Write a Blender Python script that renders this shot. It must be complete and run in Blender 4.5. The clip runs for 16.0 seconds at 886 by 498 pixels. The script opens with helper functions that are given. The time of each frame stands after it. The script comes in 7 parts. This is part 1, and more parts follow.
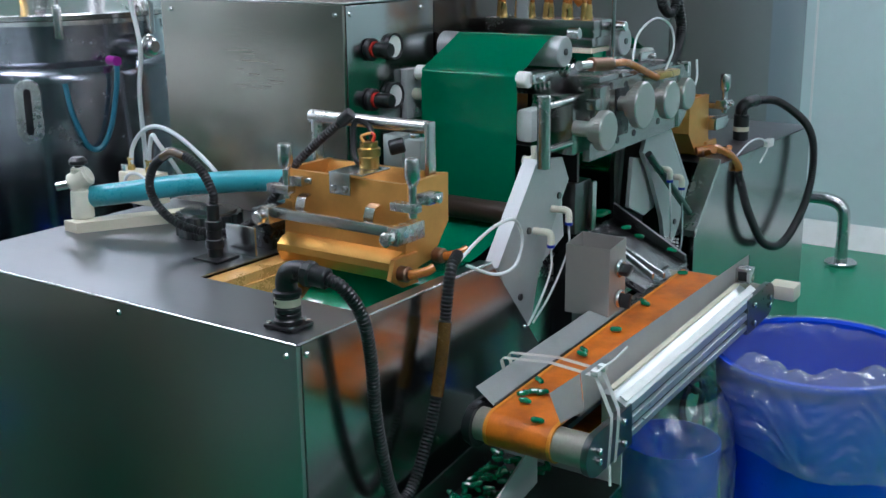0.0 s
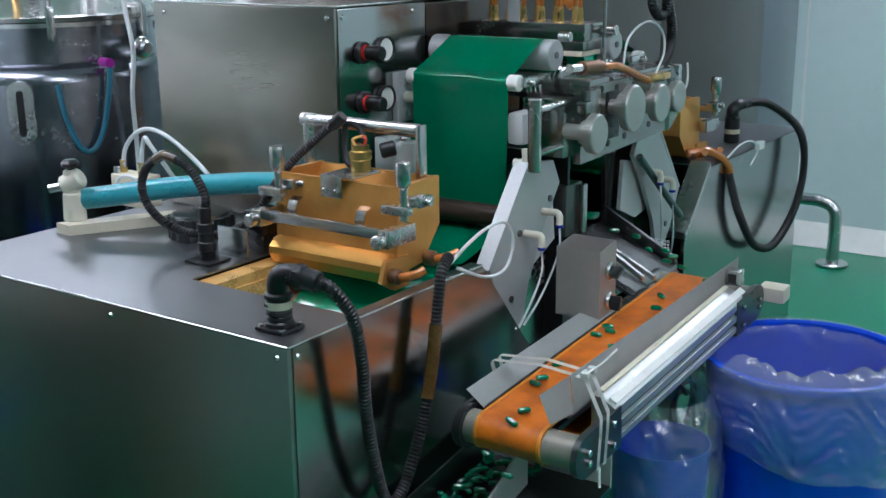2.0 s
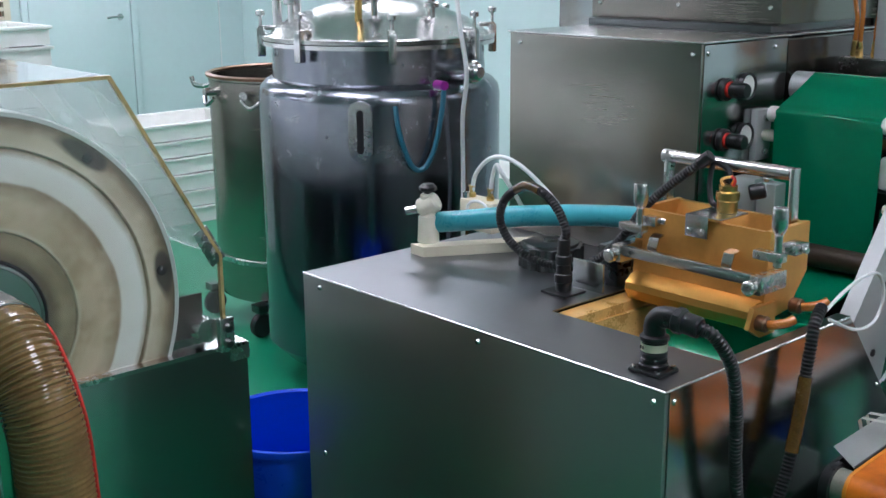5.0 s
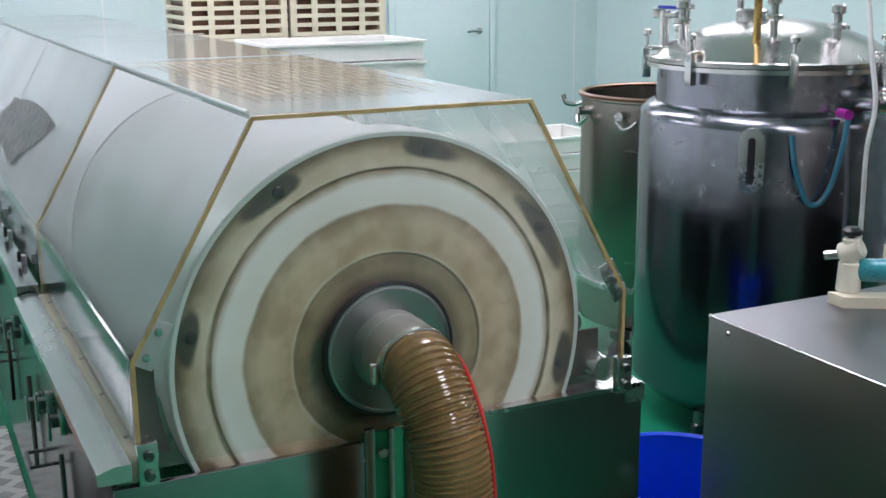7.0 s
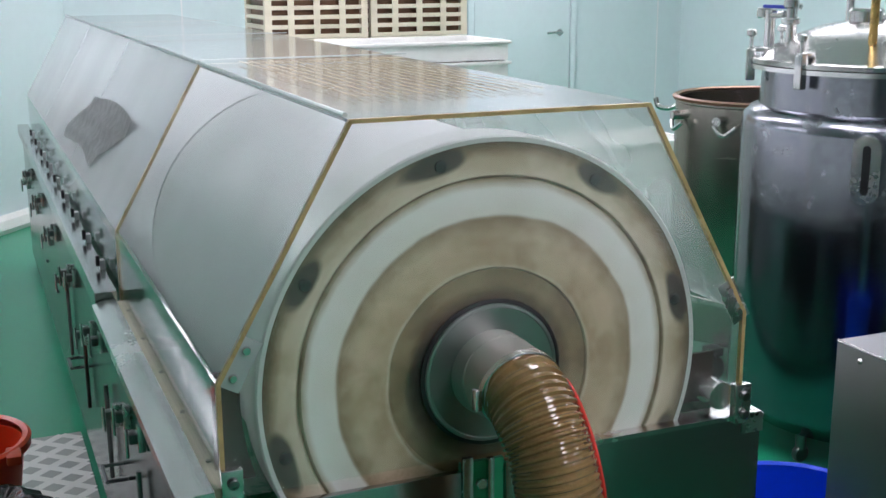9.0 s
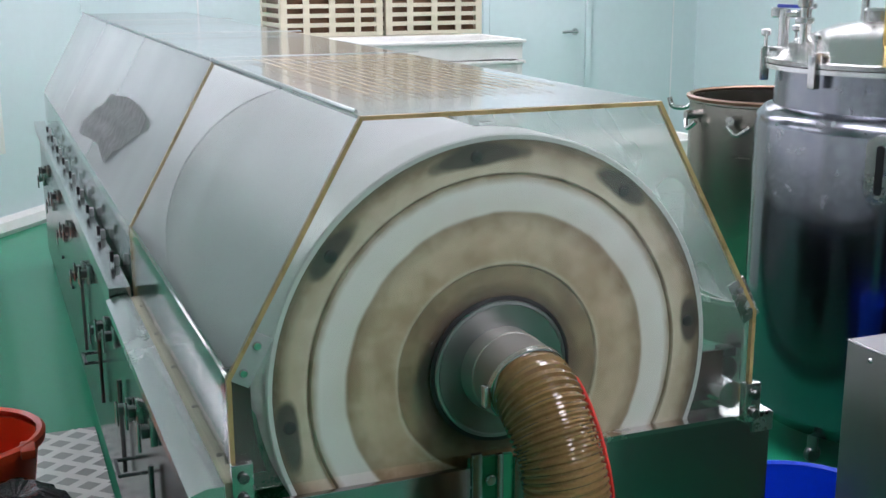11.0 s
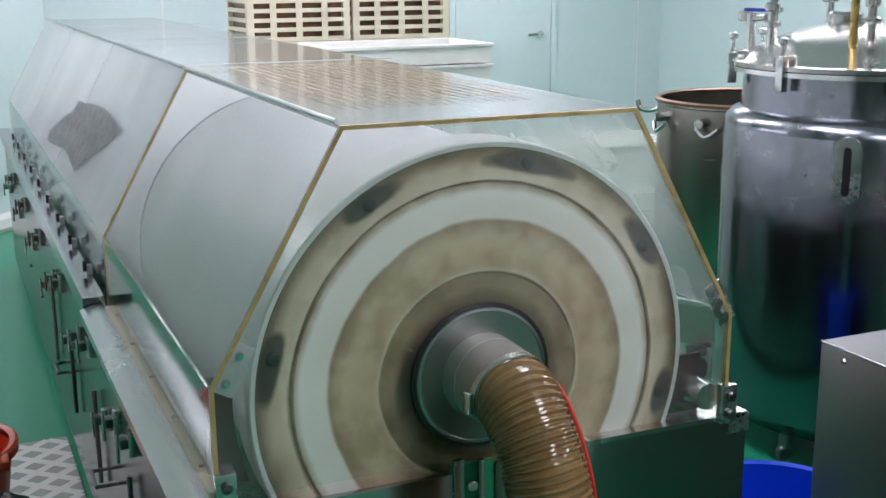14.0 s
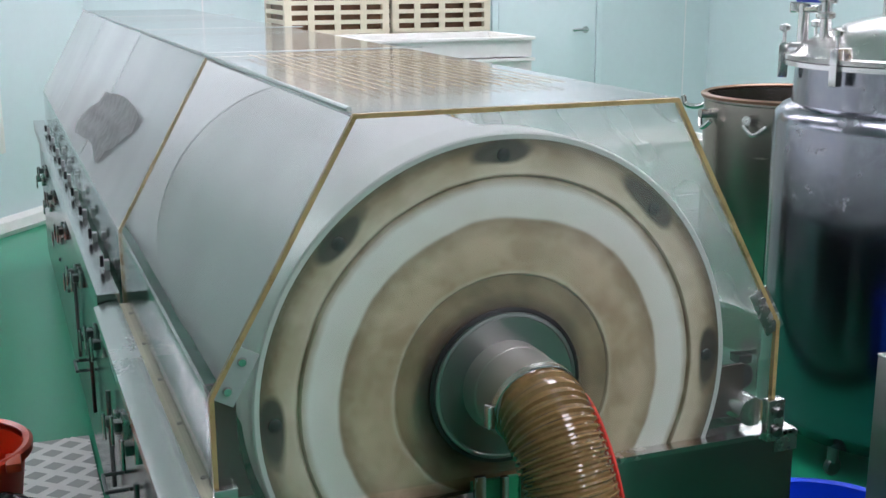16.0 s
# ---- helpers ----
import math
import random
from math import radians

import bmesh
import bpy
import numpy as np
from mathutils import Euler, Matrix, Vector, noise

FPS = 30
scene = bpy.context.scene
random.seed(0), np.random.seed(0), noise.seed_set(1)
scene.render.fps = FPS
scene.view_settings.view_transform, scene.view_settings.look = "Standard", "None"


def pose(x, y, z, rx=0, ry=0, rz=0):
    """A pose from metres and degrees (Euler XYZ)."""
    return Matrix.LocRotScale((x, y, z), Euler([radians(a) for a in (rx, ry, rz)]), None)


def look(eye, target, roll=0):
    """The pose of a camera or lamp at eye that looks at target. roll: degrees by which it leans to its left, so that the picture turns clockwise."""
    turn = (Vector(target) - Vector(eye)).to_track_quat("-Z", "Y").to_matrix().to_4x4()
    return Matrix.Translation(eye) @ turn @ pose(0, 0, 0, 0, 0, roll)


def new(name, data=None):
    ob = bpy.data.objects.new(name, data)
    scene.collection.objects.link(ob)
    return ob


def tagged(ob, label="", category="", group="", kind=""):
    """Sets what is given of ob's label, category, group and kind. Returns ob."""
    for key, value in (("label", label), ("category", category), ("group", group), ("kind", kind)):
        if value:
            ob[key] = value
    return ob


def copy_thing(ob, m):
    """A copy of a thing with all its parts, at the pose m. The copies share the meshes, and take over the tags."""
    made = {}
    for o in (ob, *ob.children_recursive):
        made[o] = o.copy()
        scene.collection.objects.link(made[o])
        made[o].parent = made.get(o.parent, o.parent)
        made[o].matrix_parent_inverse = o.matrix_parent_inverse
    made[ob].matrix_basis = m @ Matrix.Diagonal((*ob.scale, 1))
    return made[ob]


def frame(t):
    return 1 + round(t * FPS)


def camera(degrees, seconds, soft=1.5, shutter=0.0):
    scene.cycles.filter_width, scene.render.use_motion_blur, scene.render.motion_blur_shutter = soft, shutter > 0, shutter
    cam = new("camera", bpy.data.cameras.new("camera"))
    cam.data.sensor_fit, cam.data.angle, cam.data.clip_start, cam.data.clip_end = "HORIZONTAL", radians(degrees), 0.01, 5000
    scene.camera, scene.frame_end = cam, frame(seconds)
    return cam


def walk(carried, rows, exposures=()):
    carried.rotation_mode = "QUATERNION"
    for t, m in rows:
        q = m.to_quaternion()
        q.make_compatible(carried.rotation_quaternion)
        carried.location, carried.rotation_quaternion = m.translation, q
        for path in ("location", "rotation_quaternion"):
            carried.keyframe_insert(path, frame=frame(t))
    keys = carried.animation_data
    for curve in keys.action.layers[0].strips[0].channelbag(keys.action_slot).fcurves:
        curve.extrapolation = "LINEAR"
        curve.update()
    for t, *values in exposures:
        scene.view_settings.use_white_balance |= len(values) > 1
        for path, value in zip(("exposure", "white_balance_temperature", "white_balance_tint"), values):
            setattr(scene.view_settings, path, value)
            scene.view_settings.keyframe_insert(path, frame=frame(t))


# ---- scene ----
cam = camera(42.0, 16.0, soft=1.5)
PATH = [
    (0, (0.227, -0.203, 1.56), (-0.884, 1.374, 1.033), -0.7),
    (0.5, (0.228, -0.207, 1.561), (-0.88, 1.372, 1.034), -0.6),
    (1, (0.232, -0.208, 1.565), (-0.873, 1.373, 1.038), -0.6),
    (1.5, (0.238, -0.207, 1.568), (-0.867, 1.374, 1.04), -0.6),
    (2, (0.238, -0.207, 1.568), (-0.865, 1.376, 1.041), -0.6),
    (2.5, (0.234, -0.215, 1.571), (-0.867, 1.369, 1.044), -0.5),
    (3, (0.217, -0.222, 1.571), (-0.88, 1.365, 1.043), -0.5),
    (3.5, (0.184, -0.246, 1.58), (-0.922, 1.335, 1.053), -0.4),
    (4, (0.144, -0.277, 1.596), (-1.042, 1.247, 1.075), -0.4),
    (4.5, (0.105, -0.305, 1.606), (-1.192, 1.13, 1.096), -0.4),
    (5, (0.062, -0.34, 1.613), (-1.372, 0.961, 1.113), -0.4),
    (5.2, (0.05, -0.339, 1.614), (-1.444, 0.895, 1.118), -0.5),
    (7.5, (-0.245, -0.414, 1.624), (-2.013, 0.394, 1.153), -0.3),
    (8, (-0.299, -0.406, 1.617), (-2.081, 0.37, 1.148), -0.3),
    (8.5, (-0.344, -0.396, 1.609), (-2.135, 0.36, 1.14), -0.2),
    (9, (-0.361, -0.395, 1.605), (-2.156, 0.351, 1.136), -0.3),
    (11.5, (-0.341, -0.388, 1.602), (-2.148, 0.33, 1.133), -0.2),
    (12, (-0.329, -0.385, 1.6), (-2.137, 0.331, 1.133), -0.3),
    (12.5, (-0.31, -0.384, 1.605), (-2.118, 0.333, 1.137), -0.2),
    (13, (-0.305, -0.38, 1.612), (-2.113, 0.337, 1.146), -0.2),
    (13.5, (-0.338, -0.41, 1.617), (-2.141, 0.32, 1.152), -0.3),
    (14, (-0.352, -0.417, 1.616), (-2.134, 0.36, 1.148), -0.4),
    (14.5, (-0.403, -0.385, 1.605), (-2.207, 0.341, 1.138), -0.4),
    (15, (-0.445, -0.336, 1.597), (-2.258, 0.367, 1.128), -0.3),
    (15.5, (-0.471, -0.328, 1.589), (-2.283, 0.375, 1.119), -0.3),
    (16, (-0.474, -0.325, 1.583), (-2.285, 0.381, 1.112), -0.2),
]
walk(cam, [(t, look(eye, target, roll)) for t, eye, target, roll in PATH],
     exposures=[(0, 0.0, 5600, 20), (4, 0.0, 5700, 23), (7.5, 0.0, 6100, 27), (16, 0.0, 6100, 27)])

# ---- light and exposure ----
world = bpy.data.worlds.new("world")
scene.world = world
world.use_nodes = True
world.node_tree.nodes["Background"].inputs[0].default_value = (0.75, 0.85, 0.9, 1)
world.node_tree.nodes["Background"].inputs[1].default_value = 0.03
scene.view_settings.exposure = 0.0
LAMP_POWER = 12.0


# ---- materials ----
def mat(name, base, rough=0.5, metal=0.0, scale=6.0, vary=0.12, bump=0.02, stain=None, stain_amount=0.0, coat=0.0,
        trans=0.0, ior=1.45, brushed=None, emit=0.0, rough_vary=0.1, alpha=1.0, hue=None):
    """A procedural material: two scales of noise vary colour and gloss, with a fine bump."""
    m = bpy.data.materials.new(name)
    m.use_nodes = True
    nt = m.node_tree
    N, L = nt.nodes, nt.links
    b = N["Principled BSDF"]
    tc = N.new("ShaderNodeTexCoord")
    mp = N.new("ShaderNodeMapping")
    L.new(tc.outputs["Object"], mp.inputs[0])
    if brushed:
        mp.inputs["Scale"].default_value = brushed
    n1 = N.new("ShaderNodeTexNoise")
    n1.inputs["Scale"].default_value = scale
    n1.inputs["Detail"].default_value = 6
    L.new(tc.outputs["Object"], n1.inputs["Vector"])
    n2 = N.new("ShaderNodeTexNoise")
    n2.inputs["Scale"].default_value = scale * (14 if not brushed else 4)
    n2.inputs["Detail"].default_value = 4
    L.new(mp.outputs[0], n2.inputs["Vector"])
    add = N.new("ShaderNodeMath")
    add.operation = "ADD"
    mul = N.new("ShaderNodeMath")
    mul.operation = "MULTIPLY"
    mul.inputs[1].default_value = 0.45
    L.new(n2.outputs[0], mul.inputs[0])
    L.new(n1.outputs[0], add.inputs[0])
    L.new(mul.outputs[0], add.inputs[1])
    ramp = N.new("ShaderNodeValToRGB")
    e = ramp.color_ramp.elements
    e[0].position, e[1].position = 0.45, 1.0
    e[0].color = (*[c * (1 - vary) for c in base], 1)
    e[1].color = (*[min(1, c * (1 + vary)) for c in (hue or base)], 1)
    L.new(add.outputs[0], ramp.inputs[0])
    colour = ramp.outputs[0]
    if stain:
        n3 = N.new("ShaderNodeTexNoise")
        n3.inputs["Scale"].default_value = scale * 0.8
        n3.inputs["Detail"].default_value = 6
        n3.inputs["Roughness"].default_value = 0.55
        L.new(tc.outputs["Object"], n3.inputs["Vector"])
        r3 = N.new("ShaderNodeValToRGB")
        r3.color_ramp.elements[0].position, r3.color_ramp.elements[1].position = 0.42, 0.85
        r3.color_ramp.elements[1].color = (stain_amount,) * 3 + (1,)
        L.new(n3.outputs[0], r3.inputs[0])
        mx = N.new("ShaderNodeMixRGB")
        mx.inputs[2].default_value = (*stain, 1)
        L.new(r3.outputs[0], mx.inputs[0])
        L.new(colour, mx.inputs[1])
        colour = mx.outputs[0]
    L.new(colour, b.inputs["Base Color"])
    rr = N.new("ShaderNodeMapRange")
    rr.inputs["From Min"].default_value, rr.inputs["From Max"].default_value = 0.4, 1.0
    rr.inputs["To Min"].default_value, rr.inputs["To Max"].default_value = max(0.02, rough - rough_vary), min(1, rough + rough_vary)
    L.new(add.outputs[0], rr.inputs[0])
    L.new(rr.outputs[0], b.inputs["Roughness"])
    b.inputs["Metallic"].default_value = metal
    b.inputs["Coat Weight"].default_value = coat
    b.inputs["Coat Roughness"].default_value = 0.08
    b.inputs["Transmission Weight"].default_value = trans
    b.inputs["IOR"].default_value = ior
    b.inputs["Alpha"].default_value = alpha
    if emit:
        b.inputs["Emission Color"].default_value = (*base, 1)
        b.inputs["Emission Strength"].default_value = emit
    if bump:
        bp = N.new("ShaderNodeBump")
        bp.inputs["Strength"].default_value = bump
        bp.inputs["Distance"].default_value = 0.01
        L.new(n2.outputs[0], bp.inputs["Height"])
        L.new(bp.outputs[0], b.inputs["Normal"])
    return m


def haze_mat(name, base, see, rough=0.25, gloss=1.0, wrinkle=0.0, blur=0.06):
    """Clear sheet with a film of powder: part see-through, part diffuse, with a gloss on top."""
    m = bpy.data.materials.new(name)
    m.use_nodes = True
    N, L = m.node_tree.nodes, m.node_tree.links
    b = N["Principled BSDF"]
    out = N["Material Output"]
    b.inputs["Base Color"].default_value = (*base, 1)
    b.inputs["Roughness"].default_value = rough
    b.inputs["Specular IOR Level"].default_value = 0.5 * gloss
    t = N.new("ShaderNodeBsdfTransparent")
    t.inputs[0].default_value = (0.96, 0.98, 0.97, 1)
    mx = N.new("ShaderNodeMixShader")
    tc = N.new("ShaderNodeTexCoord")
    n = N.new("ShaderNodeTexNoise")
    n.inputs["Scale"].default_value = 2.5
    n.inputs["Detail"].default_value = 2
    L.new(tc.outputs["Object"], n.inputs["Vector"])
    r = N.new("ShaderNodeMapRange")
    r.inputs["From Min"].default_value, r.inputs["From Max"].default_value = 0.3, 0.7
    r.inputs["To Min"].default_value, r.inputs["To Max"].default_value = max(0, see - 0.04), min(1, see + 0.04)
    L.new(n.outputs[0], r.inputs[0])
    L.new(r.outputs[0], mx.inputs[0])
    g = N.new("ShaderNodeBsdfGlossy")
    g.inputs["Roughness"].default_value = blur
    if wrinkle:
        nw = N.new("ShaderNodeTexNoise")
        nw.inputs["Scale"].default_value, nw.inputs["Detail"].default_value = 22, 4
        nw.inputs["Distortion"].default_value = 1.5
        L.new(tc.outputs["Object"], nw.inputs["Vector"])
        bp = N.new("ShaderNodeBump")
        bp.inputs["Strength"].default_value, bp.inputs["Distance"].default_value = wrinkle, 0.02
        L.new(nw.outputs[0], bp.inputs["Height"])
        L.new(bp.outputs[0], g.inputs["Normal"])
        L.new(bp.outputs[0], b.inputs["Normal"])
    lw = N.new("ShaderNodeLayerWeight")
    lw.inputs[0].default_value = 0.5
    pw = N.new("ShaderNodeMath")
    pw.operation = "POWER"
    pw.inputs[1].default_value = 4.0
    L.new(lw.outputs["Facing"], pw.inputs[0])
    fr = N.new("ShaderNodeMath")
    fr.operation = "MULTIPLY_ADD"
    fr.inputs[1].default_value, fr.inputs[2].default_value = 0.75, 0.03
    L.new(pw.outputs[0], fr.inputs[0])
    mg = N.new("ShaderNodeMixShader")
    gm = N.new("ShaderNodeMath")
    gm.operation = "MULTIPLY"
    gm.inputs[1].default_value = gloss
    gm.use_clamp = True
    L.new(fr.outputs[0], gm.inputs[0])
    L.new(b.outputs[0], mx.inputs[1])
    L.new(t.outputs[0], mx.inputs[2])
    L.new(gm.outputs[0], mg.inputs[0])
    L.new(mx.outputs[0], mg.inputs[1])
    L.new(g.outputs[0], mg.inputs[2])
    L.new(mg.outputs[0], out.inputs[0])
    return m


STEEL = mat("brushed_steel", (0.31, 0.29, 0.255), 0.27, 1.0, 3, 0.008, 0.0, brushed=(1, 1, 30), stain=(0.36, 0.34, 0.31), stain_amount=0.15, rough_vary=0.006)
STEEL_TOP = mat("brushed_steel_top", (0.25, 0.262, 0.275), 0.36, 1.0, 4, 0.05, 0.0, brushed=(1, 25, 1), stain=(0.38, 0.38, 0.39), stain_amount=0.25, rough_vary=0.05)
STEEL_FRONT = mat("dull_front_sheet_steel", (0.36, 0.37, 0.365), 0.36, 1.0, 3, 0.02, 0.0, brushed=(1, 1, 30), stain=(0.32, 0.32, 0.32), stain_amount=0.12, rough_vary=0.02)
# brownish stainless copy; the dark room it would mirror is in the colour
STEEL_BROWN_REFLECT = mat("brownish_reflection_steel", (0.12, 0.10, 0.09), 0.24, 1.0, 3, 0.03, 0.0, brushed=(1, 1, 30), stain=(0.12, 0.10, 0.085), stain_amount=0.3, rough_vary=0.03)
ROLLER_BROWN = mat("dark_brown_roller", (0.045, 0.03, 0.02), 0.45, 0.2, 14, 0.2, 0.01)
STEEL_PLATE = mat("dark_polished_plate", (0.19, 0.195, 0.195), 0.20, 1.0, 4, 0.04, 0.0, stain=(0.17, 0.17, 0.165), stain_amount=0.4, rough_vary=0.04)
STEEL_SIDE = mat("polished_sheet_steel", (0.40, 0.41, 0.405), 0.18, 1.0, 3, 0.03, 0.0, brushed=(1, 1, 30), stain=(0.35, 0.35, 0.35), stain_amount=0.15, rough_vary=0.03)
MIRROR = mat("mirror_steel", (0.275, 0.285, 0.32), 0.17, 1.0, 3, 0.08, 0.006, stain=(0.30, 0.30, 0.33), stain_amount=0.4, rough_vary=0.07)
BRIGHT = mat("machined_steel", (0.60, 0.60, 0.59), 0.26, 1.0, 6, 0.04, 0.0, stain=(0.46, 0.45, 0.43), stain_amount=0.2, rough_vary=0.025)
HEAD_STEEL = mat("oiled_machined_steel", (0.40, 0.40, 0.385), 0.24, 1.0, 9, 0.10, 0.004, stain=(0.20, 0.19, 0.175), stain_amount=0.6, rough_vary=0.06)
DISC_STEEL = mat("lathe_turned_steel", (0.50, 0.50, 0.47), 0.33, 0.9, 7, 0.08, 0.004, stain=(0.36, 0.34, 0.29), stain_amount=0.5)
RIM_METAL = mat("bright_drum_rim", (0.74, 0.75, 0.74), 0.38, 0.3, 6, 0.03, 0.0)
CHROME = mat("chrome", (0.64, 0.64, 0.635), 0.23, 1.0, 8, 0.03, 0.0, rough_vary=0.02)
DARK_STEEL = mat("dark_steel", (0.16, 0.165, 0.165), 0.3, 1.0, 5, 0.15, 0.003, rough_vary=0.05)
SWITCH_STEEL = mat("satin_stainless", (0.50, 0.48, 0.45), 0.36, 0.6, 6, 0.05, 0.0, stain=(0.38, 0.35, 0.31), stain_amount=0.4)
ALU_PROFILE = mat("extruded_aluminium", (0.54, 0.58, 0.57), 0.34, 0.75, 8, 0.05, 0.0, stain=(0.50, 0.51, 0.50), stain_amount=0.3)
ALU = mat("aluminium_plate", (0.46, 0.485, 0.485), 0.40, 0.35, 8, 0.07, 0.01, stain=(0.45, 0.45, 0.44), stain_amount=0.3)
ALU_GUARD = mat("matt_sheet_aluminium", (0.60, 0.62, 0.61), 0.40, 0.1, 8, 0.06, 0.005, stain=(0.38, 0.38, 0.37), stain_amount=0.35)
BRASS = mat("bronze_box", (0.80, 0.40, 0.10), 0.36, 0.55, 7, 0.10, 0.004, stain=(0.42, 0.19, 0.045), stain_amount=0.6, rough_vary=0.06)
BRASS_LIP = mat("polished_brass", (0.66, 0.36, 0.08), 0.34, 0.75, 7, 0.08, 0.004, stain=(0.46, 0.26, 0.07), stain_amount=0.3)
BRASS_NUT = mat("brass_fitting", (0.66, 0.45, 0.16), 0.28, 1.0, 30, 0.1, 0.01)
COPPER_TUBE = mat("amber_tube", (0.50, 0.17, 0.03), 0.22, 0.1, 20, 0.15, 0.0, coat=0.6)
RESIN = mat("amber_liner", (0.72, 0.42, 0.13), 0.30, 0.15, 14, 0.22, 0.02, stain=(0.40, 0.17, 0.03), stain_amount=0.7)
GEL = mat("green_gelatin_film", (0.0, 0.30, 0.145), 0.16, 0.0, 5, 0.08, 0.006, coat=0.7, rough_vary=0.05)
CAPSULE = mat("green_capsule", (0.0, 0.19, 0.08), 0.12, 0.0, 30, 0.15, 0.0, coat=1.0, rough_vary=0.03)
FLOOR = mat("green_epoxy", (0.006, 0.262, 0.135), 0.30, 0.0, 0.9, 0.06, 0.0, coat=0.15, stain=(0.004, 0.23, 0.115), stain_amount=0.12, rough_vary=0.03)
WALL = mat("pale_panel_wall", (0.62, 0.735, 0.745), 0.42, 0.0, 1.2, 0.04, 0.004, stain=(0.52, 0.64, 0.64), stain_amount=0.25)
CEIL = mat("white_ceiling", (0.78, 0.80, 0.80), 0.6, 0.0, 2, 0.03, 0.0)
WHITE = mat("white_plastic", (0.78, 0.79, 0.76), 0.4, 0.0, 12, 0.05, 0.01, stain=(0.6, 0.58, 0.5), stain_amount=0.3)
CREAM = mat("cream_plastic", (0.72, 0.67, 0.52), 0.45, 0.0, 10, 0.06, 0.01, stain=(0.55, 0.48, 0.33), stain_amount=0.4)
IVORY = mat("ivory_nylon", (0.74, 0.72, 0.60), 0.38, 0.0, 20, 0.06, 0.01, stain=(0.55, 0.47, 0.30), stain_amount=0.5)
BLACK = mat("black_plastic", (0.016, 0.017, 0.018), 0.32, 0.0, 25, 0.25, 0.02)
RUBBER = mat("black_rubber", (0.016, 0.016, 0.017), 0.38, 0.0, 18, 0.3, 0.02)
RED = mat("red_plastic", (0.55, 0.03, 0.02), 0.35, 0.0, 20, 0.1, 0.0)
RED_LINE = mat("red_line", (0.62, 0.03, 0.02), 0.4, 0.0, 20, 0.1, 0.0)
TEAL = mat("teal_hose", (0.05, 0.36, 0.42), 0.30, 0.0, 9, 0.10, 0.01, stain=(0.03, 0.24, 0.30), stain_amount=0.4, coat=0.3)
AMBER_TAPE = mat("amber_tape", (0.10, 0.052, 0.012), 0.22, 0.0, 20, 0.5, 0.01, coat=0.5)
BELT = mat("orange_belt", (0.68, 0.17, 0.004), 0.42, 0.0, 16, 0.12, 0.02, stain=(0.20, 0.035, 0.008), stain_amount=1.0)
BELT_EDGE = mat("orange_belt_edge", (0.72, 0.26, 0.02), 0.5, 0.0, 16, 0.10, 0.02)
ROLLER_GREY = mat("grey_roller", (0.36, 0.345, 0.29), 0.42, 0.5, 14, 0.2, 0.03, stain=(0.14, 0.13, 0.10), stain_amount=0.6)
BLUE = mat("blue_plastic_bin", (0.008, 0.075, 0.72), 0.34, 0.0, 8, 0.10, 0.01, coat=0.2)
ORANGE_RED = mat("orange_red_plastic", (0.75, 0.07, 0.018), 0.32, 0.0, 8, 0.08, 0.01, coat=0.2)
BAG_BLACK = mat("black_bin_bag", (0.02, 0.02, 0.02), 0.22, 0.0, 10, 0.2, 0.2)
COPPER_RIM = mat("brown_rim", (0.22, 0.12, 0.07), 0.35, 0.6, 12, 0.2, 0.02)
ACRYLIC_EDGE = mat("tan_acrylic_edge", (0.50, 0.36, 0.16), 0.3, 0.0, 20, 0.25, 0.0, stain=(0.30, 0.19, 0.08), stain_amount=0.5)
DRUM_WHITE = mat("dusty_drum_skin", (0.80, 0.81, 0.81), 0.55, 0.0, 4, 0.06, 0.02, stain=(0.62, 0.63, 0.64), stain_amount=0.4)
WHITE_TUBE = mat("white_tube", (0.74, 0.76, 0.76), 0.3, 0.0, 20, 0.05, 0.0, coat=0.3)
# teal tubing at the tank, darkened for the dim light there
TEAL_DIM = mat("dim_teal_tube", (0.025, 0.15, 0.22), 0.35, 0.0, 12, 0.15, 0.0, coat=0.2)
MESH_GREY = mat("grey_wire_mesh", (0.55, 0.56, 0.56), 0.6, 0.1, 30, 0.25, 0.15)
MAGENTA = mat("magenta_fitting", (0.35, 0.02, 0.30), 0.35, 0.0, 20, 0.1, 0.0)
NAVY = mat("dark_blue_handle", (0.01, 0.03, 0.30), 0.35, 0.0, 20, 0.1, 0.0)
LAMP = mat("lamp_diffuser", (1.0, 0.985, 0.95), 0.5, emit=LAMP_POWER, bump=0)
FLOOR_GREEN = mat("floor_green_tone", (0.02, 0.30, 0.14), 0.3, 0.0, 8, 0.06, 0.01)
CLEAR = haze_mat("clear_acrylic", (0.80, 0.83, 0.82), 0.955, 0.2, 1.0)
HAZY = haze_mat("lightly_powdered_acrylic", (0.84, 0.86, 0.87), 0.92, 0.30, 0.35, blur=0.10)
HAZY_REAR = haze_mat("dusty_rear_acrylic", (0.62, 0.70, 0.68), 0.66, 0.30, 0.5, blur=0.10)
HAZY_FAR = haze_mat("powdered_acrylic", (0.84, 0.87, 0.88), 0.44, 0.30, 0.5, blur=0.14)
HAZY_TOP = haze_mat("powdered_acrylic_top", (0.84, 0.87, 0.88), 0.40, 0.2, 1.5, blur=0.10)
BAG_CLEAR = haze_mat("clear_bag_film", (0.78, 0.84, 0.9), 0.85, 0.2, 2.6, 0.30)


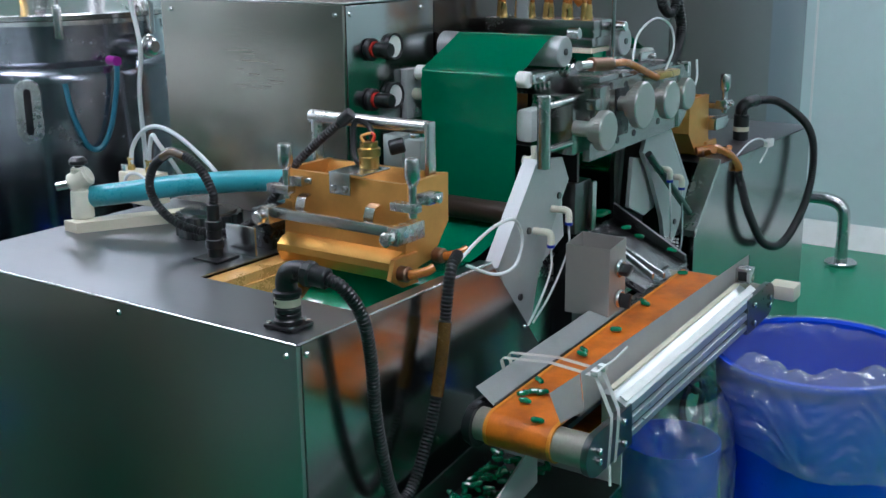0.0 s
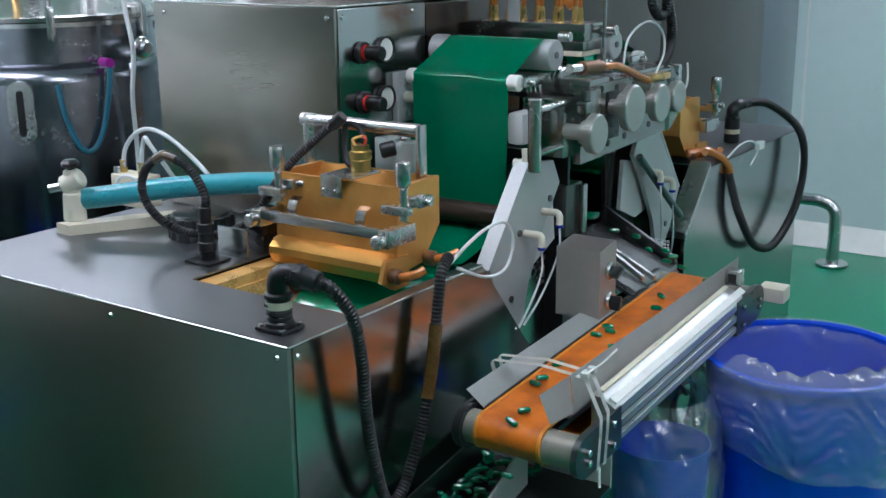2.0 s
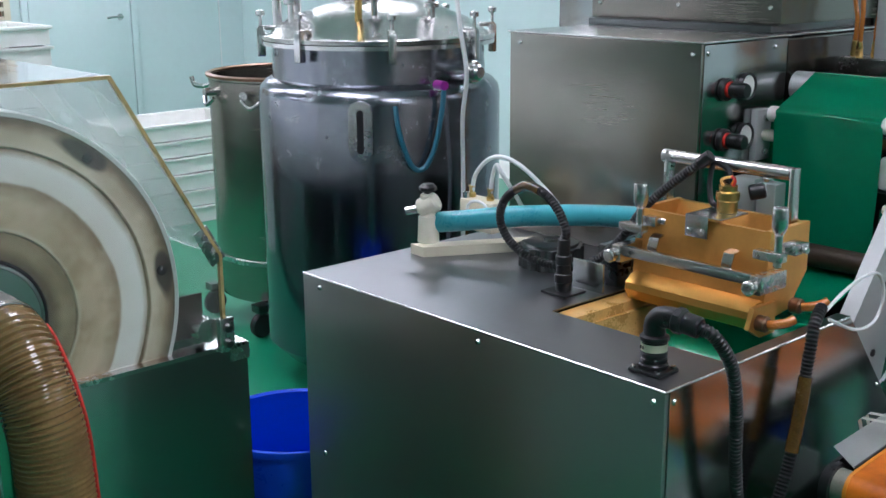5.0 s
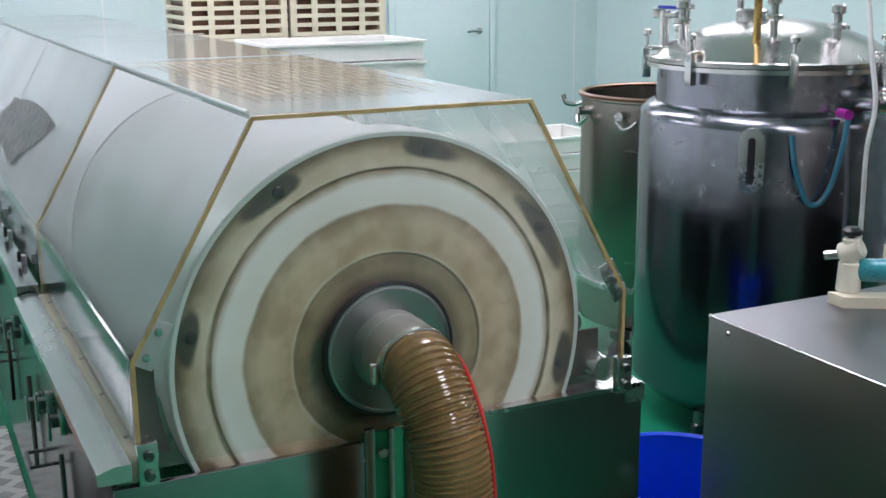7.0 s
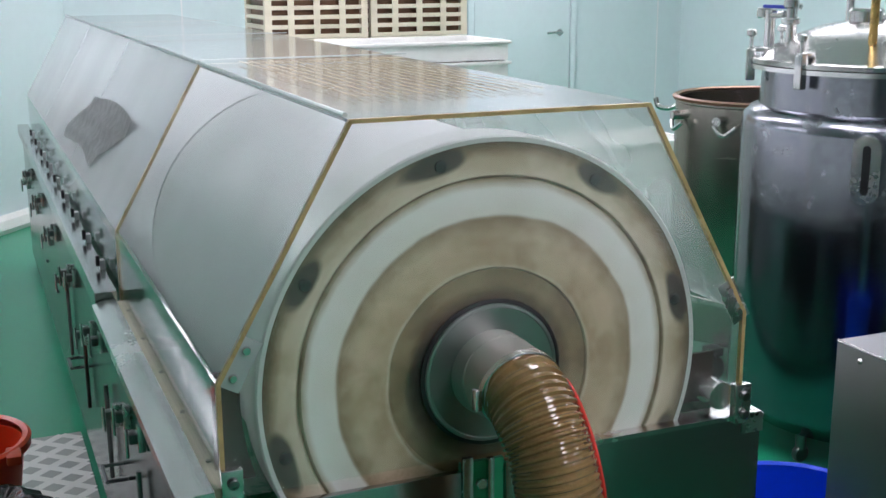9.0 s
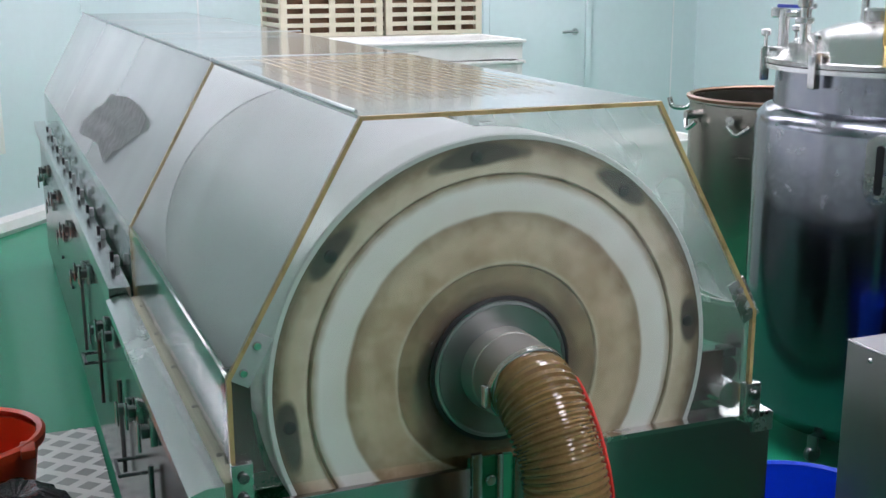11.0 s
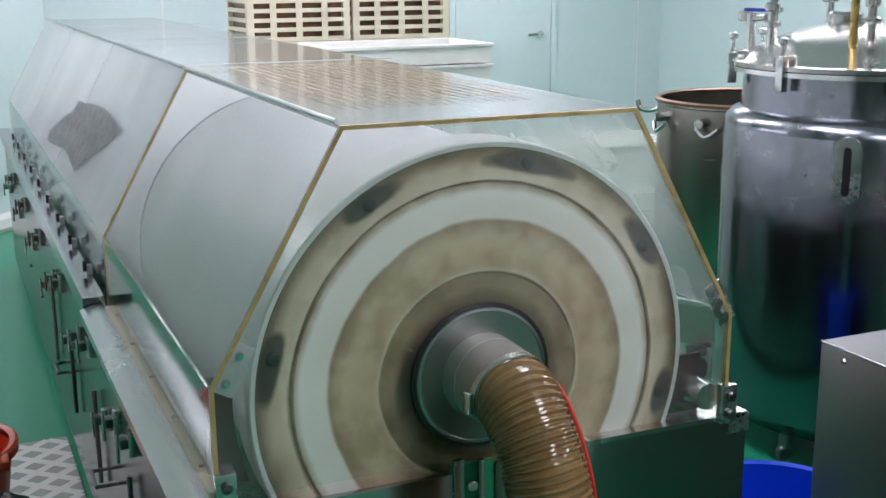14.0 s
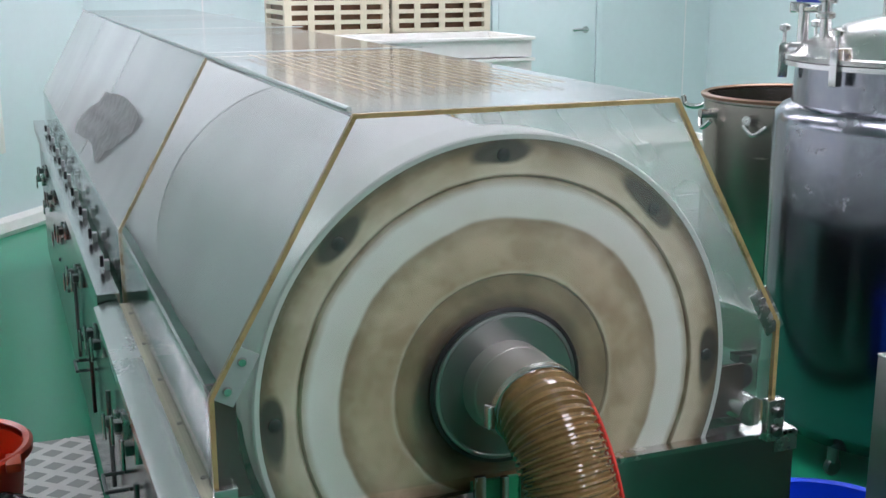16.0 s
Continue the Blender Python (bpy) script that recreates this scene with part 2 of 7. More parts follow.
def tank_steel():
    """Polished steel with mottled dust; pale above an uneven line and dark below, as reflections painted in."""
    m = bpy.data.materials.new("tank_steel_dust_reflection")
    m.use_nodes = True
    N, L = m.node_tree.nodes, m.node_tree.links
    p = N["Principled BSDF"]
    tc = N.new("ShaderNodeTexCoord")
    sep = N.new("ShaderNodeSeparateXYZ")
    L.new(tc.outputs["Object"], sep.inputs[0])
    big, fine = N.new("ShaderNodeTexNoise"), N.new("ShaderNodeTexNoise")
    big.inputs["Scale"].default_value, big.inputs["Detail"].default_value = 3.5, 5
    fine.inputs["Scale"].default_value, fine.inputs["Detail"].default_value, fine.inputs["Roughness"].default_value = 16, 8, 0.7
    for n in (big, fine):
        L.new(tc.outputs["Object"], n.inputs["Vector"])
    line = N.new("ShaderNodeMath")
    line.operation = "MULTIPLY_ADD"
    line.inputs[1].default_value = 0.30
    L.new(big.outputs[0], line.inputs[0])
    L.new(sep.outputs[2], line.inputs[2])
    # height line: bright wall mirrored above, dark machine below, put into the colour
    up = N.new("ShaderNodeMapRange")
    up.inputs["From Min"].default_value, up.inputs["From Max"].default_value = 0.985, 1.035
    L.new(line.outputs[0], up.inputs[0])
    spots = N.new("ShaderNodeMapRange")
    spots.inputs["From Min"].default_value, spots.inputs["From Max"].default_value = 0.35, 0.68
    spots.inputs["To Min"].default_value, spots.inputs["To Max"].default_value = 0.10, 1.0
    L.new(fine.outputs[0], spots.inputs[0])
    dust_sheen = N.new("ShaderNodeMath")
    dust_sheen.operation = "MULTIPLY"
    L.new(up.outputs[0], dust_sheen.inputs[0])
    L.new(spots.outputs[0], dust_sheen.inputs[1])
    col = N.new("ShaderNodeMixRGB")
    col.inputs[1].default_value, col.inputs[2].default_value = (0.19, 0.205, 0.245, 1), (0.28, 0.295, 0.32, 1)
    L.new(dust_sheen.outputs[0], col.inputs[0])
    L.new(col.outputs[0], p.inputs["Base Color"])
    ro = N.new("ShaderNodeMapRange")
    ro.inputs["To Min"].default_value, ro.inputs["To Max"].default_value = 0.13, 0.30
    L.new(dust_sheen.outputs[0], ro.inputs[0])
    L.new(ro.outputs[0], p.inputs["Roughness"])
    me = N.new("ShaderNodeMapRange")
    me.inputs["To Min"].default_value, me.inputs["To Max"].default_value = 1.0, 0.86
    L.new(dust_sheen.outputs[0], me.inputs[0])
    L.new(me.outputs[0], p.inputs["Metallic"])
    bp = N.new("ShaderNodeBump")
    bp.inputs["Strength"].default_value, bp.inputs["Distance"].default_value = 0.05, 0.02
    L.new(big.outputs[0], bp.inputs["Height"])
    L.new(bp.outputs[0], p.inputs["Normal"])
    return m


TANK_STEEL = tank_steel()


# ---- mesh helpers ----
def box(bm, x0, y0, z0, x1, y1, z1, bevel=0.0, m=None):
    r = bmesh.ops.create_cube(bm, size=1)
    vs = r["verts"]
    for v in vs:
        v.co = Vector(((x0 + x1) / 2 + v.co.x * (x1 - x0), (y0 + y1) / 2 + v.co.y * (y1 - y0), (z0 + z1) / 2 + v.co.z * (z1 - z0)))
    if bevel:
        es = list({e for v in vs for e in v.link_edges})
        vs = [v for v in bmesh.ops.bevel(bm, geom=es, offset=bevel, segments=2, affect="EDGES", profile=0.6)["verts"]]
        done = set(vs)
    if m is not None:
        for v in {v for f in bm.faces for v in f.verts if v in set(vs)}:
            v.co = m @ v.co
    return bm


def axis_matrix(p0, p1):
    d = Vector(p1) - Vector(p0)
    return Matrix.Translation(p0) @ d.to_track_quat("Z", "Y").to_matrix().to_4x4(), d.length


def lathe(bm, profile, m=None, seg=32, close=True):
    """Turn a profile of (radius, height) round the local z axis, placed by m."""
    m = m or Matrix()
    rings = []
    for r, h in profile:
        if r < 1e-6:
            rings.append([bm.verts.new(m @ Vector((0, 0, h)))])
        else:
            rings.append([bm.verts.new(m @ Vector((r * math.cos(a * 2 * math.pi / seg), r * math.sin(a * 2 * math.pi / seg), h))) for a in range(seg)])
    for a, b in zip(rings, rings[1:]):
        for i in range(seg):
            j = (i + 1) % seg
            if len(a) == 1 and len(b) > 1:
                bm.faces.new((a[0], b[j], b[i]))
            elif len(b) == 1 and len(a) > 1:
                bm.faces.new((a[i], a[j], b[0]))
            elif len(a) > 1:
                bm.faces.new((a[i], a[j], b[j], b[i]))
    if close:
        for ring, flip in ((rings[0], True), (rings[-1], False)):
            if len(ring) > 1:
                bm.faces.new(ring[::-1] if flip else ring)
    return bm


def cyl(bm, p0, p1, r, r2=None, seg=20, bevel=0.0):
    m, l = axis_matrix(p0, p1)
    r2 = r if r2 is None else r2
    if bevel:
        return lathe(bm, [(r - bevel, 0), (r, bevel), (r2, l - bevel), (r2 - bevel, l)], m, seg)
    return lathe(bm, [(r, 0), (r2, l)], m, seg)


def smooth_path(pts, n=8):
    pts = [Vector(p) for p in pts]
    ext = [pts[0] * 2 - pts[1], *pts, pts[-1] * 2 - pts[-2]]
    out = []
    for i in range(1, len(ext) - 2):
        a, b, c, d = ext[i - 1:i + 3]
        for k in range(n):
            t = k / n
            out.append(0.5 * (2 * b + (c - a) * t + (2 * a - 5 * b + 4 * c - d) * t * t + (3 * b - a - 3 * c + d) * t ** 3))
    out.append(pts[-1])
    return out


def sweep(bm, path, radius, seg=12, caps=True):
    """A tube along a list of points; radius is a number or a function of the way along (0 to 1)."""
    path = [Vector(p) for p in path]
    t = (path[1] - path[0]).normalized()
    nrm = t.orthogonal().normalized()
    rings = []
    for i, p in enumerate(path):
        t2 = (path[min(i + 1, len(path) - 1)] - path[max(i - 1, 0)]).normalized()
        nrm = (nrm - t2 * nrm.dot(t2)).normalized()
        bi = t2.cross(nrm)
        r = radius(i / (len(path) - 1)) if callable(radius) else radius
        rings.append([bm.verts.new(p + r * (math.cos(a) * nrm + math.sin(a) * bi)) for a in [k * 2 * math.pi / seg for k in range(seg)]])
    for a, b in zip(rings, rings[1:]):
        for i in range(seg):
            j = (i + 1) % seg
            bm.faces.new((a[i], a[j], b[j], b[i]))
    if caps:
        bm.faces.new(rings[0][::-1])
        bm.faces.new(rings[-1])
    return bm


def tube(bm, pts, r, seg=12, n=8):
    return sweep(bm, smooth_path(pts, n), r, seg)


def ribbed(bm, pts, r, pitch, depth, seg=16):
    """A corrugated hose along the points."""
    path = smooth_path(pts, 40)
    d = [0.0]
    for a, b in zip(path, path[1:]):
        d.append(d[-1] + (b - a).length)
    n = max(8, int(d[-1] / pitch) * 4)
    out, rad, k = [], [], 0
    for i in range(n + 1):
        s = d[-1] * i / n
        while k < len(d) - 2 and d[k + 1] < s:
            k += 1
        f = (s - d[k]) / max(1e-9, d[k + 1] - d[k])
        out.append(path[k].lerp(path[k + 1], f))
        rad.append(r + depth * (0.0, 1.0, 1.0, 0.0)[i % 4])
    return sweep(bm, out, lambda t: rad[round(t * n)], seg)


def prism(bm, poly, axis, a, b):
    """A flat polygon in the plane across axis ('x': (y, z), 'y': (x, z), 'z': (x, y)), thick from a to b."""
    def place(p, v):
        return {"x": (v, p[0], p[1]), "y": (p[0], v, p[1]), "z": (p[0], p[1], v)}[axis]
    lo = [bm.verts.new(place(p, a)) for p in poly]
    hi = [bm.verts.new(place(p, b)) for p in poly]
    bm.faces.new(lo)
    bm.faces.new(hi[::-1])
    for i in range(len(poly)):
        j = (i + 1) % len(poly)
        bm.faces.new((lo[i], hi[i], hi[j], lo[j]))
    bmesh.ops.recalc_face_normals(bm, faces=bm.faces[:])
    return bm


def mesh_of(name, bm, material, sharp=35):
    bmesh.ops.recalc_face_normals(bm, faces=bm.faces[:])
    for f in bm.faces:
        f.smooth = True
    for e in bm.edges:
        if len(e.link_faces) == 2 and e.calc_face_angle(0) > radians(sharp):
            e.smooth = False
    me = bpy.data.meshes.new(name)
    bm.to_mesh(me)
    bm.free()
    me.materials.append(material)
    return me


def thing(name, at, label, category, group="", kind=""):
    """An empty at the thing's base, which carries its parts."""
    e = new(name)
    e.empty_display_size = 0.05
    e.matrix_basis = Matrix.Translation(at)
    return tagged(e, label, category, group, kind)


def part(name, bm, material, parent, label=""):
    """One mesh under a thing or a part; its points are given in the room's space."""
    ob = new(name, mesh_of(name, bm, material))
    ob.parent = parent
    if parent.type == "EMPTY":
        ob.matrix_parent_inverse = parent.matrix_basis.inverted()
    return tagged(ob, label)


def solid(name, bm, material, label="", category="", group="", kind=""):
    """A thing of one mesh."""
    return tagged(new(name, mesh_of(name, bm, material)), label, category, group, kind)


def bmn():
    return bmesh.new()


# ---- the room ----
XW, XE, YS, YN, HIGH = -9.3, 7.0, -6.5, 5.65, 2.75
solid("floor", box(bmn(), XW - 0.2, YS - 0.2, -0.1, XE + 0.2, YN + 0.2, 0.0), FLOOR, "glossy green epoxy floor", "floor", kind="structure")
solid("ceiling", box(bmn(), XW - 0.2, YS - 0.2, HIGH, XE + 0.2, YN + 0.2, HIGH + 0.1), CEIL, "white flat ceiling", "ceiling", kind="structure")
wall_w = solid("wall_west", box(bmn(), XW - 0.15, YS, 0, XW, YN, HIGH), WALL, "pale blue-white panel wall with a flush door", "wall", kind="structure")
wall_n = solid("wall_north", box(bmn(), XW, YN, 0, XE, YN + 0.15, HIGH), WALL, "pale blue-white clean-room panel wall", "wall", kind="structure")
wall_e = solid("wall_east", box(bmn(), XE, YS, 0, XE + 0.15, YN, HIGH), WALL, "pale blue-white clean-room panel wall", "wall", kind="structure")
wall_s = solid("wall_south", box(bmn(), XW, YS - 0.15, 0, XE, YS, HIGH), WALL, "pale blue-white clean-room panel wall", "wall", kind="structure")
b = prism(bmn(), [(-9.295, 0.35), (-8.55, 0.1), (-6.9, -1.15), (-6.85, -6.49), (-9.295, -6.49)], "z", 0.002, HIGH - 0.002)
wall_a = solid("wall_angled", b, WALL, "pale wall with a rounded corner and white cove", "wall", kind="structure")
b = sweep(bmn(), smooth_path([(-9.28, 0.37, 0.03), (-8.56, 0.13, 0.03), (-7.70, -0.52, 0.03), (-6.88, -1.14, 0.03), (-6.83, -3.3, 0.03)], 6), 0.075, 8)
solid("cove_angled", b, WHITE, "white rounded cove strip at the wall foot", "cove", kind="structure")
solid("cove_north", prism(bmn(), [(YN - 0.002, 0.003), (YN - 0.11, 0.003), (YN - 0.085, 0.03), (YN - 0.03, 0.085), (YN - 0.002, 0.11)], "x", -6, XE - 0.01), WHITE,
      "white rounded cove strip at the wall foot", "cove", kind="structure")
solid("cove_west", prism(bmn(), [(XW + 0.002, 0.003), (XW + 0.11, 0.003), (XW + 0.085, 0.03), (XW + 0.03, 0.085), (XW + 0.002, 0.11)], "y", 0.5, 5.5), WHITE,
      "white rounded cove strip at the wall foot", "cove", kind="structure")
# joints between wall panels
for i, y in enumerate((1.2, 2.4, 5.4)):
    j = part("panel_joint", box(bmn(), XW + 0.001, y - 0.006, 0.1, XW + 0.004, y + 0.006, HIGH), CEIL, wall_w)
for x in (-5.2, -4.0, -2.8, -1.6, -0.4, 0.8):
    part("panel_joint", box(bmn(), x - 0.006, YN - 0.004, 0.1, x + 0.006, YN - 0.001, HIGH), CEIL, wall_n)
# flush door in the west wall
door = thing("door_1", (XW, 4.05, 0), "flush pale panel door with a lever handle, shut", "door", kind="structure")
part("leaf", box(bmn(), XW + 0.002, 3.60, 0.01, XW + 0.03, 4.50, 2.08, 0.004), WALL, door)
b = bmn()
box(b, XW + 0.002, 3.54, 0.01, XW + 0.04, 3.594, 2.14, 0.003)
box(b, XW + 0.002, 4.506, 0.01, XW + 0.04, 4.56, 2.14, 0.003)
box(b, XW + 0.002, 3.594, 2.086, XW + 0.04, 4.506, 2.14, 0.003)
part("frame", b, WALL, door)
b = bmn()
cyl(b, (XW + 0.03, 4.40, 1.085), (XW + 0.042, 4.40, 1.085), 0.028)
cyl(b, (XW + 0.04, 4.40, 1.085), (XW + 0.085, 4.40, 1.085), 0.011)
tube(b, [(XW + 0.08, 4.40, 1.085), (XW + 0.084, 4.33, 1.088), (XW + 0.08, 4.26, 1.082)], 0.011)
part("handle", b, CHROME, door, "chrome lever handle")
# window in the angled wall
w = thing("window_1", (-7.6, -0.62, 0.5), "white framed window with a grey mesh in the pale wall", "window", kind="structure")
wm = Matrix.Translation((-7.99, -0.305, 0)) @ pose(0, 0, 0, 0, 0, math.degrees(math.atan2(-1.25, 1.65)))
for a0, a1, z0, z1 in ((0.0, 0.06, 0.50, 1.26), (0.84, 0.90, 0.50, 1.26), (0.06, 0.84, 0.50, 0.56), (0.06, 0.84, 1.20, 1.26)):
    part("frame", box(bmn(), a0, 0.003, z0, a1, 0.045, z1, 0.004, wm), WHITE, w)
part("pane", box(bmn(), 0.06, 0.004, 0.56, 0.84, 0.012, 1.20, 0, wm), DARK_STEEL, w, "dark glass pane")
# ceiling lights
lamp0 = None
for ix, x in enumerate((-8.2, -6.6, -5.0, -2.8, -0.6, 1.6, 3.8)):
    for iy, y in enumerate((-1.6, 1.1, 3.7)):
        if iy == 0 and ix > 2:
            continue
        if iy == 2 and ix > 3:
            y = 4.6
        lm = Matrix.Translation((x, y, HIGH))
        if lamp0 is None:
            lamp0 = thing("ceiling_light", (x, y, HIGH), "flush white ceiling panel light, lit", "ceiling light", "ceiling lights")
            b = bmn()
            for a0, a1, c0, c1 in ((-0.62, 0.62, -0.32, -0.29), (-0.62, 0.62, 0.29, 0.32), (-0.62, -0.59, -0.29, 0.29), (0.59, 0.62, -0.29, 0.29)):
                box(b, x + a0, y + c0, HIGH - 0.03, x + a1, y + c1, HIGH - 0.002)
            part("frame", b, WHITE, lamp0)
            part("diffuser", box(bmn(), x - 0.59, y - 0.29, HIGH - 0.022, x + 0.59, y + 0.29, HIGH - 0.006), LAMP, lamp0)
        else:
            copy_thing(lamp0, lm)
# crash rail along the north wall
rail = thing("guard_rail", (-1.283, 5.26, 0), "low stainless tube guard rail on round floor flanges", "rail")
b = bmn()
tube(b, [(-3.6, 5.26, 0.315), (-2.4, 5.26, 0.315), (-1.5, 5.26, 0.315), (-1.36, 5.26, 0.312), (-1.30, 5.26, 0.285), (-1.283, 5.26, 0.22), (-1.283, 5.26, 0.02)], 0.03, 16)
part("tube", b, BRIGHT, rail)
part("flange", cyl(bmn(), (-1.283, 5.26, 0.001), (-1.283, 5.26, 0.022), 0.075, bevel=0.006, seg=28), BRIGHT, rail)
rail2 = thing("guard_rail", (-0.9, 5.26, 0), "low stainless tube guard rail on round floor flanges", "rail")
b = bmn()
tube(b, [(-0.93, 5.26, 0.02), (-0.93, 5.26, 0.22), (-0.91, 5.26, 0.285), (-0.85, 5.26, 0.312), (-0.6, 5.26, 0.315), (0.8, 5.26, 0.315)], 0.03, 16)
part("tube", b, BRIGHT, rail2)
part("flange", cyl(bmn(), (-0.93, 5.26, 0.001), (-0.93, 5.26, 0.022), 0.075, bevel=0.006, seg=28), BRIGHT, rail2)


# ---- encapsulation machine: table, cabinets ----
mach = thing("machine_table", (-1.53, 1.6, 0), "stainless sheet-steel machine table with a well for the casting drum", "machine table")
X0, X1, Y0, TOP = -2.05, -1.02, 1.14, 0.90
HX0, HX1, HY0, HY1 = -1.455, -1.05, 1.335, 1.80
b = bmn()
box(b, X0, Y0, 0.03, X1 - 0.002, Y0 + 0.012, TOP - 0.003, 0.003)
part("front_panel", b, STEEL_FRONT, mach)
SIDE = [(Y0 + 0.012, 0.03), (Y0 + 0.012, TOP - 0.003), (1.742, TOP - 0.003), (1.99, 0.60), (1.99, 0.03)]
part("side_panel", prism(bmn(), SIDE, "x", X1 - 0.012, X1), STEEL_SIDE, mach)
part("side_panel", box(bmn(), X0, Y0 + 0.012, 0.03, X0 + 0.012, 2.1, TOP - 0.003), STEEL_SIDE, mach)
b = prism(bmn(), [(X0, Y0), (X1, Y0), (X1, 1.742), (HX1, 1.742), (HX1, HY0), (HX0, HY0), (HX0, 1.95), (X0, 1.95)], "z", TOP - 0.003, TOP)
part("top_plate", b, STEEL_TOP, mach)
part("folded_edge", cyl(bmn(), (X0, Y0 + 0.002, TOP - 0.002), (X1 - 0.002, Y0 + 0.002, TOP - 0.002), 0.0028, seg=10), CHROME, mach, "bright folded edge")
part("folded_edge", cyl(bmn(), (X1 - 0.002, Y0 + 0.002, TOP - 0.002), (X1 - 0.002, 1.742, TOP - 0.002), 0.0028, seg=10), CHROME, mach, "bright folded edge")
b = bmn()
for px, py, pz, ax in ((-1.47, Y0, 0.876, "y"), (-1.046, Y0, 0.876, "y"), (-1.985, Y0, 0.876, "y"), (-1.985, Y0, 0.47, "y"), (-1.046, Y0, 0.2, "y"),
                       (X1, 1.165, 0.876, "x"), (X1, 1.879, 0.718, "x")):
    q = (px, py - 0.004, pz) if ax == "y" else (px + 0.004, py, pz)
    c = bmn()
    cyl(c, (px, py, pz), q, 0.0065, 0.0045, 12)
    part("screw", c, CHROME, mach)
# amber liner of the well
b = bmn()
prism(b, [(HX0 + 0.002, HY0 + 0.002), (HX0 + 0.05, HY0 + 0.002), (HX0 + 0.05, HY1), (HX0 + 0.002, HY1)], "z", 0.60, 0.893)
part("well_liner", prism(b, [(HX0 + 0.05, HY0 + 0.002), (HX0 + 0.055, HY0 + 0.09), (HX0 + 0.075, HY1), (HX0 + 0.05, HY1)], "z", 0.62, 0.872), RESIN, mach, "amber stained liner block")
part("well_floor", box(bmn(), HX0 + 0.01, Y0 + 0.02, 0.45, X1 - 0.02, 1.98, 0.46), DARK_STEEL, mach)
# casting drum under the well
cd = thing("casting_drum", (-1.23, 1.70, 0.46), "casting drum wrapped in wet green gelatin film", "drum")
part("film", cyl(bmn(), (-1.36, 1.70, 0.59), (-1.075, 1.70, 0.59), 0.285, seg=64), GEL, cd, "glossy green gelatin film")
for xa, xb in ((-1.375, -1.36), (-1.075, -1.06)):
    part("drum_end", cyl(bmn(), (xa, 1.70, 0.59), (xb, 1.70, 0.59), 0.28, seg=48), BRIGHT, cd)

# regulator cabinet
cab = thing("regulator_cabinet", (-1.74, 1.95, 0.9), "brushed stainless cabinet with two pressure regulators", "cabinet")
b = bmn()
box(b, -2.036, 1.806, 0.0, -1.458, 2.60, 1.404, 0.003)
part("body", b, STEEL, cab)
part("front_cover", box(bmn(), -2.028, 1.793, 0.905, -1.444, 1.804, 1.411, 0.002), STEEL, cab)
part("side_cover", box(bmn(), -1.456, 1.806, 0.905, -1.444, 2.14, 1.408, 0.002), STEEL_SIDE, cab)
part("top_edge", box(bmn(), -2.04, 1.795, 1.4115, -1.44, 2.6, 1.416, 0.001), BRIGHT, cab)
for p, q in (((-1.465, 1.793, 1.389), (-1.465, 1.789, 1.389)), ((-1.995, 1.793, 1.389), (-1.995, 1.789, 1.389)), ((-1.444, 1.82, 1.39), (-1.440, 1.82, 1.39)), ((-1.444, 2.09, 1.39), (-1.440, 2.09, 1.39))):
    part("screw", cyl(bmn(), p, q, 0.0065, 0.0045, 12), CHROME, cab)
for z in (1.307, 1.192):
    g = part("gauge", lathe(bmn(), [(0.0, 0.006), (0.026, 0.006), (0.028, 0.012), (0.031, 0.012), (0.031, 0.0)], axis_matrix((-1.443, 1.968, z), (-1.3, 1.968, z))[0], 28), BLACK, cab, "black-rimmed dial gauge")
    part("dial", cyl(bmn(), (-1.4375, 1.968, z), (-1.4345, 1.968, z), 0.0255, seg=28), WHITE, g, "pale dial under glass")
    b = bmn()
    cyl(b, (-1.4435, 1.883, z), (-1.428, 1.883, z), 0.026, seg=20, bevel=0.003)
    k = part("regulator_knob", b, BLACK, cab)
    lathe_m = axis_matrix((-1.421, 1.883, z), (-1.2, 1.883, z))[0]
    part("red_ring", cyl(bmn(), (-1.4278, 1.883, z), (-1.4215, 1.883, z), 0.0185), RED, k, "red locking ring")
    part("grip", lathe(bmn(), [(0.016, 0), (0.018, 0.003), (0.018, 0.035), (0.015, 0.041), (0.0, 0.041)], lathe_m, 12), BLACK, k)

# tall cabinet behind
tall = thing("tall_cabinet", (-1.9, 3.4, 0), "tall brushed stainless machine cabinet behind the die head", "cabinet")
part("body", box(bmn(), -2.6, 2.61, 0.0, -1.462, 4.57, 2.2, 0.004), STEEL_SIDE, tall)
part("end_cover", box(bmn(), -2.0, 4.58, 0.0, -1.455, 5.03, 2.19, 0.004), MIRROR, tall)
part("upper_box", box(bmn(), -2.06, 2.145, 1.435, -1.47, 2.605, 2.2, 0.004), STEEL, tall)
part("panel", box(bmn(), -1.460, 2.15, 0.95, -1.448, 2.60, 1.40, 0.002), STEEL_BROWN_REFLECT, tall)
part("panel", box(bmn(), -1.460, 2.63, 0.05, -1.450, 3.55, 2.19, 0.002), STEEL_BROWN_REFLECT, tall)
part("panel", box(bmn(), -1.460, 3.556, 0.05, -1.450, 4.57, 2.19, 0.002), STEEL_BROWN_REFLECT, tall)
for x in (-2.03, -1.77, -1.50):
    part("screw", cyl(bmn(), (x, 2.145, 1.475), (x, 2.141, 1.475), 0.007, 0.005, 12), CHROME, tall)
part("seam_trim", box(bmn(), -2.05, 2.12, 1.417, -1.48, 2.6, 1.434, 0.002), DARK_STEEL, tall)

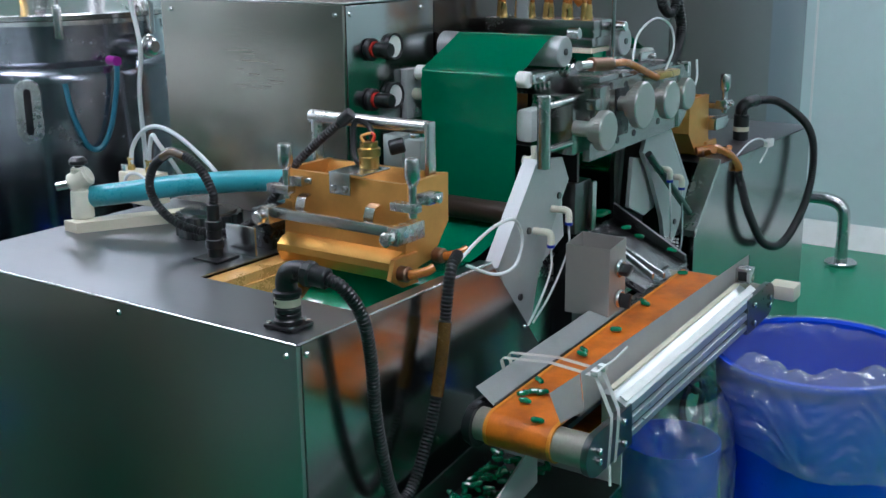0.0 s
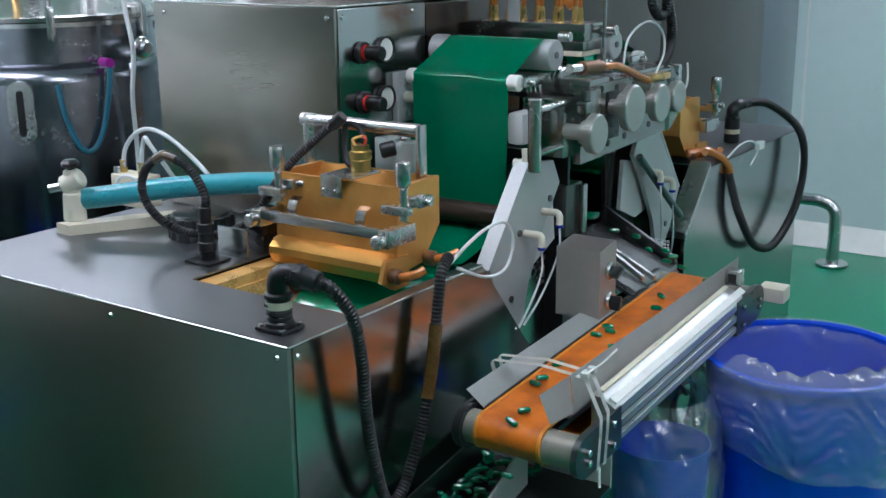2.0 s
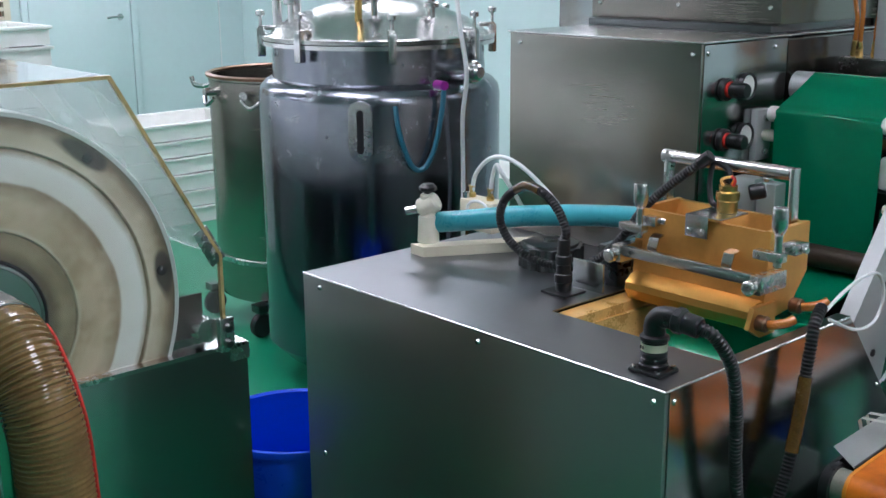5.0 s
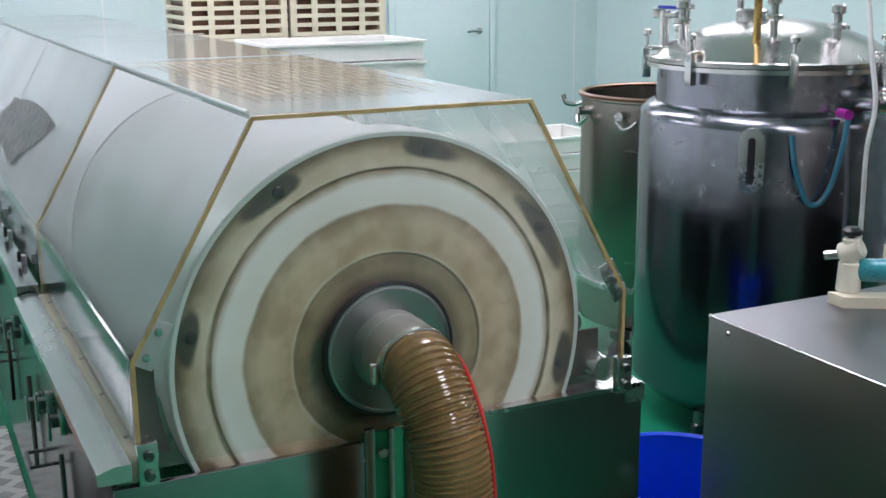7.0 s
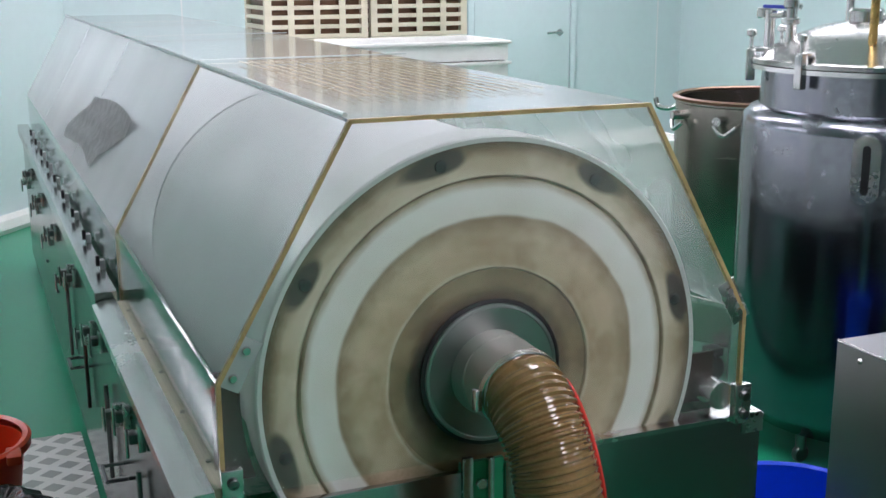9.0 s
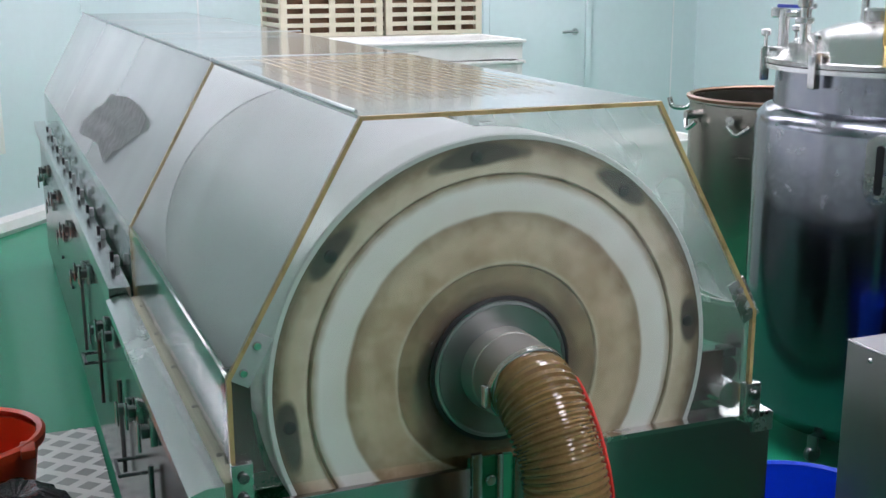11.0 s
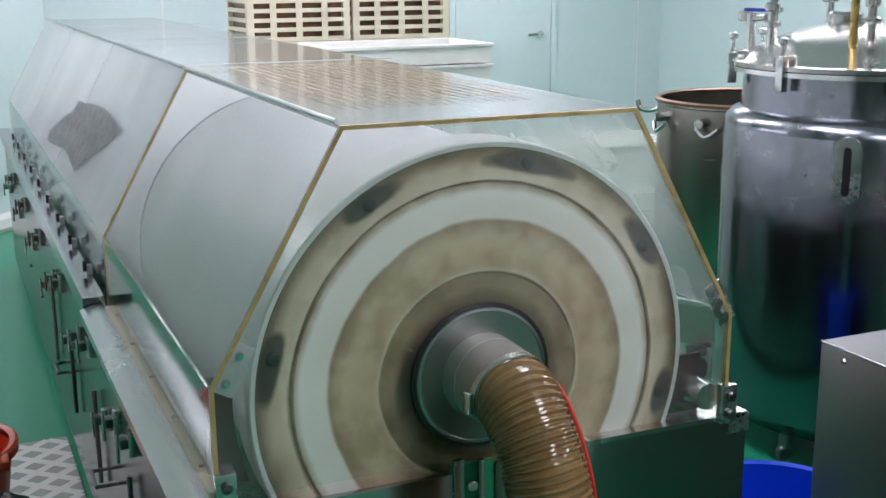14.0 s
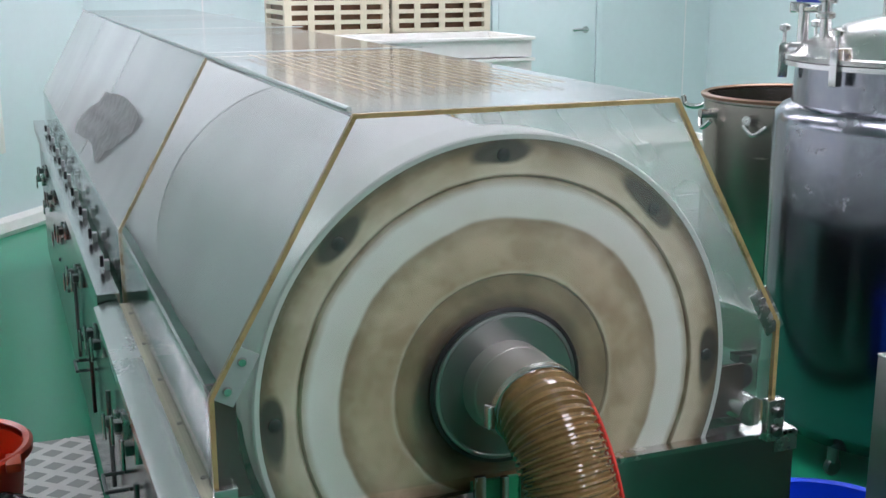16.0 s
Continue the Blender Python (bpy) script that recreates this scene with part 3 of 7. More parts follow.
# far table, mirrored about the die head
far = thing("machine_table", (-1.5, 3.4, 0), "stainless sheet-steel machine table on the far side of the die head", "machine table")
FS = [(2.81, 0.03), (2.81, 0.72), (2.975, 0.90), (3.80, 0.90), (3.80, 0.03)]
part("side_panel", prism(bmn(), FS, "x", X1 - 0.012, X1), STEEL_SIDE, far)
part("edge_flange", prism(bmn(), [(2.81, 0.715), (2.81, 0.735), (2.975, 0.915), (2.975, 0.895)], "x", X1 - 0.06, X1 + 0.003), BRIGHT, far)
part("top_plate", box(bmn(), -1.448, 2.975, 0.897, X1, 3.80, 0.9005), STEEL_TOP, far)
part("end_panel", box(bmn(), -1.448, 3.788, 0.03, X1 - 0.013, 3.80, 0.895), STEEL, far)


# ---- jacketed tank ----
TX, TY, TR = -3.35, 2.436, 0.455
tank = thing("gelatin_tank", (TX, TY, 0), "polished stainless jacketed tank with a domed clamped lid", "tank")
tm = Matrix.Translation((TX, TY, 0))
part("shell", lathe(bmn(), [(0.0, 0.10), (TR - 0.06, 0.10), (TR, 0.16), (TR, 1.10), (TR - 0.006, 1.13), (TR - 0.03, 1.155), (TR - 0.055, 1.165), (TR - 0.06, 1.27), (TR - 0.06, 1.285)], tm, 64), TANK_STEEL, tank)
part("lower_flange", lathe(bmn(), [(TR - 0.07, 1.285), (TR - 0.02, 1.285), (TR - 0.02, 1.30), (TR - 0.07, 1.30)], tm, 64), CHROME, tank)
part("lid", lathe(bmn(), [(TR - 0.02, 1.303), (TR - 0.018, 1.318), (TR - 0.05, 1.325), (TR - 0.12, 1.375), (TR - 0.25, 1.425), (0.08, 1.445), (0.0, 1.447)], tm, 64), BRIGHT, tank)
part("gasket", lathe(bmn(), [(TR - 0.06, 1.3), (TR - 0.024, 1.3), (TR - 0.024, 1.303), (TR - 0.06, 1.303)], tm, 64), RUBBER, tank, "thin black gasket")
for a in range(8):
    an = radians(a * 45 + 12)
    m = tm @ pose(0, 0, 0, 0, 0, a * 45 + 12)
    b = bmn()
    box(b, TR - 0.035, -0.014, 1.24, TR - 0.005, 0.014, 1.345, 0.004, m)
    box(b, TR - 0.075, -0.011, 1.335, TR - 0.01, 0.011, 1.352, 0.004, m)
    c = part("clamp", b, CHROME, tank)
    p = m @ Vector((TR - 0.02, 0, 1.35))
    part("wing_nut", lathe(bmn(), [(0.006, 0), (0.006, 0.035), (0.017, 0.04), (0.017, 0.055), (0.006, 0.06)], Matrix.Translation(p), 12), CHROME, c)
# sight glass
fx = Vector((-0.01 - TX, -0.27 - TY, 0)).normalized()
side = Vector((-fx.y, fx.x, 0))
def on_tank(u, z, out):
    d = (fx * math.cos(u) + side * math.sin(u))
    return Vector((TX, TY, 0)) + d * (TR + out) + Vector((0, 0, z))
u0 = math.atan2((Vector((-3.036 - TX, 2.094 - TY, 0))).dot(side), (Vector((-3.036 - TX, 2.094 - TY, 0))).dot(fx))
def stadium(bm, u, zc, w, h, o0, o1, n=10):
    ring = []
    for i in range(2 * n):
        s = 1 if i < n else -1
        a = math.pi * (i % n) / (n - 1)
        ring.append((s * math.cos(a) * w, s * (math.sin(a) * w + h - w)))
    lo = [bm.verts.new(on_tank(u + x / TR, zc + z, o0)) for x, z in ring]
    hi = [bm.verts.new(on_tank(u + x / TR, zc + z, o1)) for x, z in ring]
    bm.faces.new(hi)
    for i in range(len(ring)):
        j = (i + 1) % len(ring)
        bm.faces.new((lo[i], lo[j], hi[j], hi[i]))
    return bm
sg = part("sight_glass", stadium(bmn(), u0, 1.015, 0.040, 0.105, -0.01, 0.02), BRIGHT, tank, "slotted sight glass flange")
part("slot", stadium(bmn(), u0, 1.015, 0.011, 0.075, 0.018, 0.022), BLACK, sg)
for i in range(6):
    for s in (-1, 1):
        p = on_tank(u0 + s * 0.029 / TR, 0.940 + i * 0.030, 0.02)
        q = on_tank(u0 + s * 0.029 / TR, 0.940 + i * 0.030, 0.029)
        part("bolt", cyl(bmn(), p, q, 0.0070, seg=8), CHROME, sg)
# lid fittings
b = bmn()
cyl(b, (TX, TY - 0.1, 1.43), (TX, TY - 0.1, 1.48), 0.055, seg=28, bevel=0.008)
part("lid_port", b, BRIGHT, tank)
for dx, dy, h in ((-0.26, -0.18, 1.52), (-0.1, -0.32, 1.48), (0.2, -0.18, 1.50), (0.30, 0.0, 1.47), (-0.30, 0.1, 1.55)):
    b = bmn()
    cyl(b, (TX + dx, TY + dy, 1.36), (TX + dx, TY + dy, h), 0.014)
    cyl(b, (TX + dx, TY + dy, h - 0.05), (TX + dx, TY + dy, h - 0.03), 0.03, bevel=0.004)
    cyl(b, (TX + dx, TY + dy, h), (TX + dx, TY + dy, h + 0.03), 0.024, bevel=0.005)
    part("valve_stem", b, CHROME, tank)
b = bmn()
vp = (TX - 0.28, TY - 0.26)
cyl(b, (vp[0], vp[1], 1.34), (vp[0], vp[1], 1.47), 0.018)
cyl(b, (vp[0] - 0.05, vp[1] + 0.02, 1.45), (vp[0] + 0.14, vp[1] - 0.05, 1.46), 0.012)
cyl(b, (vp[0] - 0.06, vp[1] + 0.02, 1.44), (vp[0] - 0.06, vp[1] + 0.02, 1.475), 0.025, bevel=0.004)
va = part("sample_valve", b, CHROME, tank)
part("lever", box(bmn(), vp[0] - 0.03, vp[1] - 0.012, 1.475, vp[0] + 0.10, vp[1] + 0.012, 1.487, 0.004), NAVY, va, "dark blue valve lever")
b = bmn()
cyl(b, (TX + 0.2, TY - 0.25, 1.36), (TX + 0.2, TY - 0.25, 1.58), 0.013)
part("brass_stem", b, BRASS_NUT, tank)
# side port with tube
b = bmn()
pp, pq = on_tank(0.72, 1.205, -0.08), on_tank(0.72, 1.205, 0.05)
cyl(b, pp, pq, 0.04, seg=24, bevel=0.004)
cyl(b, pq, on_tank(0.72, 1.205, 0.075), 0.028, seg=24, bevel=0.008)
part("side_port", b, CHROME, tank)
b = bmn()
tube(b, [on_tank(0.64, 1.55, -0.02), on_tank(0.63, 1.36, 0.02), on_tank(0.62, 1.2, 0.06), on_tank(0.60, 1.05, 0.05), on_tank(0.62, 0.85, 0.04), on_tank(0.60, 0.5, 0.05)], 0.008, 10)
part("level_tube", b, WHITE_TUBE, tank, "translucent level tube")
part("tube_fitting", cyl(bmn(), on_tank(0.47, 1.165, -0.02), on_tank(0.47, 1.165, 0.035), 0.016), MAGENTA, tank, "magenta push fitting")
b = bmn()
tube(b, [on_tank(0.47, 1.15, 0.03), on_tank(0.45, 1.07, 0.03), on_tank(0.39, 0.95, 0.03), on_tank(0.31, 0.885, 0.03), on_tank(0.22, 0.895, 0.03), on_tank(0.14, 1.0, 0.025), on_tank(0.11, 1.10, 0.005)], 0.009, 10)
part("jacket_tube", b, TEAL_DIM, tank, "loop of teal tubing, darkened for dim light")
for a in (20, 110, 200, 290):
    q = tm @ Vector(((TR - 0.08) * math.cos(radians(a)), (TR - 0.08) * math.sin(radians(a)), 0))
    b = bmn()
    cyl(b, q + Vector((0, 0, 0.045)), q + Vector((0, 0, 0.12)), 0.018)
    cyl(b, q + Vector((-0.012, 0, 0.03)), q + Vector((0.012, 0, 0.03)), 0.03, bevel=0.005)
    part("castor", b, DARK_STEEL, tank)

# ---- open vat with a brown rim ----
VX, VY, VR = -4.17, 2.60, 0.355
vat = thing("open_vat", (VX, VY, 0), "open stainless vat with a brown rim and side hooks on castors", "vat")
vm = Matrix.Translation((VX, VY, 0))
part("shell", lathe(bmn(), [(0.0, 0.14), (VR - 0.01, 0.14), (VR, 0.16), (VR, 1.085), (VR + 0.006, 1.09), (VR + 0.006, 1.10), (VR - 0.008, 1.10), (VR - 0.008, 0.2), (0.0, 0.19)], vm, 56), STEEL, vat)
part("rim", lathe(bmn(), [(VR - 0.012, 1.098), (VR + 0.012, 1.098), (VR + 0.014, 1.108), (VR, 1.114), (VR - 0.013, 1.108)], vm, 56, False), COPPER_RIM, vat, "brown stained rim")
part("band", lathe(bmn(), [(VR - 0.002, 0.30), (VR + 0.006, 0.305), (VR + 0.006, 0.325), (VR - 0.002, 0.33)], vm, 56, False), BRIGHT, vat)
for an in (215, 262, 300):
    d = Vector((math.cos(radians(an)), math.sin(radians(an)), 0))
    o = Vector((VX, VY, 0))
    b = bmn()
    if an == 215:
        tube(b, [o + d * VR + Vector((0, 0, 1.06)), o + d * (VR + 0.05) + Vector((0, 0, 1.035)), o + d * (VR + 0.10) + Vector((0, 0, 1.04)), o + d * (VR + 0.115) + Vector((0, 0, 1.075))], 0.011, 10)
    else:
        sd = Vector((-d.y, d.x, 0))
        cyl(b, o + d * VR - sd * 0.03 + Vector((0, 0, 1.04)), o + d * (VR + 0.04) - sd * 0.03 + Vector((0, 0, 1.04)), 0.018)
        tube(b, [o + d * (VR + 0.03) - sd * 0.045 + Vector((0, 0, 1.02)), o + d * (VR + 0.045) + Vector((0, 0, 0.99)), o + d * (VR + 0.03) + sd * 0.045 + Vector((0, 0, 1.02))], 0.009, 10)
    part("hook", b, BRIGHT, vat)
for an in (230, 300, 50, 140):
    d = Vector((math.cos(radians(an)), math.sin(radians(an)), 0)) * (VR + (0.03 if an in (230, 300) else -0.08))
    q = Vector((VX, VY, 0)) + d
    b = bmn()
    box(b, q.x - 0.03, q.y - 0.03, 0.115, q.x + 0.03, q.y + 0.03, 0.15, 0.003)
    ca = part("castor", b, DARK_STEEL, vat)
    part("wheel", cyl(bmn(), (q.x - 0.016, q.y, 0.056), (q.x + 0.016, q.y, 0.056), 0.055, bevel=0.008, seg=24), RUBBER, ca, "black rubber wheel")

# ---- tumble dryer ----
DY, DZ = 0.443, 0.895
XF, SEC = -2.122, 1.233
dry = thing("tumble_dryer", (XF - 1.85, DY, 0), "long tumble dryer with hazy acrylic covers over rotating drums", "dryer")
OCT = [(-0.062, 0.755), (-0.062, 0.96), (0.173, 1.375), (0.735, 1.375), (0.968, 0.96), (0.968, 0.755)]
ENDX = XF - 4 * SEC
# base box
b = bmn()
box(b, ENDX, -0.105, 0.08, XF - 0.02, -0.095, 0.749)
part("side_panel", b, STEEL_PLATE, dry)
part("side_panel", box(bmn(), ENDX, 1.015, 0.08, XF - 0.02, 1.03, 0.73), STEEL_SIDE, dry)
part("end_panel", box(bmn(), XF - 0.02, 0.462, 0.06, XF - 0.006, 1.03, 0.732, 0.002), STEEL_SIDE, dry)
part("end_panel", box(bmn(), XF - 0.02, -0.105, 0.06, XF - 0.006, 0.374, 0.726, 0.002), STEEL_SIDE, dry)
# polished steel here; the floor's green reflection is put into its colour
part("gap_panel", box(bmn(), XF - 0.024, 0.3745, 0.06, XF - 0.014, 0.4615, 0.738, 0.001), FLOOR_GREEN, dry, "steel panel between the posts, coloured as the floor's green reflection")
for dz in (0.70, 0.58, 0.46):
    part("post_bolt", cyl(bmn(), (XF - 0.005, 0.41, dz), (XF + 0.006, 0.41, dz), 0.011, seg=8, bevel=0.002), BRIGHT, dry)
part("end_post", box(bmn(), XF - 0.0135, 0.375, 0.06, XF - 0.003, 0.396, 0.752, 0.002), BRIGHT, dry)
part("end_post", box(bmn(), XF - 0.0135, 0.425, 0.06, XF - 0.003, 0.438, 0.745, 0.002), BRIGHT, dry)
b = bmn()
box(b, ENDX, -0.095, 0.40, XF - 0.12, 1.015, 0.41)
part("tray", b, FLOOR_GREEN, dry)
part("foot_rail", box(bmn(), ENDX, -0.09, 0.0, XF - 0.03, 1.01, 0.078), DARK_STEEL, dry)
# top rails either side
b = bmn()
prism(b, [(-0.135, 0.750), (-0.135, 0.772), (-0.105, 0.782), (-0.075, 0.782), (-0.075, 0.750)], "x", XF - SEC + 0.01, XF + 0.02)
part("top_rail", b, BRIGHT, dry)
part("inner_rail", box(bmn(), XF - SEC + 0.01, -0.0745, 0.735, XF - 0.005, -0.040, 0.776, 0.003), CREAM, dry)
for k in range(5):
    part("rail_screw", cyl(bmn(), (XF - 0.12 - k * 0.25, -0.057, 0.776), (XF - 0.12 - k * 0.25, -0.057, 0.779), 0.005, seg=8), DARK_STEEL, dry)
b = bmn()
prism(b, [(-0.125, 0.750), (-0.125, 0.80), (-0.07, 0.80), (-0.07, 0.750)], "x", ENDX, XF - SEC)
part("top_rail", b, STEEL_SIDE, dry)
b = bmn()
prism(b, [(0.985, 0.700), (0.985, 0.738), (1.035, 0.738), (1.035, 0.70)], "x", ENDX, XF - 0.004)
part("top_rail", b, BRIGHT, dry)
part("inner_rail", cyl(bmn(), (ENDX, 0.935, 0.785), (XF - 0.01, 0.935, 0.785), 0.028, seg=20), CHROME, dry)
part("sill", box(bmn(), XF - 0.06, 0.60, 0.732, XF - 0.004, 1.03, 0.742), BRIGHT, dry)
# covers
for s in range(4):
    xa, xb = XF - s * SEC - 0.006, XF - (s + 1) * SEC + 0.006
    for i, (p, q) in enumerate(zip(OCT, OCT[1:])):
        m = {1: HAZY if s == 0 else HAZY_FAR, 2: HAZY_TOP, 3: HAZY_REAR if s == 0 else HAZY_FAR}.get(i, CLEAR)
        d = Vector((q[0] - p[0], q[1] - p[1]))
        n = Vector((d.y, -d.x)).normalized() * 0.006
        b = bmn()
        prism(b, [p, q, (q[0] + n.x, q[1] + n.y), (p[0] + n.x, p[1] + n.y)], "x", xb, xa)
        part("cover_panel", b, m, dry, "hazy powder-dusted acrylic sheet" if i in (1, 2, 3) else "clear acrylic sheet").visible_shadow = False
def rim(name, x, w=0.012, t=0.010):
    b = bmn()
    n = len(OCT)
    inner, outer = [], []
    for p in OCT:
        inner.append((p[0], p[1]))
    k = 0.985
    for p in OCT:
        outer.append((DY + (p[0] - DY) * k, 0.9 + (p[1] - 0.9) * k if p[1] > 0.8 else p[1]))
    for i in range(n - 1):
        prism(b, [inner[i], inner[i + 1], outer[i + 1], outer[i]], "x", x - t / 2, x + t / 2)
    return part(name, b, ACRYLIC_EDGE, dry, "tan aged acrylic edge")
rim("cover_edge", XF + 0.004)
rim("cover_edge", XF - SEC, 0.012, 0.014)
front = [(p[0] * 0.99 + DY * 0.01, p[1] * 0.99 + 0.009) for p in OCT]
part("front_window", prism(bmn(), front, "x", XF - 0.006, XF - 0.001), CLEAR, dry, "clear acrylic end window").visible_shadow = False
# dark baffle round the drum mouth
b = bmn()
for sg, ye, zt in ((-1, -0.054, 0.950), (1, 0.960, 0.855)):
    edge = []
    for i in range(13):
        z = 0.752 + (zt - 0.752) * i / 12
        edge.append((DY + sg * math.sqrt(0.449 ** 2 - (z - DZ) ** 2), z))
    prism(b, [(ye, 0.752), *edge, (ye, zt)], "x", XF - 0.085, XF - 0.078)
part("baffle", b, ROLLER_BROWN, dry, "dark steel baffle beside the drum")
# brackets
for y, z, r in ((0.938, 0.985, 29), (-0.022, 0.99, -29)):
    b = bmn()
    m = Matrix.Translation((XF + 0.006, y, z)) @ pose(0, 0, 0, r, 0, 0)
    box(b, -0.002, -0.02, -0.045, 0.002, 0.02, 0.045, 0.001, m)
    br = part("bracket", b, BRIGHT if y > 0.5 else ALU, dry)
    for dz in (-0.025, 0.025):
        part("screw", cyl(bmn(), m @ Vector((0.002, 0, dz)), m @ Vector((0.007, 0, dz)), 0.008, 0.006, 12), CHROME, br)
for y in (0.965, -0.045):
    b = bmn()
    box(b, XF + 0.001, y - 0.018, 0.735, XF + 0.02, y + 0.018, 0.815, 0.002)
    br = part("corner_block", b, BRIGHT, dry)
    for dz in (0.755, 0.793):
        part("bolt", cyl(bmn(), (XF + 0.02, y, dz), (XF + 0.03, y, dz), 0.010, seg=8, bevel=0.002), DARK_STEEL, br)
# bright nicks where the cover sheets meet
for s in range(1, 4):
    part("cover_seam", prism(bmn(), [(0.168, 1.376), (0.176, 1.386), (0.74, 1.386), (0.74, 1.383), (0.178, 1.383), (0.172, 1.376)], "x", XF - s * SEC - 0.005, XF - s * SEC + 0.005), ALU_PROFILE, dry)
for s in range(4):
    part("cover_corner", cyl(bmn(), (XF - s * SEC - 0.012, 0.1725, 1.380), (XF - (s + 1) * SEC + 0.012, 0.1725, 1.380), 0.0045, seg=8), ALU_PROFILE, dry, "glued bright corner of the sheets")
# vents in the top sheet
for k in range(16):
    y = 0.272 + k * 0.0255
    part("vent_slot", box(bmn(), XF - 1.20, y - 0.0016, 1.3815, XF - 0.25, y + 0.0016, 1.3824), ACRYLIC_EDGE, dry)
# a crumpled square of mesh stuck on the sloping cover
b = bmn()
grid = []
for i in range(13):
    row = []
    for j in range(9):
        u, v = i / 12 - 0.5, j / 8 - 0.5
        x = -4.38 + 0.9 * u + 0.35 * v + 0.03 * math.sin(7 * v)
        k = 0.33 + 0.42 * v + 0.03 * math.sin(5 * u + 1)
        bulge = 0.010 + 0.006 * math.sin(9 * u + 4 * v) + 0.004 * math.sin(17 * v)
        row.append(b.verts.new((x, -0.062 + 0.235 * k - 0.87 * bulge, 0.96 + 0.415 * k + 0.49 * bulge)))
    grid.append(row)
for r0, r1 in zip(grid, grid[1:]):
    for j in range(8):
        b.faces.new((r0[j], r0[j + 1], r1[j + 1], r1[j]))
bmesh.ops.solidify(b, geom=b.faces[:], thickness=0.003)
part("mesh_patch", b, MESH_GREY, dry, "crumpled grey mesh patch")
# latches along the side
for k in range(20):
    x = XF - 0.10 - k * 0.235
    z = (0.62, 0.54, 0.66)[k % 3]
    b = bmn()
    box(b, x - 0.010, -0.122, z - 0.035, x + 0.010, -0.106, z + 0.025, 0.003)
    la = part("latch", b, BRIGHT, dry)
    part("latch_hook", box(bmn(), x - 0.014, -0.140, z - 0.012, x + 0.014, -0.1225, z + 0.010, 0.003), DARK_STEEL, la)
    part("latch_lever", box(bmn(), x - 0.005, -0.148, z - 0.045, x + 0.005, -0.1405, z + 0.02, 0.002), CHROME, la)
for x in (XF - 0.42, XF - 1.0, XF - 1.9):
    b = bmn()
    tube(b, [(x + 0.05, -0.106, 0.40), (x + 0.05, -0.15, 0.40), (x + 0.045, -0.155, 0.40), (x - 0.045, -0.155, 0.40), (x - 0.05, -0.15, 0.40), (x - 0.05, -0.106, 0.40)], 0.005, 8, 4)
    part("side_handle", b, DARK_STEEL, dry)
for x in (XF - 0.62, XF - 1.2, XF - 1.75, XF - 2.3):
    part("hinge_pin", cyl(bmn(), (x, -0.118, 0.30), (x, -0.118, 0.56), 0.006, seg=8), DARK_STEEL, dry)
for k in range(7):
    part("panel_bolt", cyl(bmn(), (XF - 0.25 - k * 0.55, -0.105, 0.35), (XF - 0.25 - k * 0.55, -0.111, 0.35), 0.008, seg=8), DARK_STEEL, dry)
for k in range(9):
    x = XF - SEC - 0.25 - k * 0.36
    b = bmn()
    box(b, x - 0.014, -0.082, 0.80, x + 0.014, -0.068, 0.828, 0.004)
    cl_ = part("cover_clip", b, ALU, dry, "small metal cover clip")
    part("clip_pin", box(bmn(), x - 0.006, -0.093, 0.81, x + 0.006, -0.0825, 0.84, 0.002), BLACK, cl_)


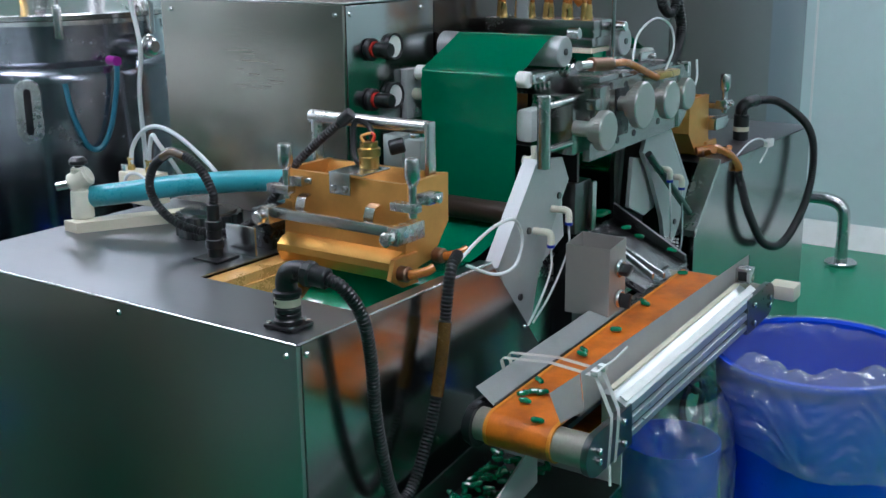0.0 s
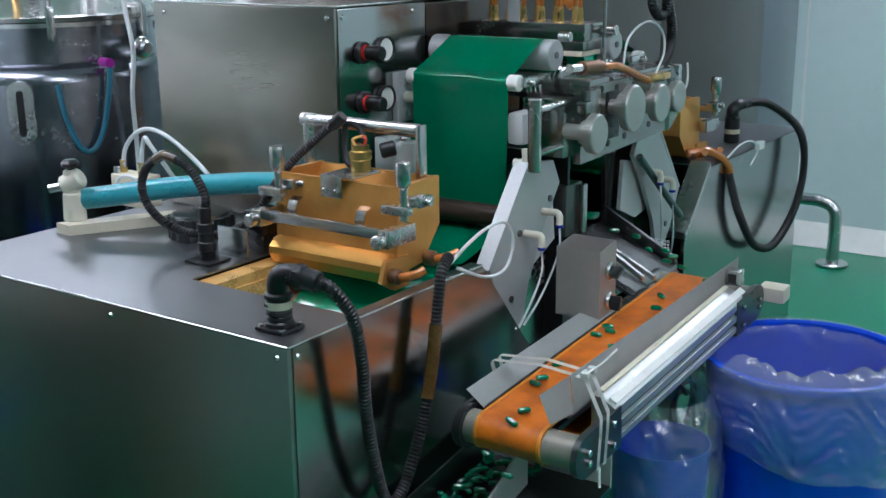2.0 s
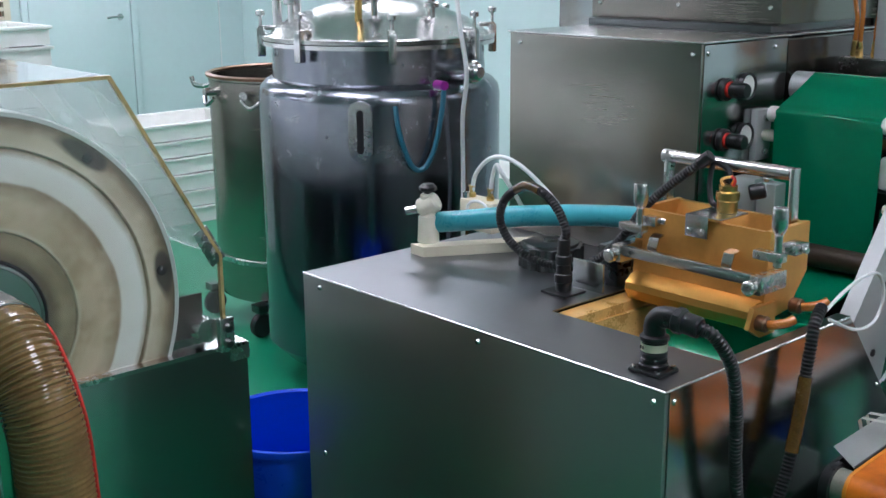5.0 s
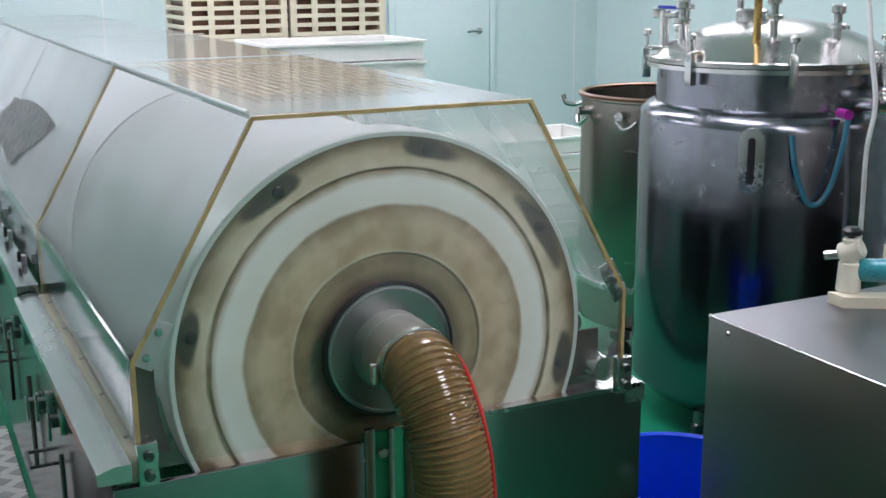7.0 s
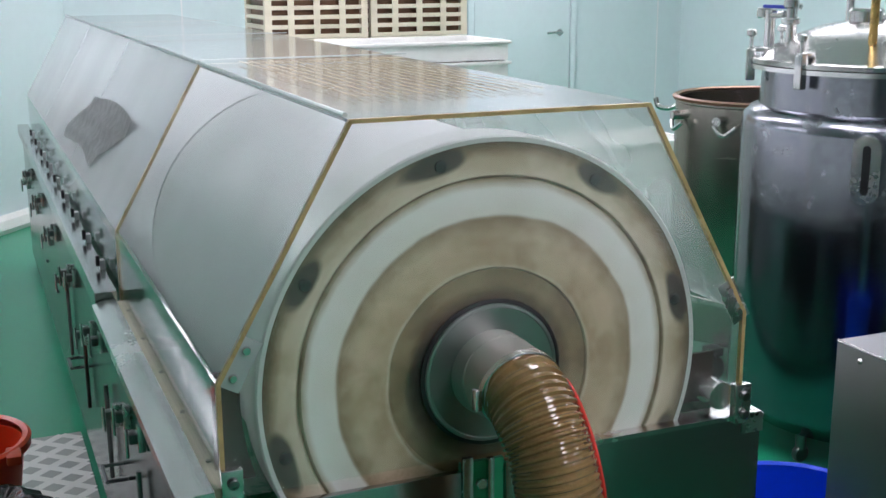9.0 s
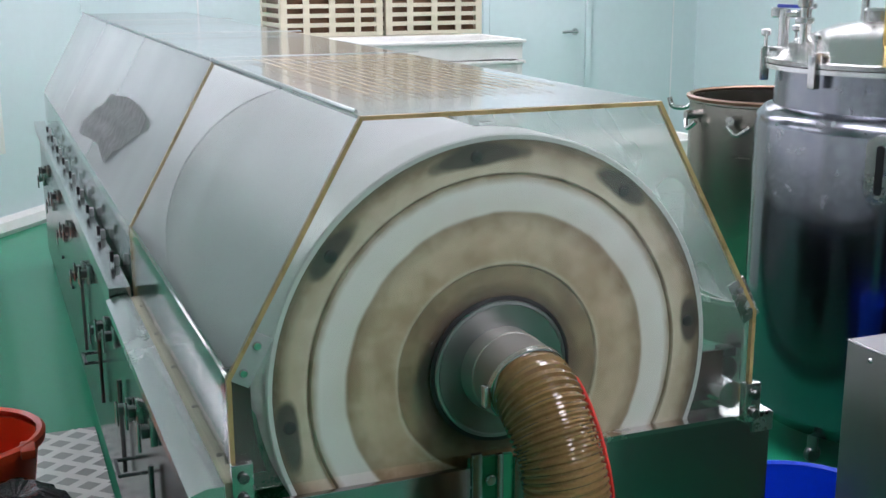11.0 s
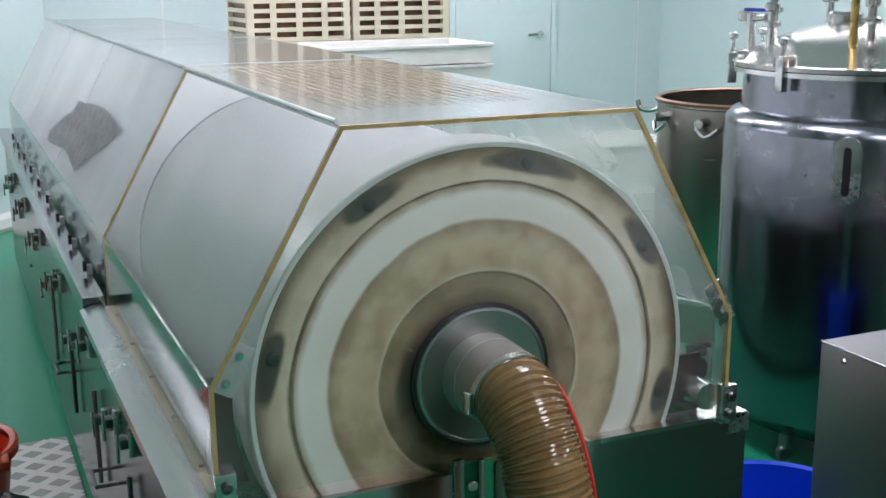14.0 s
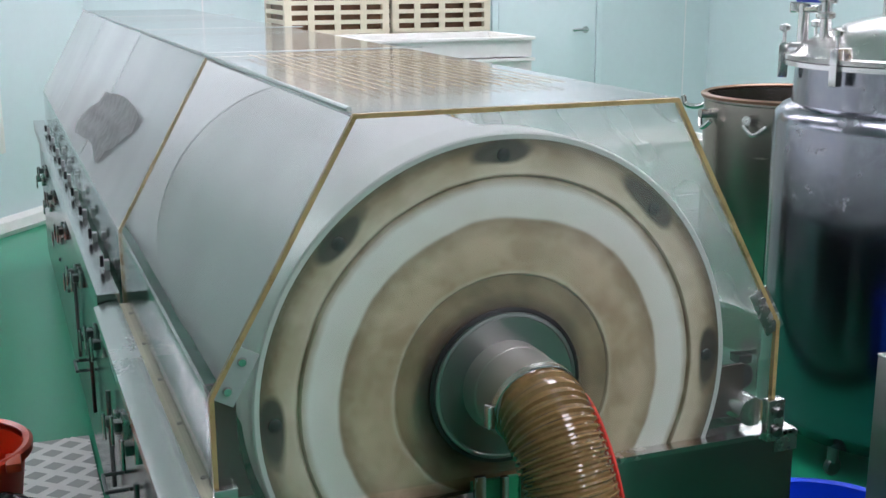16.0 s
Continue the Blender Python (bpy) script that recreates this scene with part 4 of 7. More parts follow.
# ---- rotating drum head ----
def drum_head_material():
    """White plastic head with ring stains: colour by the distance from the axle, broken up by noise."""
    m = bpy.data.materials.new("stained_drum_head")
    m.use_nodes = True
    N, L = m.node_tree.nodes, m.node_tree.links
    p = N["Principled BSDF"]
    tc = N.new("ShaderNodeTexCoord")
    sep = N.new("ShaderNodeSeparateXYZ")
    L.new(tc.outputs["Object"], sep.inputs[0])
    flat = N.new("ShaderNodeCombineXYZ")
    L.new(sep.outputs[1], flat.inputs[1])
    L.new(sep.outputs[2], flat.inputs[2])
    ln = N.new("ShaderNodeVectorMath")
    ln.operation = "LENGTH"
    L.new(flat.outputs[0], ln.inputs[0])
    n1 = N.new("ShaderNodeTexNoise")
    n1.inputs["Scale"].default_value, n1.inputs["Detail"].default_value = 9, 6
    L.new(tc.outputs["Object"], n1.inputs["Vector"])
    wob = N.new("ShaderNodeMath")
    wob.operation = "MULTIPLY_ADD"
    wob.inputs[1].default_value, wob.inputs[2].default_value = 0.014, -0.007
    L.new(n1.outputs[0], wob.inputs[0])
    rad = N.new("ShaderNodeMath")
    rad.operation = "ADD"
    L.new(ln.outputs["Value"], rad.inputs[0])
    L.new(wob.outputs[0], rad.inputs[1])
    div = N.new("ShaderNodeMath")
    div.operation = "DIVIDE"
    div.inputs[1].default_value = 0.434
    L.new(rad.outputs[0], div.inputs[0])
    ramp = N.new("ShaderNodeValToRGB")
    cr = ramp.color_ramp
    stops = [(0.30, (0.06, 0.03, 0.012)), (0.35, (0.21, 0.125, 0.05)), (0.39, (0.38, 0.275, 0.15)), (0.452, (0.33, 0.23, 0.12)), (0.460, (0.70, 0.61, 0.45)), (0.478, (0.63, 0.475, 0.31)), (0.60, (0.67, 0.53, 0.365)), (0.670, (0.46, 0.345, 0.225)),
             (0.684, (0.90, 0.88, 0.82)), (0.79, (0.94, 0.93, 0.89)), (0.822, (0.56, 0.47, 0.35)), (0.832, (0.27, 0.21, 0.12)), (0.845, (0.78, 0.69, 0.55)), (0.91, (0.62, 0.51, 0.37)), (0.955, (0.26, 0.20, 0.13)), (0.99, (0.13, 0.11, 0.085))]
    cr.elements[0].position, cr.elements[0].color = stops[0][0], (*stops[0][1], 1)
    cr.elements[1].position, cr.elements[1].color = stops[-1][0], (*stops[-1][1], 1)
    for pos, col in stops[1:-1]:
        cr.elements.new(pos).color = (*col, 1)
    L.new(div.outputs[0], ramp.inputs[0])
    n2 = N.new("ShaderNodeTexNoise")
    n2.inputs["Scale"].default_value, n2.inputs["Detail"].default_value, n2.inputs["Roughness"].default_value = 11, 8, 0.7
    L.new(tc.outputs["Object"], n2.inputs["Vector"])
    r2 = N.new("ShaderNodeValToRGB")
    r2.color_ramp.elements[0].position, r2.color_ramp.elements[1].position = 0.42, 0.60
    r2.color_ramp.elements[0].color, r2.color_ramp.elements[1].color = (1, 1, 1, 1), (0.62, 0.54, 0.43, 1)
    L.new(n2.outputs[0], r2.inputs[0])
    mu = N.new("ShaderNodeMixRGB")
    mu.blend_type = "MULTIPLY"
    fl = N.new("ShaderNodeMath")
    fl.operation, fl.use_clamp = "MULTIPLY_ADD", True
    fl.inputs[1].default_value, fl.inputs[2].default_value = -1.3, 1.35
    L.new(ramp.outputs[0], fl.inputs[0])
    L.new(fl.outputs[0], mu.inputs[0])
    L.new(ramp.outputs[0], mu.inputs[1])
    L.new(r2.outputs[0], mu.inputs[2])
    # grease smears round the eight bolts
    def calc(op, a, b2=None, clamp=False):
        n = N.new("ShaderNodeMath")
        n.operation, n.use_clamp = op, clamp
        for k, v in enumerate((a, b2)):
            if v is None:
                continue
            if isinstance(v, (int, float)):
                n.inputs[k].default_value = v
            else:
                L.new(v, n.inputs[k])
        return n.outputs[0]
    ang = calc("MULTIPLY", calc("ARCTAN2", sep.outputs[1], sep.outputs[2]), 8 / (2 * math.pi))
    f = calc("SUBTRACT", calc("FRACT", calc("ADD", ang, 8.5)), 0.5)
    n4 = N.new("ShaderNodeTexNoise")
    n4.inputs["Scale"].default_value, n4.inputs["Detail"].default_value = 4.0, 5
    L.new(tc.outputs["Object"], n4.inputs["Vector"])
    spread = calc("MULTIPLY_ADD", n4.outputs[0], 12.0)
    spread.node.inputs[2].default_value = -1.2
    du = calc("MULTIPLY", f, spread)
    dv = calc("DIVIDE", calc("SUBTRACT", rad.outputs[0], 0.402), 0.023)
    d2 = calc("ADD", calc("POWER", calc("ABSOLUTE", du), 2.0), calc("POWER", calc("ABSOLUTE", dv), 2.0))
    grease = calc("MINIMUM", calc("MULTIPLY", calc("SUBTRACT", 1.0, d2, True), 1.8), 0.93)
    mg = N.new("ShaderNodeMixRGB")
    mg.inputs[2].default_value = (0.040, 0.032, 0.026, 1)
    L.new(grease, mg.inputs[0])
    L.new(mu.outputs[0], mg.inputs[1])
    L.new(mg.outputs[0], p.inputs["Base Color"])
    p.inputs["Roughness"].default_value = 0.5
    return m


HEAD = drum_head_material()


def turned(name, bm, material, parent, label=""):
    ob = new(name, mesh_of(name, bm, material))
    ob.parent = parent
    return tagged(ob, label)


drum_head = turned("drum", lathe(bmn(), [(0.412, -1.20), (0.408, -1.19), (0.408, -0.004), (0.345, -0.004)], pose(0, 0, 0, 0, 90, 0), 96, False), DRUM_WHITE, dry, "dusty pale drum skin")
drum_head.matrix_parent_inverse = dry.matrix_basis.inverted()
turned("head", lathe(bmn(), [(0.10, 0.0), (0.10, 0.004), (0.195, 0.006), (0.199, 0.010), (0.30, 0.012), (0.355, 0.012), (0.360, 0.006), (0.365, 0.012), (0.424, 0.012), (0.424, -0.004)], pose(0, 0, 0, 0, 90, 0), 96, False),
       HEAD, drum_head, "white plastic head with brown ring stains")
turned("rim", lathe(bmn(), [(0.423, 0.0135), (0.431, 0.0145), (0.434, 0.011), (0.434, -0.085), (0.408, -0.088)], pose(0, 0, 0, 0, 90, 0), 96, False), RIM_METAL, drum_head, "bright metal rim")
for k in range(8):
    a = radians(45 * k)
    y, z = 0.398 * math.sin(a), 0.398 * math.cos(a)
    turned("bolt", lathe(bmn(), [(0.011, 0.0), (0.011, 0.003), (0.006, 0.006), (0.0, 0.006)], Matrix.Translation((0.012, y, z)) @ pose(0, 0, 0, 0, 90, 0), 14), RUBBER, drum_head)
for k in range(1, 4):
    d2 = part("drum", lathe(bmn(), [(0.412, -1.20), (0.408, -1.19), (0.408, -0.004), (0.12, 0.0)], Matrix.Translation((-2.165 - k * SEC, DY, DZ)) @ pose(0, 0, 0, 0, 90, 0), 64, False), DRUM_WHITE, dry, "dusty pale drum skin")

# duct and amber hose
part("duct_plate", lathe(bmn(), [(0.0, 0.0), (0.126, 0.0), (0.128, 0.003), (0.126, 0.007), (0.121, 0.008), (0.119, 0.0065), (0.0, 0.0065)], axis_matrix((-2.1205, 0.4275, 0.912), (-1.9, 0.4275, 0.912))[0], 56), STEEL_FRONT, dry, "round stainless outlet plate")
part("seal_ring", lathe(bmn(), [(0.124, -0.002), (0.134, -0.002), (0.135, 0.002), (0.129, 0.004), (0.1265, 0.003)], axis_matrix((-2.1205, 0.4275, 0.912), (-1.9, 0.4275, 0.912))[0], 56, False), RUBBER, dry, "black rubber seal")
dm = axis_matrix((-2.118, 0.4265, 0.914), (-1.985, 0.426, 0.924))[0]
part("outlet_duct", lathe(bmn(), [(0.079, 0.0), (0.075, 0.045), (0.0765, 0.047), (0.0765, 0.049), (0.0745, 0.051), (0.071, 0.12), (0.070, 0.135)], dm, 48, False), SWITCH_STEEL, dry, "satin stainless outlet duct")
hose = thing("exhaust_hose", (-1.86, 0.47, 0.0), "translucent amber ribbed exhaust hose with a red tracer line", "hose")
HP = [(-2.012, 0.426, 0.923), (-1.975, 0.427, 0.913), (-1.935, 0.431, 0.878), (-1.90, 0.438, 0.818), (-1.885, 0.446, 0.735), (-1.875, 0.452, 0.545), (-1.84, DY + 0.02, 0.3), (-1.82, DY + 0.10, 0.10), (-1.70, DY + 0.35, 0.085)]
AMBER = mat("amber_hose", (0.29, 0.175, 0.07), 0.20, 0.0, 12, 0.25, 0.02, coat=0.9, stain=(0.13, 0.08, 0.03), stain_amount=0.5)
part("wall", ribbed(bmn(), HP, 0.067, 0.0105, 0.0055, 32), AMBER, hose)
hpts = smooth_path(HP, 10)
b = bmn()
line = []
for i, p in enumerate(hpts[6:70]):
    tdir = (hpts[min(i + 8, len(hpts) - 1)] - hpts[i + 5]).normalized()
    outw = Vector((0.55, 0.83, 0.0))
    outw = (outw - tdir * outw.dot(tdir)).normalized()
    line.append(p + outw * 0.0725)
part("tracer_line", sweep(b, line, 0.004, 6), RED_LINE, hose, "red tracer line")
cl = part("hose_clamp", lathe(bmn(), [(0.0725, 0), (0.0745, 0.001), (0.0745, 0.013), (0.0725, 0.014)], axis_matrix(HP[0], HP[1])[0], 40, False), CHROME, hose, "worm-drive hose clamp")
part("clamp_screw", box(bmn(), -2.010, 0.340, 0.895, -1.992, 0.353, 0.932, 0.003), CHROME, cl)




# ---- spreader boxes ----
def spreader(flip):
    Y = (lambda y: 4.66 - y) if flip else (lambda y: y)
    s = -1 if flip else 1
    t = thing("spreader_box", (-1.28, Y(1.68), 0.9), "bronze gelatin spreader box with steel clamps and micrometer knobs", "spreader box", "spreader boxes")
    x0, x1 = -1.430, -1.108
    ya, yb, z0, z1 = 1.573, 1.713, 0.925, 1.086
    prof = [(ya - 0.012, z0), (ya, z1), (yb, z1), (yb, 0.985), (yb - 0.06, z0 - 0.010), (ya, z0 - 0.02)]
    for xa, xb in ((x0, x0 + 0.012), (x1 - 0.012, x1)):
        part("end_wall", prism(bmn(), [(Y(y), z) for y, z in prof], "x", xa, xb), BRASS, t)
    part("front_wall", prism(bmn(), [(Y(ya - 0.012), z0), (Y(ya), z1 - 0.002), (Y(ya + 0.010), z1 - 0.002), (Y(ya), z0)], "x", x0 + 0.012, x1 - 0.012), BRASS, t)
    part("back_wall", prism(bmn(), [(Y(yb - 0.011), z1 - 0.002), (Y(yb), z1 - 0.002), (Y(yb), 0.985), (Y(yb - 0.06), z0 - 0.008), (Y(yb - 0.075), z0 - 0.008)], "x", x0 + 0.012, x1 - 0.012), BRASS, t)
    part("liquid", box(bmn(), x0 + 0.013, min(Y(ya + 0.012), Y(yb - 0.013)), 0.985, x1 - 0.013, max(Y(ya + 0.012), Y(yb - 0.013)), 0.989), AMBER_TAPE, t, "dark amber liquid in the box")
    lip = [(ya - 0.012, 0.950), (ya - 0.030, 0.946), (ya - 0.047, 0.932), (ya - 0.049, 0.918), (ya - 0.036, 0.894), (ya - 0.012, 0.886), (ya + 0.02, 0.890), (ya + 0.02, 0.93)]
    part("lip", prism(bmn(), [(Y(y), z) for y, z in lip], "x", x0 + 0.010, x1 - 0.004), BRASS_LIP, t, "polished brass lip")
    part("lip_end", prism(bmn(), [(Y(ya - 0.03), 0.882), (Y(ya - 0.07), 0.905), (Y(ya - 0.055), 0.945), (Y(ya + 0.02), 0.945), (Y(ya + 0.02), 0.882)], "x", x1 - 0.003, x1 + 0.008), BRASS, t)
    # clamp bar
    yb0 = 1.515
    b = bmn()
    box(b, x0 - 0.005, min(Y(yb0 - 0.007), Y(yb0 + 0.007)), 0.992, x1 + 0.01, max(Y(yb0 - 0.007), Y(yb0 + 0.007)), 1.014, 0.002)
    bar = part("clamp_bar", b, BRIGHT, t)
    for x in (x0 + 0.015, x1 - 0.01):
        part("bar_screw", cyl(bmn(), (x + 0.02, Y(yb0 - 0.007), 1.003), (x + 0.02, Y(yb0 - 0.009), 1.003), 0.004, seg=10), DARK_STEEL, bar)
    for x, side in ((-1.424, -1), (-1.088, 1)):
        b = bmn()
        box(b, x - 0.013, min(Y(yb0 - 0.02), Y(yb0 + 0.07)), 0.980, x + 0.013, max(Y(yb0 - 0.02), Y(yb0 + 0.07)), 1.016, 0.003)
        sup = part("bar_support", b, BRIGHT, t)
        part("thumb_screw", cyl(bmn(), (x - 0.005, Y(yb0 - 0.020), 0.995), (x - 0.005, Y(yb0 - 0.040), 0.995), 0.0145, seg=18, bevel=0.003), BRIGHT, sup)
        b = bmn()
        kx = -1.398 if side < 0 else -1.071
        box(b, kx - 0.048, min(Y(1.528), Y(1.552)), 1.040, kx + 0.014, max(Y(1.528), Y(1.552)), 1.058, 0.003)
        arm = part("knob_arm", b, BRIGHT, t)
        kn = part("micrometer_knob", lathe(bmn(), [(0.008, 1.03), (0.008, 1.092), (0.011, 1.096), (0.0155, 1.108), (0.0155, 1.142), (0.0135, 1.146), (0.0, 1.146)], Matrix.Translation((kx, Y(1.540), 0)), 22), BRIGHT, t)
        b = bmn()
        box(b, kx - 0.004, min(Y(1.552), Y(1.60)), 1.054, kx + 0.03, max(Y(1.552), Y(1.60)), 1.074, 0.003)
        part("clamp_link", b, BRIGHT, arm)
        part("link_bolt", cyl(bmn(), (kx + 0.03, Y(1.575), 1.064), (kx + 0.042, Y(1.575), 1.064), 0.008, seg=12, bevel=0.002), CHROME, arm)
    for x in (x0 + 0.065, x1 - 0.075):
        b = bmn()
        clip = [(-0.030, 0.988), (-0.034, 1.012), (-0.026, 1.034), (-0.009, 1.040), (-0.009, 1.037), (-0.024, 1.031), (-0.031, 1.012), (-0.027, 0.988)]
        prism(b, [(Y(ya + dy), z) for dy, z in clip], "x", x - 0.012, x + 0.012)
        part("spring_catch", b, CHROME, t)
    # carrying handle
    yh = 1.685
    b = bmn()
    tube(b, [(x0 - 0.02, Y(yh), 1.180), (x0 + 0.1, Y(yh), 1.180), (x1 - 0.1, Y(yh), 1.180), (x1 - 0.03, Y(yh), 1.180)], 0.0145, 16, 4)
    h = part("handle_bar", b, BRIGHT, t)
    for x in (x0 - 0.006, x1 - 0.024):
        part("handle_leg", box(bmn(), x - 0.006, min(Y(yh - 0.013), Y(yh + 0.013)), 1.03, x + 0.006, max(Y(yh - 0.013), Y(yh + 0.013)), 1.193, 0.004), BRIGHT, h)
    # level sensor on its bracket
    b = bmn()
    box(b, -1.300, min(Y(ya - 0.012), Y(ya - 0.008)), 1.048, -1.245, max(Y(ya - 0.012), Y(ya - 0.008)), 1.094, 0.0015)
    box(b, -1.300, min(Y(ya - 0.008), Y(ya + 0.085)), 1.090, -1.215, max(Y(ya - 0.008), Y(ya + 0.085)), 1.094, 0.0015)
    br = part("sensor_bracket", b, BRIGHT, t, "bent steel sensor bracket")
    for x in (-1.288, -1.257):
        part("bracket_screw", cyl(bmn(), (x, Y(ya - 0.012), 1.06), (x, Y(ya - 0.018), 1.06), 0.007, seg=12, bevel=0.001), CHROME, br)
    se = part("level_sensor", lathe(bmn(), [(0.021, 1.095), (0.021, 1.118), (0.024, 1.121), (0.024, 1.136), (0.019, 1.139), (0.019, 1.150), (0.0, 1.150)], Matrix.Translation((-1.248, Y(1.63), 0)), 24), BRASS_NUT, t, "round brass level sensor with loose wires")
    part("sensor_ring", lathe(bmn(), [(0.0245, 1.128), (0.0245, 1.134)], Matrix.Translation((-1.248, Y(1.63), 0)), 24, False), BRASS_NUT, se)
    for k, c in enumerate((RED, BELT_EDGE, AMBER_TAPE, RESIN)):
        an = k * 1.4
        part("wire", tube(bmn(), [(-1.248 + 0.01 * math.cos(an), Y(1.63 + 0.01 * math.sin(an)), 1.148), (-1.248 + 0.016 * math.cos(an), Y(1.63 + 0.016 * math.sin(an)), 1.162), (-1.248, Y(1.64), 1.166), (-1.262, Y(1.66), 1.158)], 0.003, 6, 4), c, se)
    part("cable_gland", cyl(bmn(), (-1.215, Y(1.655), 1.135), (-1.19, Y(1.675), 1.142), 0.0165, seg=16, bevel=0.003), BLACK, se)
    b = bmn()
    tube(b, [(-1.25, Y(1.645), 1.152), (-1.27, Y(1.66), 1.175), (-1.30, Y(1.655), 1.185), (-1.303, Y(1.645), 1.15), (-1.29, Y(1.635), 1.11), (-1.27, Y(1.632), 1.10)], 0.006, 8)
    part("sensor_cable", b, RUBBER, se)
    # warm-water couplings at the side
    for y, z in ((ya - 0.04, 0.915), (ya + 0.08, 0.925)):
        b = bmn()
        cyl(b, (x1 + 0.006, Y(y), z), (x1 + 0.03, Y(y), z), 0.016, seg=14, bevel=0.003)
        cp = part("coupling", b, COPPER_RIM, t, "brown crusted coupling")
        b = bmn()
        tube(b, [(x1 + 0.03, Y(y), z), (x1 + 0.045, Y(y + 0.006), z + 0.003), (x1 + 0.06, Y(y + 0.018), z + 0.008), (x1 + 0.068, Y(y + 0.03), z + 0.014)], 0.0095, 12, 5)
        part("amber_stub", b, COPPER_TUBE, cp)
    return t


spreader(False)
spreader(True)

# ---- die head ----
head = thing("die_head", (-1.15, 2.40, 0.9), "machined steel die head with knurled feed discs and rollers", "die head")
def YM(y, f):
    return 4.64 - y if f else y
PLATE = [(1.815, 0.868), (1.98, 1.072), (2.09, 1.062), (2.122, 1.005), (2.06, 0.925), (1.985, 0.80), (1.955, 0.70), (1.93, 0.69), (1.87, 0.76)]
for f in (False, True):
    pl = part("side_plate", prism(bmn(), [(YM(y, f), z) for y, z in PLATE], "x", -1.062, -1.050), ALU, head, "pale aluminium side plate")
    part("plate_edge", prism(bmn(), [(YM(y, f), z) for y, z in ((1.812, 0.865), (1.977, 1.075), (1.986, 1.072), (1.823, 0.864))], "x", -1.085, -1.049), ALU, pl)
    part("lower_cheek", prism(bmn(), [(YM(y, f), z) for y, z in ((1.99, 0.965), (2.13, 0.99), (2.145, 0.86), (2.05, 0.82), (1.99, 0.83))], "x", -1.085, -1.074), ALU_GUARD, head)
    inner = [(2.02, 1.06), (2.14, 1.06), (2.17, 0.98), (2.15, 0.60), (2.02, 0.60)]
    part("inner_plate", prism(bmn(), [(YM(y, f), z) for y, z in inner], "x", -1.12, -1.108), BRIGHT, head)
    for y, z in ((2.045, 0.950), (1.965, 0.915)):
        b = bmn()
        cyl(b, (-1.05, YM(y, f), z), (-1.025, YM(y, f), z), 0.0085, seg=12)
        tube(b, [(-1.03, YM(y, f), z), (-1.012, YM(y, f), z), (-1.006, YM(y, f), z - 0.008), (-1.006, YM(y, f), z - 0.026)], 0.0085, 10, 4)
        fit_ = part("air_fitting", b, IVORY, head, "ivory push-in elbow fitting")
        part("collar", cyl(bmn(), (-1.006, YM(y, f), z - 0.026), (-1.006, YM(y, f), z - 0.033), 0.0092, seg=12), NAVY, fit_)
        b = bmn()
        tube(b, [(-1.006, YM(y, f), z - 0.03), (-1.004, YM(y - 0.005, f), z - 0.09), (-1.02, YM(y - 0.05, f), z - 0.18), (-1.045, YM(y - 0.09, f), z - 0.25)], 0.0027, 8)
        part("air_tube", b, WHITE_TUBE, fit_)
    for y, z in ((2.075, 0.975), (1.905, 0.775), (1.94, 0.92)):
        part("plate_bolt", cyl(bmn(), (-1.05, YM(y, f), z), (-1.046, YM(y, f), z), 0.008, seg=10), DARK_STEEL, pl)
    # post and tie bars
    if not f:
        part("post", cyl(bmn(), (-1.035, 1.978, 1.055), (-1.035, 1.978, 1.218), 0.0155, seg=20, bevel=0.002), BRIGHT, head, "round steel post")
        for z in (1.095, 1.192):
            part("tie_bar", cyl(bmn(), (-1.035, 1.985, z), (-1.035, 2.10, z), 0.0085, seg=12), CHROME, head)
        b = box(bmn(), -1.12, 1.995, 1.105, -1.075, 2.065, 1.180, 0.014)
        part("air_motor", b, ALU_GUARD, head, "pale round-cornered actuator")
        b = bmn()
        tube(b, [(-1.07, 2.0, 1.10), (-1.07, 2.0, 1.075), (-1.085, 2.0, 1.066), (-1.10, 2.0, 1.066)], 0.010, 10, 4)
        part("elbow", b, IVORY, head)
    # idler with white ends
    y, z = YM(2.005, f), 1.245
    part("idler", cyl(bmn(), (-1.385, y, z), (-1.105, y, z), 0.0145, seg=20), WHITE, head)
    for xa, xb in ((-1.395, -1.37), (-1.118, -1.088)):
        part("idler_end", cyl(bmn(), (xa, y, z), (xb, y, z), 0.0185, seg=20, bevel=0.003), WHITE, head, "white nylon roller end")
    part("idler_arm", box(bmn(), -1.088, min(y, YM(2.09, f)), z - 0.010, -1.078, max(y, YM(2.09, f)), z + 0.012, 0.003), BRIGHT, head)
    part("arm_screw", cyl(bmn(), (-1.078, YM(2.03, f), z), (-1.066, YM(2.03, f), z), 0.007, seg=12, bevel=0.002), CHROME, head)
    # upper roller
    y, z = YM(2.165, f), 1.293
    ur = part("upper_roller", cyl(bmn(), (-1.43, y, z), (-1.088, y, z), 0.036, seg=36, bevel=0.003), ALU, head, "grey upper roller")
    part("roller_hub", cyl(bmn(), (-1.088, y, z), (-1.085, y, z), 0.008, seg=12), DARK_STEEL, ur)
    part("roller_pin", cyl(bmn(), (-1.10, YM(2.20, f), 1.332), (-1.07, YM(2.20, f), 1.332), 0.013, seg=14, bevel=0.002), CHROME, head)
    # pressure roller, dark
    part("take_off_roller", cyl(bmn(), (-1.42, YM(1.955, f), 0.947), (-1.085, YM(1.955, f), 0.947), 0.026, seg=20), ROLLER_BROWN, head, "matt dark brown take-off roller")
